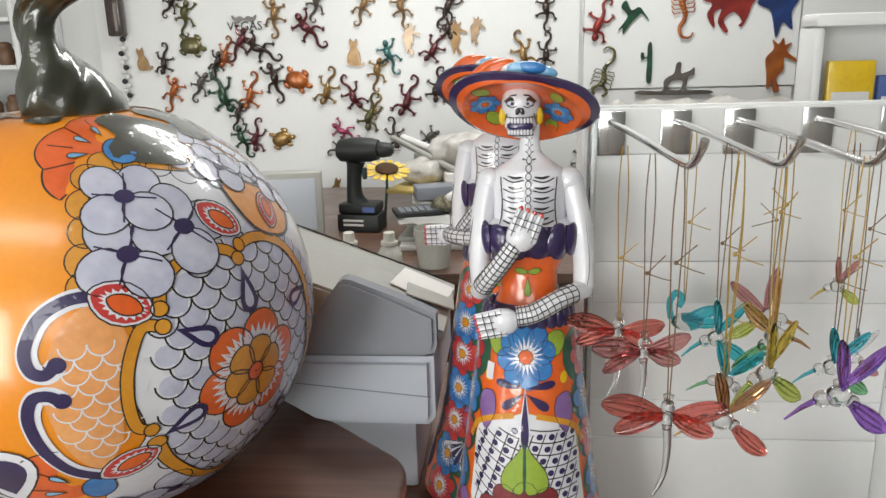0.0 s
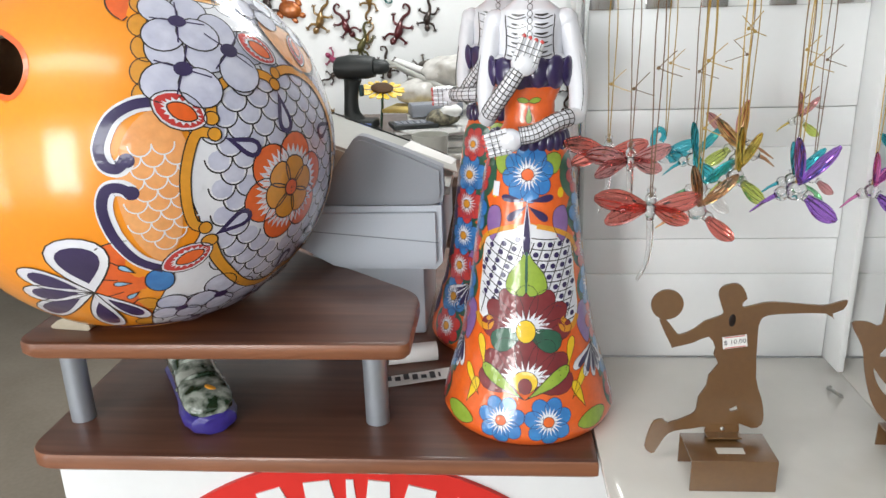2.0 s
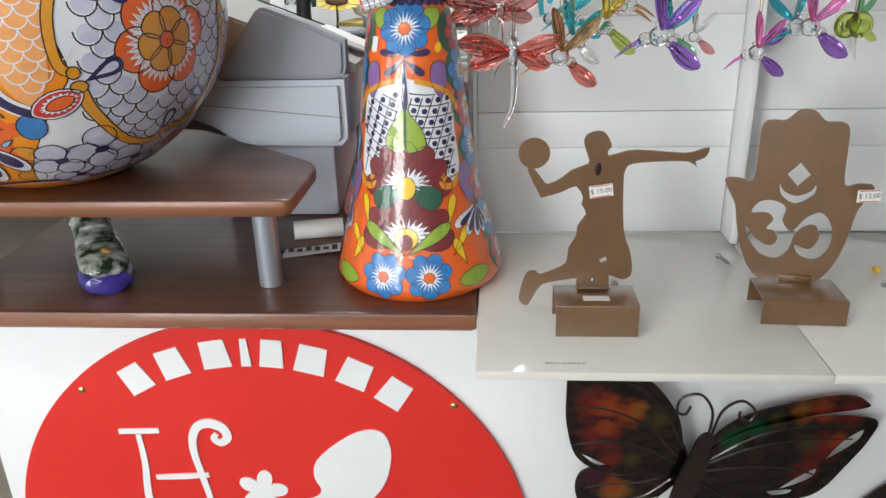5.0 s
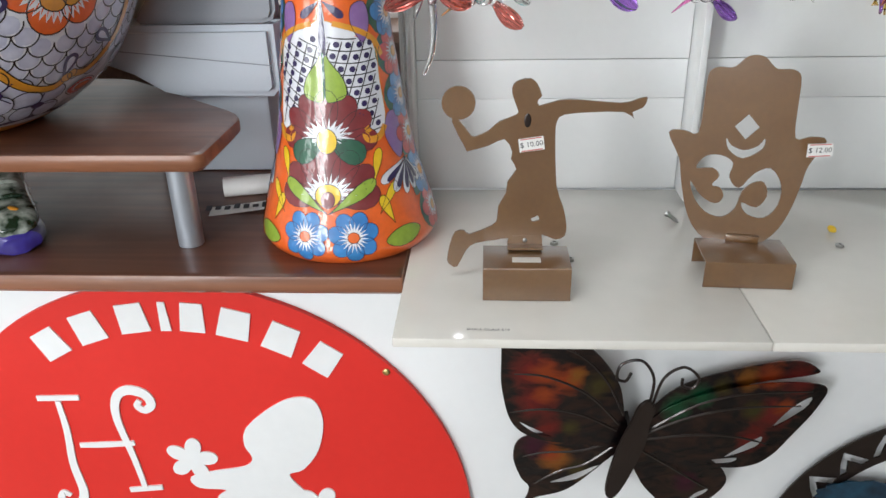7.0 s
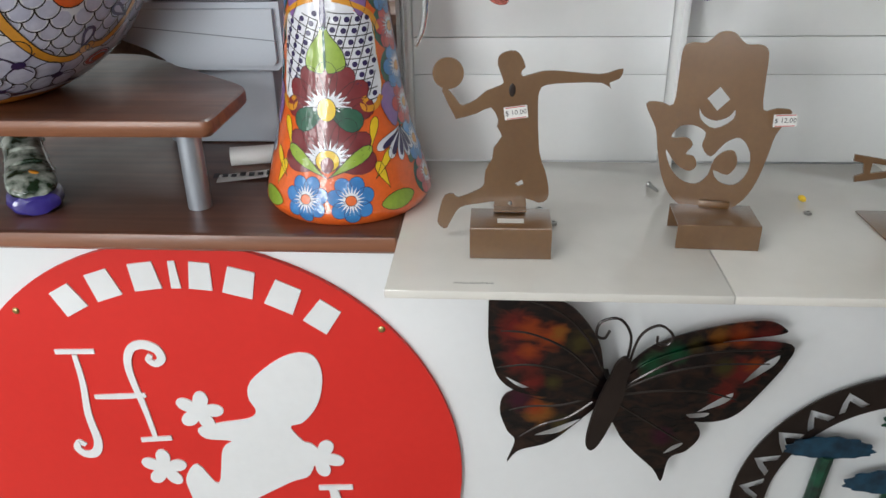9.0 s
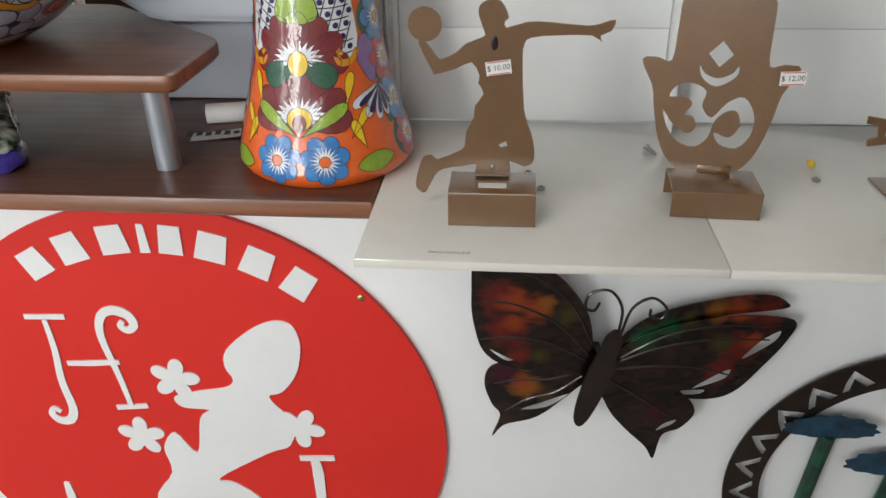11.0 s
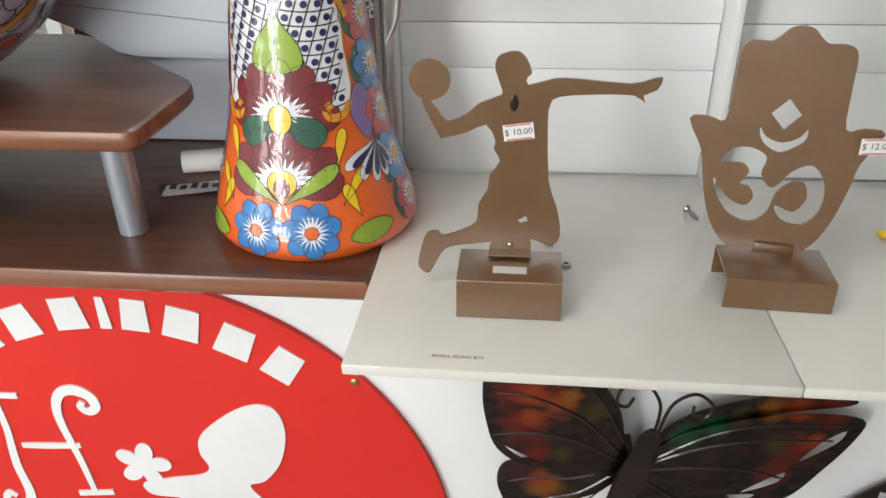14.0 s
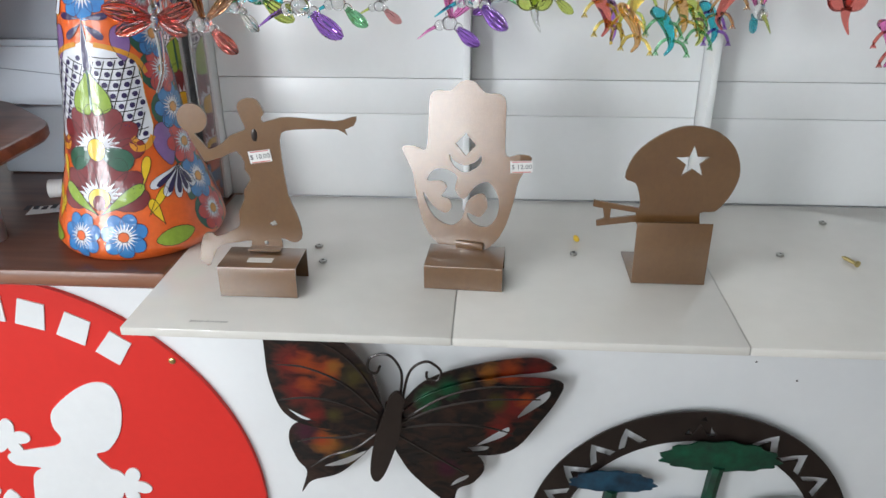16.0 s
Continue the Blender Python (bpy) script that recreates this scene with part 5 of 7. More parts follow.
    blob(bm, v(0, -5, -9), (0.0145, 0.0125, 0.0135), None, S("white_glaze"), 18, 12)
    for s in (-1, 1):
        blob(bm, v(s * 7.4, -13.4, 10.5), (0.0056, 0.0034, 0.0042), None, S("stem"), 12, 8)
        blob(bm, v(s * 7.2, -14.6, 9.4), (0.0046, 0.0031, 0.0027), None, S("lilac"), 10, 8)
        blob(bm, v(s * 6.8, -16.9, 9.2), (0.0017, 0.0012, 0.0014), None, S("black"), 8, 6)
        tube(bm, [v(s * 3.2, -16.2, 16.5), v(s * 8, -14.6, 15.8), v(s * 13.6, -11.6, 10.5)], 0.0008, 5, S("black"))
        tube(bm, [v(s * 3, -17.2, 7), v(s * 7, -16.8, 5.6), v(s * 11.6, -13.6, 7.5)], 0.0005, 5, S("black"))
        blob(bm, v(s * 1.9, -18.0, 2.6), (0.0021, 0.0018, 0.0034), Matrix.Rotation(s * -0.35, 4, "Y"), S("black"), 8, 6)
        blob(bm, v(s * 16.5, -3, -3), (0.0035, 0.004, 0.008), None, S("yellow"), 8, 6)
        tube(bm, [v(s * 12, -11, 0), v(s * 13.2, -9, -6), v(s * 11.5, -11, -15)], 0.0005, 5, S("black"))
    blob(bm, v(0, -14.2, -10.6), (0.0118, 0.0042, 0.0058), None, S("navy"), 16, 9)
    for k in range(8):
        x = (k - 3.5) * 2.75
        for z in (-5.6, -15.6):
            blob(bm, v(x, -17.9 + x * x * 0.035, z), (0.00145, 0.0014, 0.0027), None, S("white_glaze"), 8, 6)
            tube(bm, [v(x + 1.35, -18.0 + x * x * 0.035, z - 2.2), v(x + 1.35, -18.0 + x * x * 0.035, z + 2.2)], 0.00035, 4, S("black"))
    for z in (-2.8, -18.4):
        tube(bm, [v(-11.5, -12.4, z), v(-5, -16.6, z - 0.3), v(5, -16.6, z - 0.3), v(11.5, -12.4, z)], 0.0006, 5, S("black"))
    # hat: wide dish held like a halo, dark outside, with crown and feathers
    tilt = Matrix.Translation(v(0, 6, 4)) @ Matrix.Rotation(radians(7), 4, "Y") @ Matrix.Rotation(radians(-38), 4, "X")
    n, dish, outer = 60, [], []
    for r, h in ((10, 6), (22, 4), (35, 1), (45, -3), (51, -6), (53, -5)):
        wob = lambda a: 1 + 0.05 * math.cos(2 * a + 0.4) + 0.012 * math.cos(5 * a)
        dish.append([bm.verts.new(tilt @ Vector((r * wob(a) * math.cos(a), r * 0.96 * wob(a) * math.sin(a), h)) / 1) for a in (2 * math.pi * k / n for k in range(n))])
    for r, h in ((54, -3.5), (61, -1), (60, 2), (44, 7), (25, 10), (22, 27), (14, 32), (3, 33)):
        wob = lambda a: 1 + 0.11 * math.cos(2 * a + 0.3) + 0.04 * math.cos(3 * a + 1)
        outer.append([bm.verts.new(tilt @ Vector((r * wob(a) * math.cos(a), r * 0.96 * wob(a) * math.sin(a), h)) / 1) for a in (2 * math.pi * k / n for k in range(n))])
    for row in dish + outer:
        for w in row:
            w.co = (tilt.inverted() @ w.co) / 1000
            w.co = tilt @ w.co
    for a, b in zip(dish, dish[1:]):
        bridge(bm, a, b, S("tangerine"))
    bridge(bm, dish[-1], outer[0], S("tangerine"))
    for i, (a, b) in enumerate(zip(outer, outer[1:])):
        bridge(bm, a, b, S("navy") if i < 3 else S("black"))
    bm.faces.new(outer[-1]).material_index = S("black")
    bm.faces.new(dish[0][::-1]).material_index = S("tangerine")

    def on_hat(at, x, y, lift):
        q = Vector((at[0] + x, at[1] + y, 0))
        r = math.hypot(q.x, q.y)
        h = 6 - (r - 10) ** 2 / 150 if r > 10 else 6
        return tilt @ (Vector((q.x, q.y, h - 1.2 - lift)) / 1000)

    H = Painter(bm, on_hat)
    H.slots = P.slots
    for s in (-1, 1):
        at = (s * 33, 2)
        for k in range(2):
            H.shape((s * 30, -12 if k == 0 else 14), leaf(0, 0, 20, 13, (250 if k == 0 else 80) + s * 20), "green", 0.3, 0.6)
        for k in range(7):
            a = 51.4 * k
            H.shape(at, oval(8 * math.cos(radians(a)), 8 * math.sin(radians(a)), 6, 5, a, 12), "blue", 0.6, 0.4, "navy", 2)
        H.fill(at, [((8 if k % 2 else 4) * math.cos(2 * math.pi * k / 28), (8 if k % 2 else 4) * math.sin(2 * math.pi * k / 28)) for k in range(28)], "sky", 0.9, 1)
        H.shape(at, oval(0, 0, 3.6, 3.6, n=10), "tangerine", 1.1, 0.6)
    tilt_top = lambda x, y, h: tilt @ (Vector((x, y, h)) / 1000)
    for x, y, c, r in ((-34, -30, "tangerine", 15), (-24, -36, "tangerine", 13), (-4, -42, "sky", 10), (6, -44, "blue", 10), (17, -41, "sky", 9), (-13, -40, "white_glaze", 8)):
        blob(bm, tilt_top(x, y, 12), (r * 1.3 / 1000, r * 0.5 / 1000, r * 0.55 / 1000), Matrix.Rotation(radians(x), 4, "Y"), S(c), 14, 9)
    return P.slots


_b = bmesh.new()
slots = lady(_b)
front_lady = solid("skeleton_lady_statue", _b, slots, "glazed ceramic skeleton lady in flowered orange gown and hat", "statue")
front_lady.matrix_world = pose(-0.071, 0.228, 1.0003, 0, 0, -4)
_b = bmesh.new()
slots = lady(_b, True, 40)
rear_lady = solid("skeleton_lady_statue", _b, slots, "glazed ceramic skeleton lady standing behind her twin", "statue")
rear_lady.matrix_world = pose(-0.102, 0.43, 1.0003, 0, 0, -4)

# ---- things on the counter ----
_b = bmesh.new()
plate(_b, smooth_loop([(-30, 0), (-27, 9), (-12, 17), (14, 20), (30, 16), (33, 0)], 3), 0.034)
pad = solid("cloth_pad", _b, M.setdefault("pad", surface("beige_felt", (0.5, 0.44, 0.34), 0.9, vary=0.1, size=30, bump=0.4, grain=300)), "small folded beige cloth pad wedged under the pumpkin", "pad")
pad.matrix_world = pose(-0.578, 0.178, 1.1172, 0, 0, -8) @ Matrix.Scale(0.7, 4)
M["drill_black"] = surface("black_moulded_rubber", (0.018, 0.022, 0.022), 0.5, vary=0.2, bump=0.15, grain=200)
printer = thing("grey_printer", "large grey office printer with sloping front panel behind the riser", "printer", (-0.28, 0.45, 1.0))


def prism(outline, y0, y1, soft=0.006, steps=0, lean=0.0):
    """A moulded case: a rounded outline pushed back from y0 to y1, with softened rims."""
    b = bmesh.new()
    plate(b, smooth_loop(outline, steps) if steps else outline, y1 - y0, unit=1.0, y=y0)
    rims = [e for e in b.edges if abs(e.verts[0].co.y - e.verts[1].co.y) < 1e-6 and len(e.link_faces) == 2 and e.calc_face_angle(0) > 1.0]
    bmesh.ops.bevel(b, geom=rims, offset=soft, segments=4, affect="EDGES")
    for v in b.verts:
        v.co.y += lean * max(0.0, v.co.z - 0.204)
    return b


part("foot_case", box(bmesh.new(), (-0.088, -0.03, 0.0006), (0.075, 0.15, 0.1145), 0.006), "device", printer, "pale lower case")
lower_body = part("lower_body", prism([(-0.165, 0.202), (-0.155, 0.172), (-0.078, 0.143), (-0.042, 0.121), (-0.02, 0.116), (0.095, 0.115), (0.104, 0.125), (0.104, 0.202)], -0.082, 0.17, 0.008), "device", printer, "pale grey-blue moulded body")
part("seam", prism([(-0.14, 0.1775), (0.1, 0.1535), (0.1, 0.1548), (-0.14, 0.1788)], -0.0826, -0.0818, 0.0001), "device_lid", lower_body, "thin dark seam")
upper_body = part("front_panel", prism([(-0.058, 0.2035), (0.092, 0.2035), (0.104, 0.207), (0.108, 0.218), (0.107, 0.25), (0.06, 0.271), (0.008, 0.29), (0.0, 0.291), (-0.007, 0.287), (-0.06, 0.215), (-0.062, 0.207)], -0.08, -0.05, 0.005, 0, 0.18), "device_lid", printer, "mid grey sloping front panel")
M["tray"] = surface("beige_grey_plastic", (0.4, 0.4, 0.37), 0.5, vary=0.05, bump=0.05)
part("paper_tray", prism([(-0.15, 0.2035), (0.112, 0.2035), (0.112, 0.214), (0.06, 0.236), (0.008, 0.256), (-0.04, 0.274), (-0.14, 0.312), (-0.15, 0.306)], -0.03, 0.16, 0.004), "tray", printer, "beige-grey sloping rear tray")
part("tray_lip", tube(bmesh.new(), [(-0.138, 0.157, 0.3135), (-0.04, 0.157, 0.2762), (0.1, 0.157, 0.2215)], 0.0013, 6), "drill_black", printer, "dark rubber edge strip")
for x0, x1, y, lift, tn, m in ((-0.005, 0.075, 0.03, 0.0, 3, "tray"), (0.035, 0.11, 0.05, 0.0032, -9, "paper"), (0.06, 0.125, 0.025, 0.0064, 6, "tray")):
    sheet = solid("paper_sheet", box(bmesh.new(), (0, 0, 0), (x1 - x0, 0.07, 0.0022), 0.0006), m, "pale paper sheets lying on the sloping printer tray", "paper", group="printer papers")
    sheet.matrix_world = pose(-0.28 + x0, 0.45 + y, 1.2605 - 0.385 * x0 + lift, 0, 21.5, tn)
shoe = thing("ceramic_shoe_ornament", "long glazed shoe-shaped ceramic ornament with cobalt sole", "ornament", pose(-0.418, 0.157, 1.0, 0, 0, 33))


def shoe_body(bm, sections):
    """A lofted shoe, toe at the origin and heel along y: each section is y, half width, underside, top."""
    rings = []
    for y, w, z0, z1 in sections:
        rings.append([bm.verts.new((w * math.copysign(abs(math.cos(a)) ** 0.75, math.cos(a)), y, (z0 + z1) / 2 + (z1 - z0) / 2 * math.copysign(abs(math.sin(a)) ** 0.8, math.sin(a)))) for a in (2 * math.pi * k / 28 for k in range(28))])
    for a, b in zip(rings, rings[1:]):
        bridge(bm, a, b)
    bm.faces.new(rings[0][::-1])
    bm.faces.new(rings[-1])
    bmesh.ops.recalc_face_normals(bm, faces=bm.faces)
    return bm


M["mottled"] = surface("mottled_green_black_glaze", (0.42, 0.45, 0.4), 0.1, vary=0.2, size=48, second=(0.012, 0.03, 0.014), amount=0.2, coat=1.0, bump=0.1)
upper = part("upper", shoe_body(bmesh.new(), ((0.004, 0.014, 0.021, 0.028), (0.01, 0.023, 0.02, 0.034), (0.024, 0.0275, 0.02, 0.04), (0.045, 0.028, 0.02, 0.044), (0.07, 0.0265, 0.014, 0.049), (0.1, 0.0245, 0.011, 0.058), (0.13, 0.0245, 0.011, 0.07), (0.16, 0.026, 0.011, 0.083), (0.182, 0.0255, 0.011, 0.088), (0.194, 0.017, 0.012, 0.085))), "mottled", shoe, "mottled dark green and white upper")
part("sole", shoe_body(bmesh.new(), ((0.0, 0.014, 0.0006, 0.019), (0.006, 0.025, 0.0004, 0.0235), (0.022, 0.0305, 0.0004, 0.0245), (0.045, 0.031, 0.0004, 0.0235), (0.075, 0.0265, 0.0004, 0.016), (0.13, 0.0235, 0.0004, 0.012), (0.18, 0.024, 0.0004, 0.012), (0.196, 0.016, 0.0006, 0.011))), "cobalt", shoe, "cobalt blue sole")
for y, z, w in ((0.058, 0.047, 0.02), (0.088, 0.0548, 0.017), (0.12, 0.0662, 0.017)):
    part("strap", tube(bmesh.new(), smooth_loop([(-w - 0.007, y + 0.008, z - 0.016), (-w * 0.7, y + 0.002, z - 0.002), (0, y, z + 0.001), (w * 0.7, y + 0.002, z - 0.002), (w + 0.007, y + 0.008, z - 0.016)], 4, False), 0.0026, 8), "mottled", upper, "raised glazed strap")
part("painted_leaf", blob(bmesh.new(), (0.004, 0.035, 0.0415), (0.004, 0.011, 0.0016), Matrix.Rotation(0.5, 4, "Z")), "ochre", upper, "ochre painted leaf")
slip = thing("paper_receipt", "curled white paper receipt with printed rows", "receipt", pose(-0.216, 0.285, 1.0, 0, 0, 12))
_b = bmesh.new()
for x0, x1 in ((-0.05, 0.06),):
    rows3 = [[_b.verts.new((x, y, 0.0008 + 0.004 * ((x + 0.05) / 0.11) ** 2 + 0.001 * math.sin(30 * x))) for x in (x0 + (x1 - x0) * k / 10 for k in range(11))] for y in (-0.014, 0.014)]
    for k in range(10):
        _b.faces.new((rows3[0][k], rows3[0][k + 1], rows3[1][k + 1], rows3[1][k]))
strip = part("strip", _b, "paper", slip)
for k in range(8):
    part("printed_row", box(bmesh.new(), (-0.04 + 0.011 * k, -0.008 + 0.002 * (k % 2), 0.0042), (-0.033 + 0.011 * k, 0.009 - 0.003 * (k % 3), 0.0044)), "ink", strip)
roll = thing("paper_roll_end", "loose curl of white till paper on the counter", "paper", pose(-0.214, 0.335, 1.0, 0, 0, 14))
_b = bmesh.new()
curl = [(0.02 * (1 - k / 30) * math.cos(k * 0.22) , 0.02 + 0.018 * (1 - k / 40) * math.sin(k * 0.22)) for k in range(22)] + [(0.02 + 0.004 * k, 0.004) for k in range(3)]
for x0, x1 in ((-0.035, 0.03),):
    a = [_b.verts.new((x0, y, z)) for y, z in curl[:22]]
    c = [_b.verts.new((x1, y, z)) for y, z in curl[:22]]
    for k in range(21):
        _b.faces.new((a[k], a[k + 1], c[k + 1], c[k]))
low_z = min(v.co.z for v in _b.verts)
for v in _b.verts:
    v.co.z += 0.0006 - low_z
part("curl", _b, "paper", roll)

# ---- small hardware left on the marble ----
def nut(x, y):
    b = bmesh.new()
    lathe(b, [(0.0042, 0.0), (0.0046, 0.0006), (0.0046, 0.0026), (0.004, 0.0032), (0.0022, 0.0032), (0.0022, 0.0008)], 6)
    ob = solid("hex_nut", b, "steel", "small zinc hex nut lying on the marble", "nut", group="loose hardware")
    ob.matrix_world = pose(x, y, 1.0004, 0, 0, 20)


def screw(x, y, turn, standing=False, material="brass"):
    b = bmesh.new()
    lathe(b, [(0.0008, -0.02), (0.0016, -0.017), (0.0017, 0.0), (0.0036, 0.0018), (0.0036, 0.0032), (0.001, 0.0036)], 12)
    for k in range(8):
        tube(b, [(0.0019 * math.cos(a), 0.0019 * math.sin(a), -0.017 + 0.002 * k + 0.0018 * a / 6.28) for a in (0.7 * q for q in range(10))], 0.0004, 4)
    ob = solid("loose_screw", b, material, "short brass machine screw lying on the marble", "screw", group="loose hardware")
    ob.matrix_world = pose(x, y, 1.0038, 86, 0, turn)


for x, y in ((0.152, 0.189), (0.446, 0.186), (0.678, 0.196), (0.761, 0.293), (0.165, 0.15)):
    nut(x, y)
screw(0.287, 0.262, 200, material="steel")
screw(0.752, 0.175, 20)
_b = bmesh.new()
blob(_b, (0.452, 0.222, 1.0045), (0.003, 0.006, 0.004), Matrix.Rotation(0.4, 4, "Z"))
solid("yellow_glass_chip", _b, "yellow", "tiny yellow glass bead on the marble", "bead")
tag = thing("shelf_label", "small dark lettering reading small glass on marble", "label", (0.082, 0.0135, 1.0))
words("printed_words", "SMALL GLASS $10", 0.0048, pose(0, 0.002, 0.0003, -90), "ink", tag)
# drilled marks on the white counter front
for x, z in ((0.246, 0.94), (0.56, 0.915), (0.66, 0.884), (0.6, 0.9), (0.71, 0.86), (0.13, 0.72), (0.05, 0.62)):
    _b = bmesh.new()
    blob(_b, (x, 0.1558, z), (0.0013, 0.0006, 0.0013), None, 0, 8, 6)
    solid("screw_hole", _b, "ink", "small dark screw hole in the white front", "hole", group="screw holes")

# ---- hooks and hanging glass ----
GLASS = {n: glass("glass_" + n, tuple(q ** 0.68 for q in c)) for n, c in (("clear", (0.98, 0.98, 0.98)), ("red", (0.85, 0.13, 0.1)), ("orange", (0.9, 0.42, 0.12)), ("amber", (0.9, 0.6, 0.06)), ("lime", (0.65, 0.8, 0.1)), ("green", (0.15, 0.55, 0.2)),
                                               ("teal", (0.03, 0.55, 0.72)), ("violet", (0.32, 0.1, 0.75)), ("pink", (0.95, 0.15, 0.55)), ("brown", (0.5, 0.18, 0.06)), ("rose", (0.75, 0.25, 0.25)))}
M["gold_cord"] = surface("gold_cord", (0.55, 0.36, 0.09), 0.45, metal=0.5, vary=0.2, grain=600)
M["dark_cord"] = surface("brown_cord", (0.2, 0.12, 0.06), 0.6, vary=0.2, grain=600)


def hook_pose(x):
    return Vector((x, 0.3545, 1.47))


def display_hook(x):
    h = thing("display_hook", "chrome slatwall hook with square plate and upturned tip", "hook", hook_pose(x), "display hooks")
    part("plate", box(bmesh.new(), (-0.015, -0.004, -0.034), (0.015, 0.0, 0.011), 0.0015), "chrome", h)
    part("rod", tube(bmesh.new(), smooth_loop([(0.0, -0.004, 0.0), (0.012, -0.08, -0.003), (0.026, -0.19, -0.009), (0.031, -0.222, -0.009), (0.034, -0.238, 0.004), (0.035, -0.243, 0.012)], 5, False), 0.0033, 12), "chrome", h)


HOOKS = (0.014, 0.079, 0.141, 0.216, 0.29, 0.385, 0.46, 0.53, 0.6, 0.68, 0.75)
for hx in HOOKS:
    display_hook(hx)


def wing_glass(bm, root, tip, width, thick=0.0022):
    """A flattened lobed glass wing from root to tip."""
    root, tip = Vector(root), Vector(tip)
    d = tip - root
    n = d.normalized()
    side = n.cross(Vector((0.25, -1, 0.1))).normalized()
    face = n.cross(side)
    rows = []
    for k in range(9):
        t = k / 8
        w = width * (0.14 + 0.86 * math.sin(math.pi * min(1, t ** 1.25 * 0.95 + 0.04)) ** 0.6) / 2
        c = root + d * t + side * 0.12 * width * math.sin(2.4 * t)
        rows.append([bm.verts.new(c + side * w * math.cos(a) + face * thick * (0.35 + 0.65 * math.sin(math.pi * t * 0.9 + 0.2)) * math.sin(a) * (1 + 0.28 * math.cos(12 * a))) for a in (2 * math.pi * q / 24 for q in range(24))])
    for a, b in zip(rows, rows[1:]):
        bridge(bm, a, b)
    bm.faces.new(rows[0][::-1])
    bm.faces.new(rows[-1])
    return bm


def glass_part(name, bm, colour, parent):
    bmesh.ops.recalc_face_normals(bm, faces=bm.faces)
    return part(name, bm, GLASS[colour], parent)


def cord(parent, rise, back, material, knot=0.0, lean=0.0, spread=0.004):
    """Two strands from the pendant's eye up to the hook, with a knot and loose ends."""
    for s in (-1, 1):
        part("cord", tube(bmesh.new(), smooth_loop([(s * 0.0006, 0, 0.006), (s * spread * 0.5 + lean * 0.3, back * 0.3, rise * 0.35), (s * spread + lean * 0.7, back * 0.7, rise * 0.75), (s * 0.002 + lean, back, rise)], 4, False), 0.00055, 5, capped=False), material, parent)
    if knot:
        b = bmesh.new()
        blob(b, (lean * 0.5, back * 0.5, rise * knot), (0.0017, 0.0015, 0.0017), None, 0, 8, 6)
        for dx, dz in ((0.02, -0.004), (0.014, 0.008)):
            tube(b, smooth_loop([(lean * 0.5, back * 0.5, rise * knot), (lean * 0.5 + dx * 0.5, back * 0.5 - 0.002, rise * knot + dz), (lean * 0.5 + dx, back * 0.5 - 0.002, rise * knot + dz * 1.8)], 3, False), 0.0005, 4)
        part("knot", b, material, parent)


def hummingbird(place, wings, tail, beak, size=1.0, turn=0, cord_material="gold_cord", knot=0.5, rise=None, back=0.0, label=""):
    t = thing("glass_hummingbird_necklace", label or "blown glass hummingbird pendant hanging on a thin cord", "necklace", pose(*place, 0, 0, turn), "hanging glass pendants")
    b = bmesh.new()
    s = size * 0.001
    blob(b, (0, 0, 0), (9 * s, 6.5 * s, 8 * s))
    blob(b, (-11 * s, 0, -2 * s), (6 * s, 5.5 * s, 6 * s))
    blob(b, (10 * s, 1 * s, -5 * s), (6 * s, 4 * s, 5 * s), Matrix.Rotation(radians(35), 4, "Y"))
    tube(b, [(q * s, 0, z * s) for q, z in ((-3, 7), (-4, 11), (0, 13), (3, 10), (2, 7))], 1.1 * s, 6)
    glass_part("body", b, "clear", t)
    glass_part("wing", wing_glass(bmesh.new(), (2 * s, -2 * s, 5 * s), (-8 * s, -10 * s, 44 * s), 11 * s, 2 * s), wings, t)
    glass_part("wing", wing_glass(bmesh.new(), (4 * s, 3 * s, 5 * s), (34 * s, 6 * s, 34 * s), 12 * s, 2 * s), wings, t)
    glass_part("tail", wing_glass(bmesh.new(), (9 * s, 0, -6 * s), (34 * s, -4 * s, -24 * s), 15 * s, 2.4 * s), tail, t)
    glass_part("beak", tube(bmesh.new(), [(-15 * s, 0, -3 * s), (-25 * s, -1 * s, -8 * s), (-36 * s, -2 * s, -16 * s)], [2.2 * s, 1.6 * s, 0.6 * s], 8), beak, t)
    cord(t, rise or (1.466 - place[2]), back, cord_material, knot)
    return t


def dragonfly(place, wings, size=1.0, turn=0, cord_material="dark_cord", knot=0.4):
    t = thing("glass_dragonfly_necklace", "blown glass dragonfly pendant with red wings on a cord", "necklace", pose(*place, 0, 0, turn), "hanging glass pendants")
    b = bmesh.new()
    s = size * 0.001
    blob(b, (0, 0, 4 * s), (5 * s, 5 * s, 5.5 * s))
    blob(b, (0, 0, -6 * s), (4.5 * s, 4.5 * s, 8 * s))
    tube(b, smooth_loop([(0, 0, -10 * s), (1 * s, 0, -30 * s), (-1 * s, -1 * s, -50 * s), (-8 * s, -2 * s, -66 * s)], 4, False), [(3.4 - 0.17 * k) * s for k in range(13)], 10)
    tube(b, [(q * s, 0, z * s) for q, z in ((-2, 9), (-3, 13), (0, 15), (3, 13), (2, 9))], 1.0 * s, 6)
    glass_part("body", b, "clear", t)
    for x, z, w in ((-46, 8, 19), (-36, -13, 16), (38, 14, 17), (31, -8, 15)):
        glass_part("wing", wing_glass(bmesh.new(), ((3 if x > 0 else -3) * s, 0, -3 * s), (x * s, -4 * s, z * s - 4 * s), w * s, 2 * s), wings, t)
    cord(t, 1.466 - place[2], 0.0, cord_material, knot)


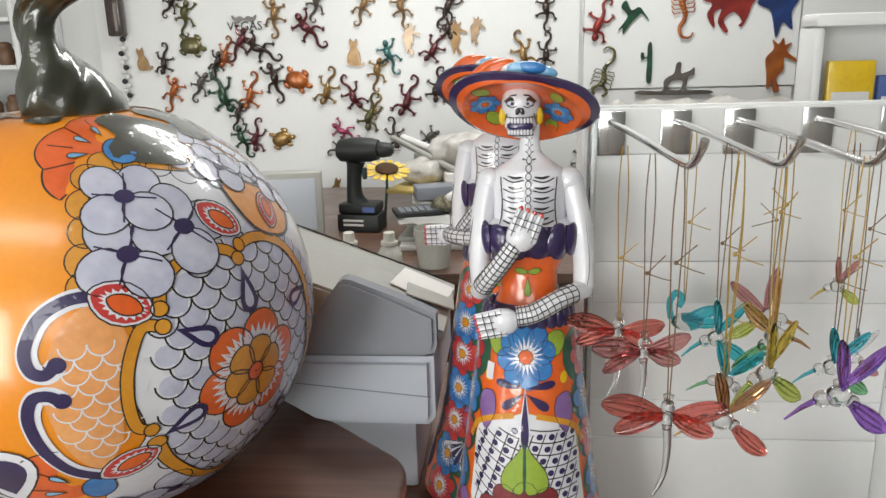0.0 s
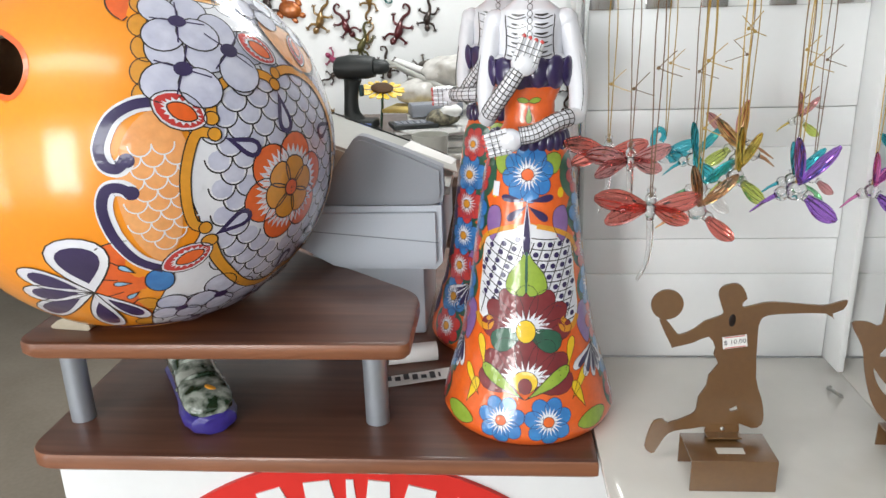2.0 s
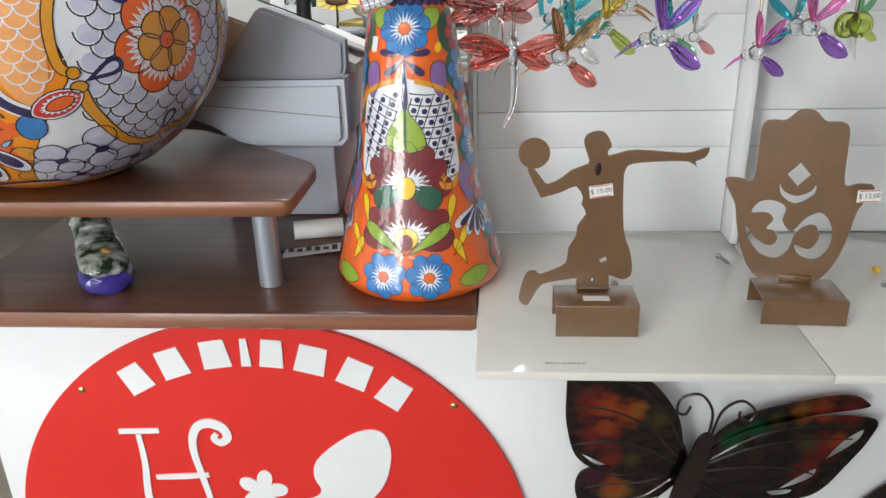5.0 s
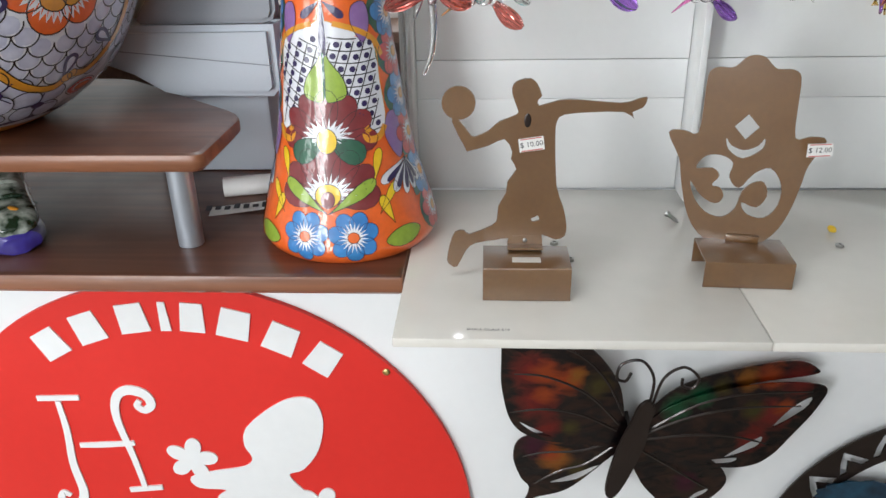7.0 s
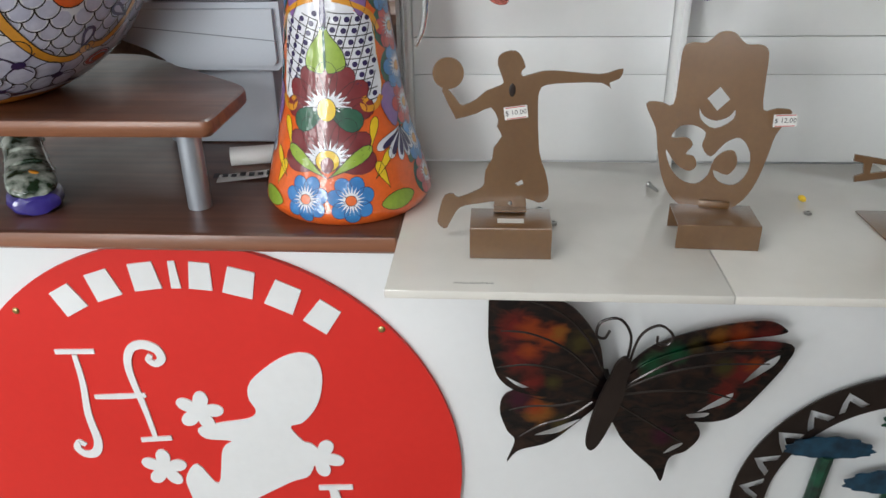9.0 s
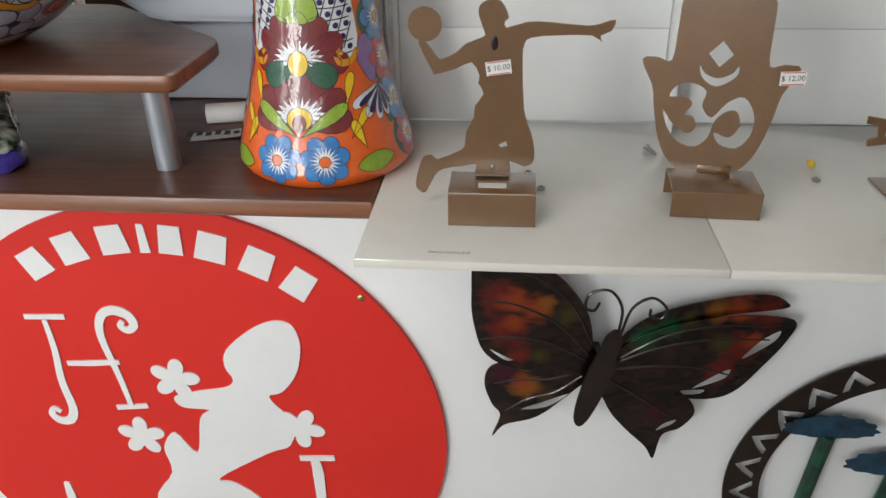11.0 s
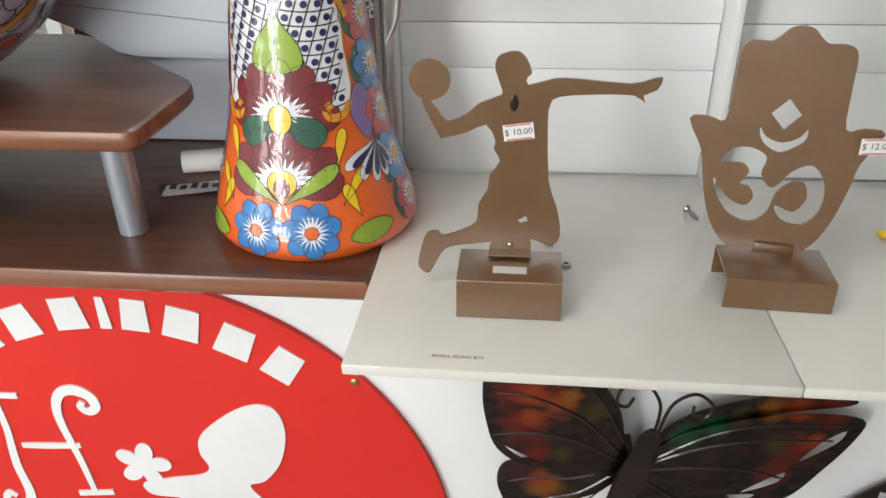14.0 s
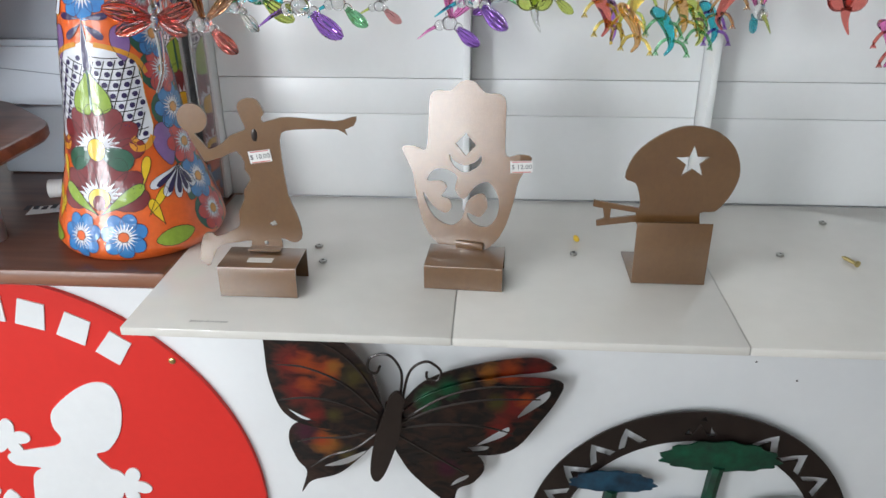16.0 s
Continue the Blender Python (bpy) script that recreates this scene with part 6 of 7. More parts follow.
def swan(place, colour, turn=0):
    t = thing("glass_swan_necklace", "blown glass blue swan pendant on a gold cord", "necklace", pose(*place, 0, 0, turn), "hanging glass pendants")
    b = bmesh.new()
    tube(b, smooth_loop([(-0.012, 0, -0.012), (-0.014, 0, 0.004), (-0.008, 0, 0.014), (-0.002, 0, 0.008), (-0.005, 0, 0.0)], 5, False), 0.0032, 10)
    glass_part("neck", b, colour, t)
    b = bmesh.new()
    blob(b, (0.004, 0, -0.016), (0.016, 0.01, 0.009))
    glass_part("body", b, "clear", t)
    glass_part("wing", wing_glass(bmesh.new(), (0.0, -0.004, -0.012), (0.03, -0.006, 0.002), 0.014), colour, t)
    glass_part("wing", wing_glass(bmesh.new(), (0.0, 0.004, -0.014), (0.036, 0.008, -0.02), 0.013), colour, t)
    cord(t, 1.466 - place[2], 0, "gold_cord", 0.5)


def lizard_bead(place, colours, turn=0, size=1.0):
    t = thing("glass_lizard_necklace", "small coloured blown glass lizard pendant on a cord", "necklace", pose(*place, 0, 0, turn), "hanging glass pendants")
    s = 0.001 * size
    glass_part("body", tube(bmesh.new(), smooth_loop([(-14 * s, 0, 16 * s), (-4 * s, -2 * s, 10 * s), (6 * s, 0, -4 * s), (10 * s, 0, -20 * s), (4 * s, 0, -30 * s)], 4, False), [k * s for k in (3, 4.5, 5.5, 6, 6.2, 6.4, 6.4, 6, 5.6, 5, 4.4, 3.8, 3.2, 2.6, 2, 1.6, 1)], 10), colours[0], t)
    for x, z, dx in ((-2, 8, -16), (4, 4, 14), (8, -12, -14), (10, -14, 16)):
        b = bmesh.new()
        tube(b, smooth_loop([(x * s, -3 * s, z * s), ((x + dx * 0.6) * s, -4 * s, (z - 3) * s), ((x + dx) * s, -4 * s, (z - 12) * s)], 3, False), 1.8 * s, 8)
        for q in (-1, 0, 1):
            tube(b, [((x + dx) * s, -4 * s, (z - 12) * s), ((x + dx + 3 * q) * s, -5 * s, (z - 17) * s)], 0.8 * s, 6)
        glass_part("leg", b, colours[1], t)
    cord(t, 1.466 - place[2], 0, "gold_cord", 0.45)


def heart(place, colour, stem="clear"):
    t = thing("glass_drop_necklace", "blown glass drop-shaped pendant hanging on a cord", "necklace", pose(*place), "hanging glass pendants")
    b = bmesh.new()
    blob(b, (-0.007, 0, 0.004), (0.013, 0.008, 0.014), Matrix.Rotation(radians(20), 4, "Y"))
    glass_part("lobe", b, colour, t)
    b = bmesh.new()
    blob(b, (0.007, 0, 0.004), (0.013, 0.008, 0.014), Matrix.Rotation(radians(-20), 4, "Y"))
    glass_part("lobe", b, colour, t)
    b = bmesh.new()
    tube(b, smooth_loop([(0, 0, -0.004), (0.002, 0, -0.018), (0.008, 0, -0.032)], 4, False), [0.006, 0.0054, 0.0048, 0.004, 0.0032, 0.0026, 0.002, 0.0014, 0.0008], 10)
    glass_part("point", b, stem, t)
    cord(t, 1.466 - place[2], 0, "dark_cord", 0.5)


dragonfly((0.008, 0.205, 1.305), "red", 1.0, -12, "gold_cord")
dragonfly((0.022, 0.158, 1.306), "rose", 1.0, 14)
dragonfly((0.034, 0.112, 1.272), "red", 1.1, -6, "dark_cord", 0.62)
swan((0.082, 0.285, 1.297), "teal")
hummingbird((0.096, 0.22, 1.29), "teal", "teal", "teal", 0.9, 12, "dark_cord")
hummingbird((0.092, 0.17, 1.272), "teal", "clear", "green", 0.85, -20, "gold_cord", 0.3)
hummingbird((0.077, 0.118, 1.263), "brown", "red", "orange", 1.0, -6, "gold_cord", 0.66)
hummingbird((0.118, 0.15, 1.287), "amber", "lime", "lime", 1.1, 30, "gold_cord", 0.75, label="blown glass amber and lime hummingbird pendant on a gold cord")
hummingbird((0.14, 0.2, 1.3), "orange", "green", "brown", 1.1, 200, "gold_cord", 0.7)
hummingbird((0.15, 0.25, 1.3), "rose", "lime", "brown", 1.0, 170, "dark_cord", 0.55)
hummingbird((0.168, 0.132, 1.278), "violet", "violet", "violet", 1.15, 4, "gold_cord", 0.6, label="blown glass violet hummingbird pendant on a gold cord")
hummingbird((0.19, 0.2, 1.272), "teal", "green", "teal", 0.9, 0, "dark_cord", 0.4)
hummingbird((0.222, 0.285, 1.318), "rose", "lime", "amber", 0.7, 10, "gold_cord", 0.5)
hummingbird((0.226, 0.24, 1.264), "clear", "rose", "lime", 0.7, 10, "dark_cord", 0.6)
hummingbird((0.3, 0.265, 1.243), "pink", "violet", "pink", 1.0, 12, "gold_cord", 0.5, label="blown glass pink hummingbird pendant on a gold cord")
hummingbird((0.328, 0.2, 1.276), "pink", "violet", "teal", 1.1, -10, "gold_cord", 0.55)
hummingbird((0.352, 0.3, 1.268), "teal", "violet", "green", 0.9, 160, "dark_cord", 0.5)
heart((0.392, 0.25, 1.268), "lime")
hummingbird((0.412, 0.29, 1.27), "green", "lime", "amber", 0.8, 20, "dark_cord", 0.4)
for q, (x, y, z, a, c, tn) in enumerate(((0.462, 0.25, 1.262, "red", "amber", 10), (0.478, 0.275, 1.25, "violet", "amber", 60), (0.49, 0.22, 1.252, "orange", "amber", -30), (0.505, 0.26, 1.268, "amber", "lime", 140), (0.522, 0.21, 1.25, "teal", "green", 0),
                                         (0.545, 0.25, 1.262, "orange", "amber", 30), (0.566, 0.26, 1.252, "lime", "green", -50), (0.585, 0.28, 1.248, "teal", "violet", 20), (0.6, 0.26, 1.268, "red", "orange", 170), (0.75, 0.22, 1.238, "pink", "red", 15))):
    lizard_bead((x, y, z), (a, c), tn, 1.0)
hummingbird((0.622, 0.23, 1.262), "pink", "teal", "lime", 1.0, 90, "gold_cord", 0.5)
heart((0.705, 0.225, 1.272), "red", "red")

# ---- the desk behind and its clutter ----
desk = thing("back_desk", "brown wooden desk against the rear wall", "desk", (0, 0, 0))
part("desktop", box(bmesh.new(), (-0.95, 1.16, 1.035), (0.14, 2.2, 1.06), 0.004), "desk", desk)
for x in (-0.9, 0.08):
    part("desk_side", box(bmesh.new(), (x, 1.2, 0.0004), (x + 0.03, 2.16, 1.0348), 0.002), "desk", desk)
part("desk_back", box(bmesh.new(), (-0.865, 2.13, 0.2), (0.075, 2.15, 1.0345), 0.002), "desk", desk)

M["drill_teal"] = surface("dark_teal_plastic", (0.012, 0.05, 0.055), 0.42, vary=0.1, bump=0.05)
drill = thing("cordless_drill", "black cordless drill standing upright on its battery", "drill", pose(-0.49, 1.57, 1.06, 0, 0, -8))
_b = bmesh.new()
for x, r in ((-0.062, 0.02), (-0.055, 0.029), (-0.02, 0.032), (0.03, 0.03), (0.055, 0.026)):
    pass
tube(_b, [(-0.062, 0, 0.218), (-0.054, 0, 0.218), (-0.02, 0, 0.22), (0.03, 0, 0.22), (0.052, 0, 0.22)], [0.022, 0.03, 0.034, 0.032, 0.027], 20)
part("motor_housing", _b, "drill_black", drill)
part("chuck", tube(bmesh.new(), [(0.0525, 0, 0.22), (0.065, 0, 0.22), (0.085, 0, 0.22), (0.094, 0, 0.22)], [0.02, 0.021, 0.018, 0.009], 16), "drill_black", drill)
part("bit", tube(bmesh.new(), [(0.0945, 0, 0.22), (0.115, 0, 0.22)], 0.003, 8), "steel", drill)
_b = bmesh.new()
tube(_b, smooth_loop([(-0.014, 0, 0.188), (-0.02, 0, 0.15), (-0.022, 0, 0.1), (-0.014, 0, 0.066)], 4, False), [0.026, 0.024, 0.022, 0.021, 0.02, 0.02, 0.02, 0.021, 0.022, 0.024, 0.028, 0.032, 0.034], 16)
part("grip", _b, "drill_black", drill)
part("trigger", box(bmesh.new(), (0.004, -0.008, 0.14), (0.016, 0.008, 0.172), 0.004), "drill_teal", drill)
part("battery_shoe", box(bmesh.new(), (-0.06, -0.036, 0.05), (0.05, 0.036, 0.078), 0.008), "drill_black", drill)
battery = part("battery", box(bmesh.new(), (-0.064, -0.038, 0.0006), (0.056, 0.038, 0.0495), 0.006), "drill_black", drill)
for z in (0.03, 0.018):
    part("marking_bar", box(bmesh.new(), (-0.045, -0.0392, z), (0.012, -0.0384, z + 0.006)), "paper", battery, "pale marking bar")
part("level_sticker", box(bmesh.new(), (0.01, -0.0366, 0.056), (0.044, -0.0362, 0.07)), M.setdefault("badge", surface("blue_badge", (0.08, 0.14, 0.42), 0.4)), drill, "blue marking bar")

flower = thing("sunflower_ornament", "yellow metal sunflower lying among the desk papers", "ornament", pose(-0.44, 1.69, 1.205, 16, 6, 0))
for k in range(16):
    _b = bmesh.new()
    pts = petal(0.018 * math.cos(radians(22.5 * k)), 0.018 * math.sin(radians(22.5 * k)), 0.05, 0.026, 22.5 * k)
    plate(_b, pts, 0.002, unit=1.0, y=0.0015 * (k % 2))
    bmesh.ops.rotate(_b, cent=(0, 0, 0), matrix=Matrix.Rotation(radians(-90), 3, "X"), verts=_b.verts)
    part("petal", _b, "yellow", flower)
_b = bmesh.new()
blob(_b, (0, 0, 0.004), (0.034, 0.034, 0.012))
part("seed_head", _b, M.setdefault("seeds", surface("dark_brown_seeds", (0.1, 0.045, 0.015), 0.8, vary=0.3, bump=0.6, grain=300)), flower)
part("stalk", tube(bmesh.new(), [(0, 0, -0.004), (0, 0.01, -0.06), (0, -0.02, -0.15)], 0.004, 8), "darkgreen", flower)

pile = thing("paper_pile", "untidy pile of papers and folders on the desk", "papers", (-0.19, 1.63, 1.06))
for k, (w, d, h, tn, dx, dy, m) in enumerate(((0.36, 0.56, 0.014, 2, 0, 0, "paper"), (0.34, 0.52, 0.012, -4, 0.01, 0.0, "tray"), (0.33, 0.5, 0.016, 5, 0.005, 0.01, "paper"), (0.31, 0.48, 0.01, -7, 0.01, 0.02, "tray"), (0.3, 0.46, 0.011, 3, 0.0, 0.015, "paper"))):
    _b = box(bmesh.new(), (-w / 2, -d / 2, 0.0004), (w / 2, d / 2, h - 0.0004), 0.002)
    bmesh.ops.rotate(_b, cent=(0, 0, 0), matrix=Matrix.Rotation(radians(tn), 3, "Z"), verts=_b.verts)
    bmesh.ops.translate(_b, vec=(dx, dy, (0, 0.014, 0.026, 0.042, 0.052)[k]), verts=_b.verts)
    part("folded_paper", _b, m, pile)
for k, (x, y, w, d, z, tn) in enumerate(((-0.28, 1.45, 0.2, 0.16, 1.1235, 14), (-0.2, 1.52, 0.21, 0.24, 1.125, -20), (-0.22, 1.7, 0.3, 0.2, 1.1265, 8), (-0.24, 1.4, 0.2, 0.12, 1.128, 34), (-0.28, 1.78, 0.26, 0.18, 1.1295, -8))):
    _b = bmesh.new()
    grid = [[_b.verts.new((w * (i / 8 - 0.5), d * (j / 6 - 0.5), 0.004 * noise.noise(Vector((i * 0.5 + 3 * k, j * 0.5, k))) * (abs(i - 4) / 4) ** 2 + 0.003)) for i in range(9)] for j in range(7)]
    for j in range(6):
        for i in range(8):
            _b.faces.new((grid[j][i], grid[j][i + 1], grid[j + 1][i + 1], grid[j + 1][i]))
    bmesh.ops.solidify(_b, geom=list(_b.faces), thickness=0.0006)
    sheet = solid("paper_sheet", _b, "paper", "loose white paper sheet on the desk pile", "paper", group="desk papers")
    sheet.matrix_world = pose(x, y, z, 0, 0, tn)
M["envelope"] = surface("yellow_manila_paper", (0.62, 0.47, 0.14), 0.6, vary=0.06, bump=0.05)
for k, (x, y, z, sx, sy, sz, tn, m, text) in enumerate((
        (-0.28, 1.64, 1.1345, 0.15, 0.07, 0.036, 16, "device_lid", "dark grey flat case on the desk papers"), (-0.36, 1.76, 1.1325, 0.15, 0.14, 0.012, -12, "envelope", "yellow padded envelope in the desk clutter"),
        (-0.15, 1.88, 1.0605, 0.3, 0.2, 0.12, 12, "paper", "white carton on the crowded desk"), (-0.2, 2.04, 1.0605, 0.4, 0.14, 0.15, 4, "tray", "grey crate with wrapped parcels"))):
    c = solid("desk_box", box(bmesh.new(), (-sx / 2, -sy / 2, 0), (sx / 2, sy / 2, sz), 0.004), m, text, "box")
    c.matrix_world = pose(x, y, z, 0, 0, tn)
for k, (a, c, r, m) in enumerate((((-0.46, 1.95, 1.265), (-0.24, 1.76, 1.185), 0.009, "tray"), ((-0.43, 1.97, 1.262), (-0.2, 1.78, 1.2), 0.012, "paper"), ((-0.4, 1.93, 1.235), (-0.2, 1.8, 1.185), 0.008, "device_lid"))):
    solid("paper_tube", tube(bmesh.new(), [a, c], r, 12), m, "slim rolled paper tube leaning across the desk clutter", "tube", group="paper tubes")
pouch = thing("mesh_pouch", "black netted pouch with folded white lining on papers", "pouch", pose(-0.245, 1.46, 1.131, 0, 0, 15))
_b = bmesh.new()
blob(_b, (0, 0, 0.022), (0.045, 0.03, 0.022), None, 0, 36, 24)
for v in _b.verts:
    v.co *= 1 + 0.14 * noise.noise(v.co * 60)
    v.co.z = max(0.0004, v.co.z)
part("net", _b, M.setdefault("netting", surface("black_gold_netting", (0.03, 0.028, 0.022), 0.45, vary=0.3, size=90, grain=400, bump=0.9, second=(0.3, 0.27, 0.18), amount=0.4)), pouch)
_b = bmesh.new()
blob(_b, (0.018, -0.012, 0.04), (0.03, 0.02, 0.018), None, 0, 24, 14)
for v in _b.verts:
    v.co += 0.004 * noise.noise_vector(v.co * 70)
part("lining", _b, "paper", pouch)
M["wrap"] = surface("crumpled_clear_wrap", (0.62, 0.6, 0.57), 0.25, vary=0.15, size=22, bump=1.0, grain=50, second=(0.4, 0.38, 0.35))
for x, y, z, r, tn in ((-0.2, 1.86, 1.235, 0.1, 0), (-0.08, 1.72, 1.18, 0.1, 30), (-0.345, 1.83, 1.18, 0.07, 60)):
    b = bmesh.new()
    blob(b, (0, 0, 0), (r * 1.3, r * 0.9, r * 0.55), None, 0, 40, 26)
    for v in b.verts:
        v.co *= 1 + 0.22 * noise.noise(v.co * 26 + Vector((tn, 0, 0)))
    w = solid("plastic_bag", b, "wrap", "crumpled translucent plastic bag on the desk", "bag", group="desk bags")
    w.matrix_world = pose(x, y, z, 0, 0, tn)
calc = thing("desk_calculator", "black desk calculator with square keys among papers", "calculator", pose(-0.325, 1.45, 1.131, 0, 0, 18))
calc_case = part("case", box(bmesh.new(), (-0.06, -0.045, 0), (0.06, 0.045, 0.012), 0.003), "drill_black", calc)
for i in range(6):
    for j in range(4):
        part("key", box(bmesh.new(), (-0.05 + 0.017 * i, -0.036 + 0.015 * j, 0.0122), (-0.037 + 0.017 * i, -0.025 + 0.015 * j, 0.0155)), "device_lid", calc_case)
M["bottle"] = surface("clear_bottle_plastic", (0.55, 0.55, 0.5), 0.2, vary=0.1)
M["capwhite"] = surface("cream_cap", (0.62, 0.6, 0.54), 0.45, vary=0.05)
for x in (-0.452, -0.36):
    t = thing("plastic_bottle", "small plastic bottle with ribbed cream cap on the desk", "bottle", (x, 1.2, 1.06), "desk bottles")
    flask = part("flask", lathe(bmesh.new(), [(0.026, 0.0004), (0.028, 0.01), (0.028, 0.035), (0.02, 0.05), (0.013, 0.056)], 24), "bottle", t)
    part("neck_ring", lathe(bmesh.new(), [(0.019, 0.0562), (0.02, 0.06), (0.019, 0.064)], 24), "capwhite", flask)
    part("cap", lathe(bmesh.new(), [(0.013, 0.0642), (0.0135, 0.07), (0.0125, 0.084), (0.011, 0.085)], 18), "capwhite", t)
cup = thing("clear_plastic_cup", "empty clear plastic cup on the desk edge", "cup", (-0.262, 1.22, 1.06))
part("cup_wall", lathe(bmesh.new(), [(0.036, 0.0006), (0.044, 0.09), (0.0425, 0.09), (0.035, 0.002)], 32), "bottle", cup)
monitor = thing("grey_monitor_back", "pale grey monitor housing on the desk", "monitor", pose(-0.66, 1.4, 1.06, 0, 0, 10))
part("housing", box(bmesh.new(), (-0.17, -0.02, 0.03), (0.1, 0.03, 0.19), 0.006), "tray", monitor)
part("screen_frame", box(bmesh.new(), (-0.155, -0.024, 0.045), (0.085, -0.0205, 0.175), 0.002), "device", monitor)
part("stand", box(bmesh.new(), (-0.1, -0.05, 0.0006), (0.03, 0.06, 0.0296), 0.004), "tray", monitor)

# ---- painted metal animals on the rear wall ----
TINTS = {n: surface("enamel_" + n, c, 0.3, metal=0.35, vary=0.25, size=35, second=d, coat=0.6, bump=0.1) for n, c, d in (
    ("black", (0.02, 0.018, 0.018), (0.06, 0.03, 0.02)), ("maroon", (0.16, 0.015, 0.025), (0.05, 0.01, 0.01)), ("green", (0.01, 0.1, 0.04), (0.02, 0.03, 0.02)), ("tan", (0.36, 0.22, 0.09), (0.2, 0.11, 0.04)),
    ("brass", (0.42, 0.25, 0.05), (0.12, 0.06, 0.03)), ("red", (0.4, 0.04, 0.03), (0.16, 0.02, 0.02)), ("orange", (0.5, 0.15, 0.02), (0.25, 0.05, 0.01)), ("olive", (0.16, 0.14, 0.04), (0.05, 0.05, 0.02)),
    ("pink", (0.55, 0.08, 0.2), (0.2, 0.03, 0.08)), ("blue", (0.03, 0.08, 0.3), (0.02, 0.03, 0.1)), ("teal", (0.08, 0.25, 0.24), (0.03, 0.1, 0.1)), ("grey", (0.16, 0.14, 0.12), (0.08, 0.07, 0.06)))}
WALL_Y = 2.384


def on_wall(px, py):
    """Spots of the wall laid out on a grid of about two millimetres."""
    return (-1.53 + 0.00205 * (px - 205), WALL_Y, 1.734 - 0.00202 * py - 0.000064 * (px - 205))


def gecko_mesh(bm, curl=1.0):
    """A domed gecko, nose up, 12 cm long: wavy body, bent legs with spread toes and a long curled tail."""
    body = smooth_loop([(0.004 * curl, -0.008, 0.058), (0.003 * curl, -0.011, 0.045), (0, -0.009, 0.034), (-0.003 * curl, -0.014, 0.016), (0, -0.014, 0.0), (0.004 * curl, -0.01, -0.018)], 3, False)
    tube(bm, body, [0.004, 0.008, 0.0105, 0.0115, 0.0105, 0.0085, 0.008, 0.01, 0.0122, 0.0135, 0.014, 0.0135, 0.012, 0.0105, 0.008, 0.0065][:len(body)], 12)
    tail = smooth_loop([(0.004 * curl, -0.009, -0.016), (0.002 * curl, -0.008, -0.036), (-0.008 * curl, -0.007, -0.054), (-0.004 * curl, -0.006, -0.072), (0.012 * curl, -0.006, -0.076), (0.016 * curl, -0.006, -0.064), (0.008 * curl, -0.006, -0.062)], 4, False)
    tube(bm, tail, [0.0066 - 0.005 * k / (len(tail) - 1) for k in range(len(tail))], 8)
    for s in (-1, 1):
        for z, knee, dz in ((0.026, 0.004, 0.02), (-0.008, -0.002, -0.02)):
            dz = dz * (1 if s * curl > 0 else 0.35)
            foot = Vector((s * 0.033, -0.005, z + dz))
            tube(bm, smooth_loop([(s * 0.006, -0.009, z), (s * 0.024, -0.01, z + knee), foot], 3, False), [0.0052, 0.005, 0.0046, 0.0042, 0.0038, 0.0034, 0.003], 7)
            for k in range(4):
                a = math.atan2(dz, s * 0.012) + (k - 1.5) * 0.62
                tube(bm, [foot, foot + Vector((0.0105 * math.cos(a), 0.001, 0.0105 * math.sin(a)))], [0.0021, 0.0016], 5)
    return bm


def wall_thing(name, px, py, tint, turn, size, build, label, category="wall ornament"):
    b = build(bmesh.new())
    x, y, z = on_wall(px, py)
    ob = solid(name, b, TINTS[tint], label, category, group="metal wall animals")
    ob.matrix_world = pose(x, y, z, 0, turn, 0) @ Matrix.Diagonal((size, 1, size, 1))
    return ob


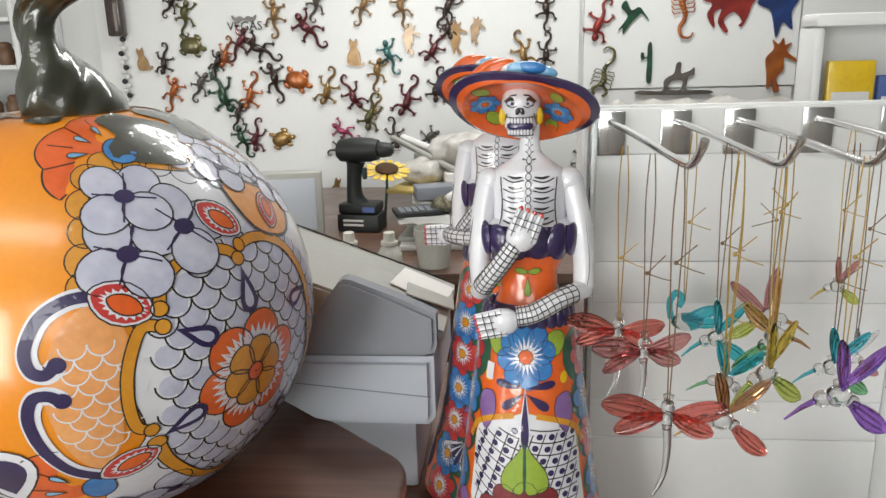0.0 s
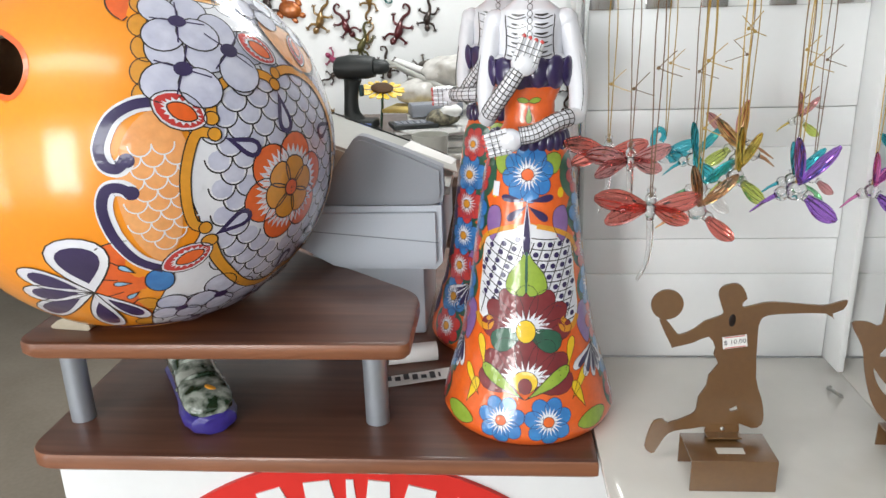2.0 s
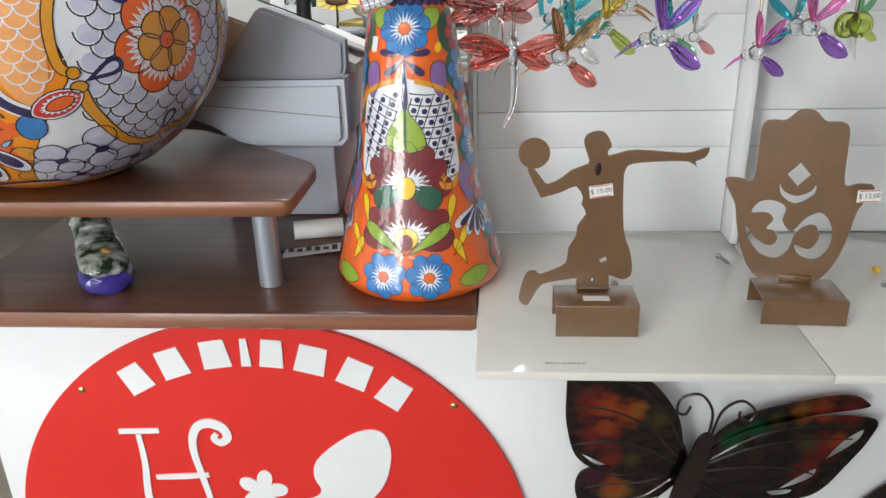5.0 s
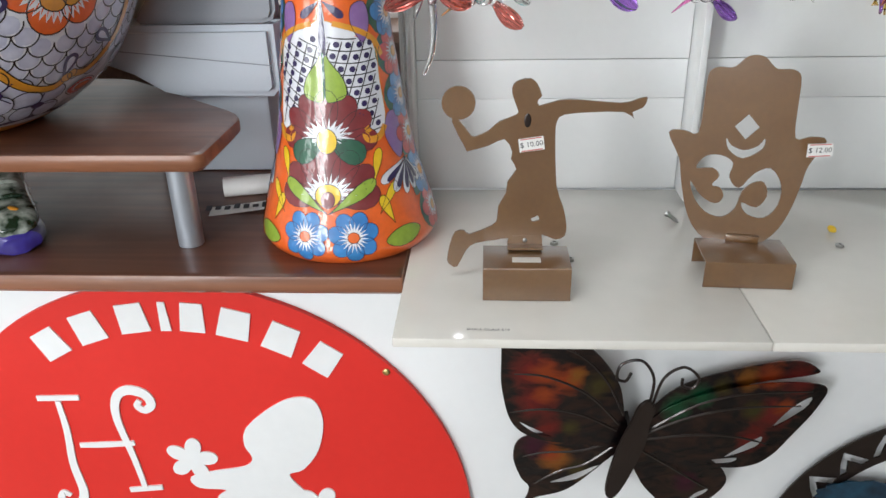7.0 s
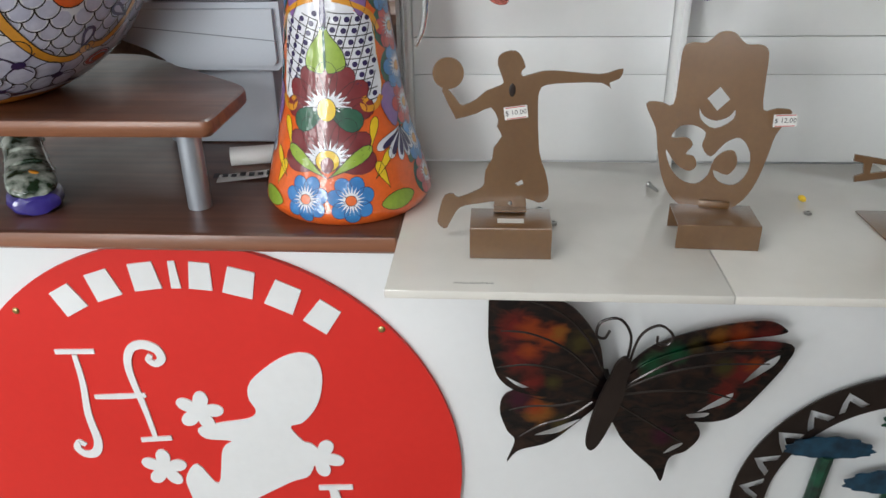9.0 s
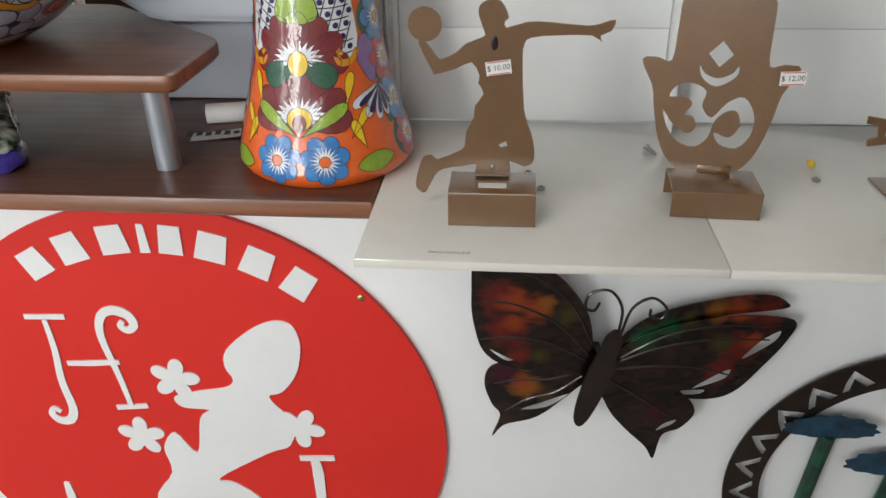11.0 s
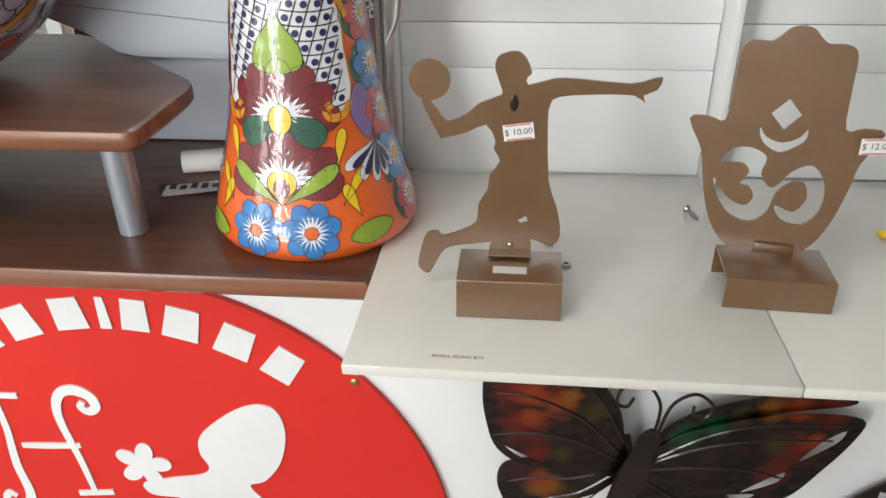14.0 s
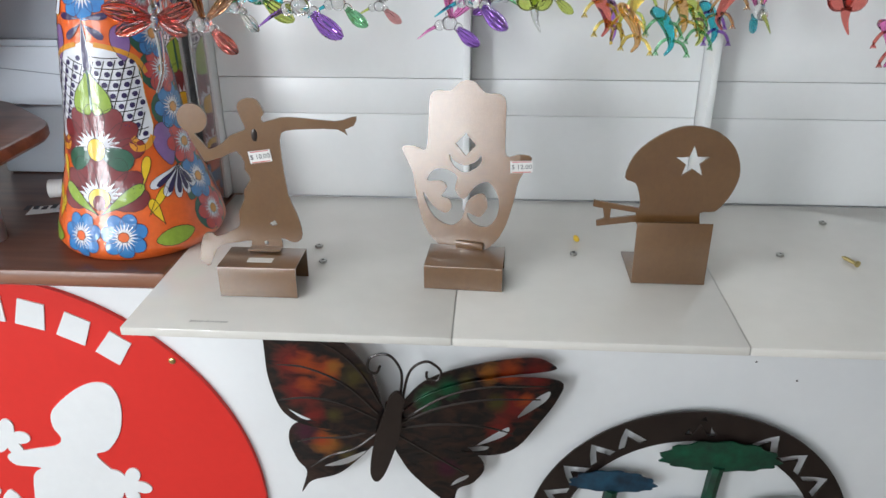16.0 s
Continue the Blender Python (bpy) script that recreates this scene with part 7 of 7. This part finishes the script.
originals = {}
for px, py, tint, turn, size, curl in (
        (330, 28, "olive", 10, 0.95, 1), (282, 108, "black", 190, 0.85, 1), (292, 165, "orange", 20, 1.0, -1), (345, 150, "grey", 30, 0.9, 1), (385, 165, "green", 160, 1.3, -1), (398, 95, "orange", 200, 0.85, 1),
        (425, 75, "maroon", 30, 1.0, -1), (462, 85, "black", -60, 1.1, 1), (437, 165, "orange", 200, 1.05, 1), (485, 140, "black", -15, 1.1, -1), (552, 50, "maroon", -40, 1.15, 1), (493, 28, "tan", 0, 1.0, -1),
        (570, 5, "grey", 20, 0.9, 1), (580, 155, "brass", 200, 1.05, 1), (625, 165, "maroon", 150, 1.0, -1), (655, 200, "olive", 195, 1.05, -1), (695, 95, "teal", -20, 0.95, 1), (775, 82, "maroon", 215, 0.95, 1),
        (725, 172, "maroon", 205, 1.15, 1), (778, 150, "black", 190, 0.95, -1), (672, 125, "brass", 10, 0.9, 1), (930, 88, "brass", 160, 1.0, -1), (970, 88, "black", 190, 0.9, 1), (410, 205, "black", 20, 0.8, 1),
        (415, 250, "green", -20, 0.95, 1), (440, 245, "maroon", 190, 0.95, -1), (605, 232, "pink", -60, 0.85, 1), (700, 238, "black", 170, 0.9, 1), (970, 18, "black", 0, 0.9, 1), (652, 12, "tan", 20, 0.9, -1),
        (800, 15, "black", 30, 0.95, 1), (380, 112, "black", 20, 0.8, -1), (595, 260, "black", 60, 0.7, 1), (1035, 280, "black", 10, 0.9, 1), (1030, 350, "black", 170, 0.9, -1), (940, 260, "black", 150, 0.9, 1),
        (1060, 38, "red", 200, 1.1, -1), (308, 5, "black", 40, 0.8, 1), (720, 15, "tan", -10, 0.9, 1), (800, 45, "black", 170, 0.8, -1), (760, 240, "grey", 60, 0.8, 1), (530, 95, "maroon", 170, 0.0, 1)):
    if not size:
        continue
    key = (tint, curl)
    if key not in originals:
        originals[key] = wall_thing("metal_gecko", px, py, tint, turn, size, lambda b: gecko_mesh(b, curl), "small " + tint + " enamelled metal gecko with curled tail")
    else:
        x, y, z = on_wall(px, py)
        o = originals[key].copy()
        scene.collection.objects.link(o)
        o.matrix_world = pose(x, y, z, 0, turn, 0) @ Matrix.Diagonal((size, 1, size, 1))


def relief(outline, depth=0.006):
    def build(b):
        plate(b, smooth_loop(outline, 4), depth, y=-depth - 0.002)
        return b
    return build


CAT = relief([(-18, -38), (-22, -10), (-12, 10), (-14, 30), (-10, 42), (-4, 34), (4, 34), (9, 42), (12, 28), (9, 14), (18, -6), (20, -34), (30, -30), (26, -42)])
PIPER = relief([(-8, -48), (-16, -20), (-24, 6), (-14, 24), (-20, 40), (-8, 34), (-2, 46), (4, 34), (14, 40), (10, 24), (28, 14), (30, 8), (8, 12), (12, -8), (4, -26), (14, -46), (4, -50), (-2, -32)])
for px, py, tint, turn, size in ((632, 90, "tan", 0, 1.15), (240, 105, "tan", -10, 1.0), (585, 338, "tan", 15, 0.9)):
    wall_thing("metal_cat", px, py, tint, turn, size, CAT, "tan painted metal cat cutout on the white board")
for px, py, tint, turn, size in ((733, 65, "tan", 5, 1.15), (815, 62, "tan", 0, 1.25), (850, 50, "tan", 12, 1.0), (1362, 105, "orange", 10, 1.9)):
    wall_thing("metal_piper", px, py, tint, turn, size, PIPER, "flute-player shaped painted metal cutout on the white board")


def turtle(b):
    blob(b, (0, -0.008, 0), (0.038, 0.012, 0.028))
    blob(b, (0.042, -0.006, -0.008), (0.012, 0.007, 0.009))
    for x, z in ((-0.028, 0.026), (0.022, 0.028), (-0.03, -0.024), (0.02, -0.028)):
        blob(b, (x, -0.005, z), (0.014, 0.004, 0.008), Matrix.Rotation(0.6, 4, "Y"))
    return b


def scorpion(b):
    for k in range(7):
        blob(b, (0.004 * math.sin(k), -0.007, -0.03 + 0.011 * k), (0.013 - 0.001 * k, 0.007, 0.008), None, 0, 10, 7)
    tube(b, smooth_loop([(0, -0.007, 0.04), (0.016, -0.008, 0.062), (0.01, -0.009, 0.088), (-0.014, -0.008, 0.094), (-0.026, -0.007, 0.08)], 4, False), [0.007 - 0.0003 * k for k in range(17)], 8)
    for s in (-1, 1):
        for k in range(4):
            tube(b, [(s * 0.01, -0.006, -0.02 + 0.012 * k), (s * 0.03, -0.008, -0.024 + 0.014 * k), (s * 0.036, -0.002, -0.036 + 0.014 * k)], 0.0018, 6)
        tube(b, smooth_loop([(s * 0.008, -0.007, -0.034), (s * 0.026, -0.008, -0.05), (s * 0.014, -0.007, -0.068)], 4, False), 0.005, 8)
    return b


wall_thing("metal_turtle", 525, 140, "orange", 15, 1.15, turtle, "orange painted metal turtle on the white board")
wall_thing("metal_beetle", 335, 80, "olive", 5, 1.1, turtle, "brown metal beetle on the white board")
wall_thing("metal_turtle", 488, 248, "brass", -20, 1.0, turtle, "brass and green metal turtle on the white board")
wall_thing("metal_turtle", 535, 352, "brass", 40, 0.75, turtle, "small brass turtle low on the rear wall")
wall_thing("metal_turtle", 492, 332, "red", 0, 0.7, turtle, "small red metal turtle low on the rear wall")
wall_thing("metal_scorpion", 1070, 128, "olive", 15, 1.05, scorpion, "olive metal scorpion with raised tail")
wall_thing("metal_scorpion", 1200, 12, "orange", 175, 1.1, scorpion, "orange metal scorpion on the white board")
wall_thing("metal_scorpion", 665, 190, "brass", 20, 0.6, scorpion, "small brass metal scorpion on the board")
wall_thing("metal_hummingbird", 1115, 30, "green", 20, 1.2, relief([(-34, 40), (-10, 20), (6, 34), (20, 30), (50, 8), (22, 20), (12, 6), (0, -20), (-8, -50), (-16, -34), (-26, -46), (-14, 0), (-40, 18)]), "green and orange metal hummingbird cutout")
wall_thing("metal_horse", 1278, 15, "red", 0, 1.6, relief([(-60, 20), (-40, 12), (-50, -10), (-38, -34), (-32, -34), (-36, -8), (-20, 0), (-26, -26), (-10, -48), (-4, -44), (-14, -22), (6, -6), (24, -24), (18, -34), (26, -36), (36, -16), (44, 10), (60, 30), (40, 40), (0, 24)]), "red metal running horse cutout")
wall_thing("metal_peacock", 1355, 20, "blue", 0, 1.7, relief([(0, -50), (10, -20), (30, -34), (26, 0), (40, 30), (16, 50), (-16, 50), (-40, 24), (-36, 14), (-16, 4), (-8, -20)]), "blue metal bird with striped fan tail")
_g2 = wall_thing("metal_desert_scene", 1190, 130, "grey", 0, 1.9, relief([(-62, -22), (-22, -24), (-18, -6), (-10, 2), (0, 8), (4, 26), (12, 26), (12, 8), (28, 12), (36, 18), (36, 4), (26, 0), (22, -22), (14, -22), (16, -6), (-4, -6), (-6, -22), (62, -24), (60, -31), (-62, -30)]), "dark metal cutout of horse and desert ground")
wall_thing("metal_cactus", 1147, 105, "green", 0, 1.7, relief([(-5, -36), (-5, 8), (-16, 6), (-18, 20), (-12, 20), (-11, 12), (-5, 14), (-4, 36), (4, 36), (5, -36)]), "green metal saguaro cactus cutout")
_b = bmesh.new()
mustache = relief([(0, 6), (14, 14), (32, 10), (46, 18), (40, 0), (22, -6), (0, 0), (-22, -6), (-40, 0), (-46, 18), (-32, 10), (-14, 14)])(_b)
m = thing("metal_moustache_sign", "black metal moustache cutout with lettering below", "sign", on_wall(437, 35), "metal wall animals")
part("moustache", _b, TINTS["black"], m)
words("lettering", "VEGAS", 0.045, pose(0, -0.004, -0.022), "ink", m)

# rail with chain at the left of the boards, small jars on shelves beyond
chain = thing("hanging_chain", "black bracket with pale bead strand on the wall", "chain", on_wall(207, 0))
part("bracket", box(bmesh.new(), (-0.03, -0.05, -0.13), (0.025, -0.002, 0.09), 0.008), TINTS["black"], chain)
for k in range(14):
    _b = bmesh.new()
    blob(_b, (0.006 * (-1) ** k, -0.014, -0.14 - 0.017 * k), (0.011, 0.008, 0.0095))
    part("bead", _b, "ink" if k % 3 == 0 else "paper", chain)
rack = thing("jar_shelf", "white wall shelf holding rows of small brown jars", "shelf", (-2.05, 2.125, 1.2))
for z in (-0.02, 0.12, 0.3, 0.46):
    part("shelf_board", box(bmesh.new(), (-0.3, 0, z), (0.26, 0.28, z + 0.015), 0.002), "panel", rack)
for x in (-0.32, 0.262):
    part("shelf_side", box(bmesh.new(), (x, 0, -0.12), (x + 0.018, 0.28, 0.7), 0.002), "panel", rack)
M["jar"] = surface("brown_jar", (0.2, 0.11, 0.06), 0.4, vary=0.2, size=30)
for z in (-0.0046, 0.1354, 0.3154):
    for k in range(7):
        t = thing("small_jar", "small brown figurine jar on the wall shelf", "jar", (-2.31 + 0.078 * k, 2.16, 1.2 + z), "shelf jars")
        jar_body = part("jar_body", lathe(bmesh.new(), [(0.02, 0), (0.028, 0.01), (0.03, 0.045), (0.02, 0.06)], 16), "jar", t)
        part("jar_lid", lathe(bmesh.new(), [(0.021, 0.0602), (0.022, 0.07), (0.012, 0.078)], 16), "capwhite" if k % 2 else "jar", jar_body)

# white tray with packets above the display
tray = thing("white_wire_tray", "white plastic tray with packets standing behind the display", "tray", pose(0.47, 0.62, 1.24, 0, 0, 0))
part("tray_back", box(bmesh.new(), (-0.16, 0.06, 0.0), (0.3, 0.07, 0.335), 0.006), "panel", tray)
part("tray_rim", box(bmesh.new(), (-0.165, 0.0, 0.318), (0.305, 0.06, 0.335), 0.006), "panel", tray)
part("tray_side", box(bmesh.new(), (-0.165, 0.0, 0.0), (-0.152, 0.06, 0.317), 0.004), "panel", tray)
part("tray_floor", box(bmesh.new(), (-0.15, 0.0, 0.0), (0.3, 0.06, 0.012), 0.004), "panel", tray)
part("tray_stand", box(bmesh.new(), (-0.1, 0.01, -0.2494), (0.26, 0.05, -0.0005), 0.004), "panel", tray)
for x, z, w, h, mname, text in ((0.48 - 0.12, 1.44, 0.06, 0.105, "yellow", "yellow packet standing in the white tray"), (0.42, 1.44, 0.05, 0.085, "badge", "blue and yellow packet in the white tray"), (0.49, 1.44, 0.07, 0.085, "paper", "white packet with blue stripe in the tray")):
    p = thing("packet", text, "packet", (x, 0.63, z), "tray packets")
    sleeve = part("sleeve", box(bmesh.new(), (-w / 2, 0, -0.186), (w / 2, 0.012, h - 0.03), 0.002), mname, p)
    part("stripe_bar", box(bmesh.new(), (-w * 0.4, -0.0006, h * 0.2), (w * 0.4, -0.0002, h * 0.33)), "paper" if mname != "paper" else "badge", sleeve)
# rolled cloth on the desk end
_b = bmesh.new()
tube(_b, smooth_loop([(0.24, 2.1, 1.31), (0.4, 2.08, 1.3), (0.6, 2.1, 1.305), (0.86, 2.12, 1.3)], 5, False), [0.05 + 0.008 * math.sin(2.1 * k) for k in range(16)], 18)
for v in _b.verts:
    v.co += Vector((0, 0, 0.02 * noise.noise(v.co * 14)))
roll_cloth = solid("wrapped_roll", _b, "wrap", "pale wrapped roll lying on a rear ledge", "roll")
ledge = solid("rear_ledge", box(bmesh.new(), (0.2, 1.98, 1.2), (0.95, 2.384, 1.245), 0.004), "desk", "narrow wooden rear ledge below the boards", "ledge")
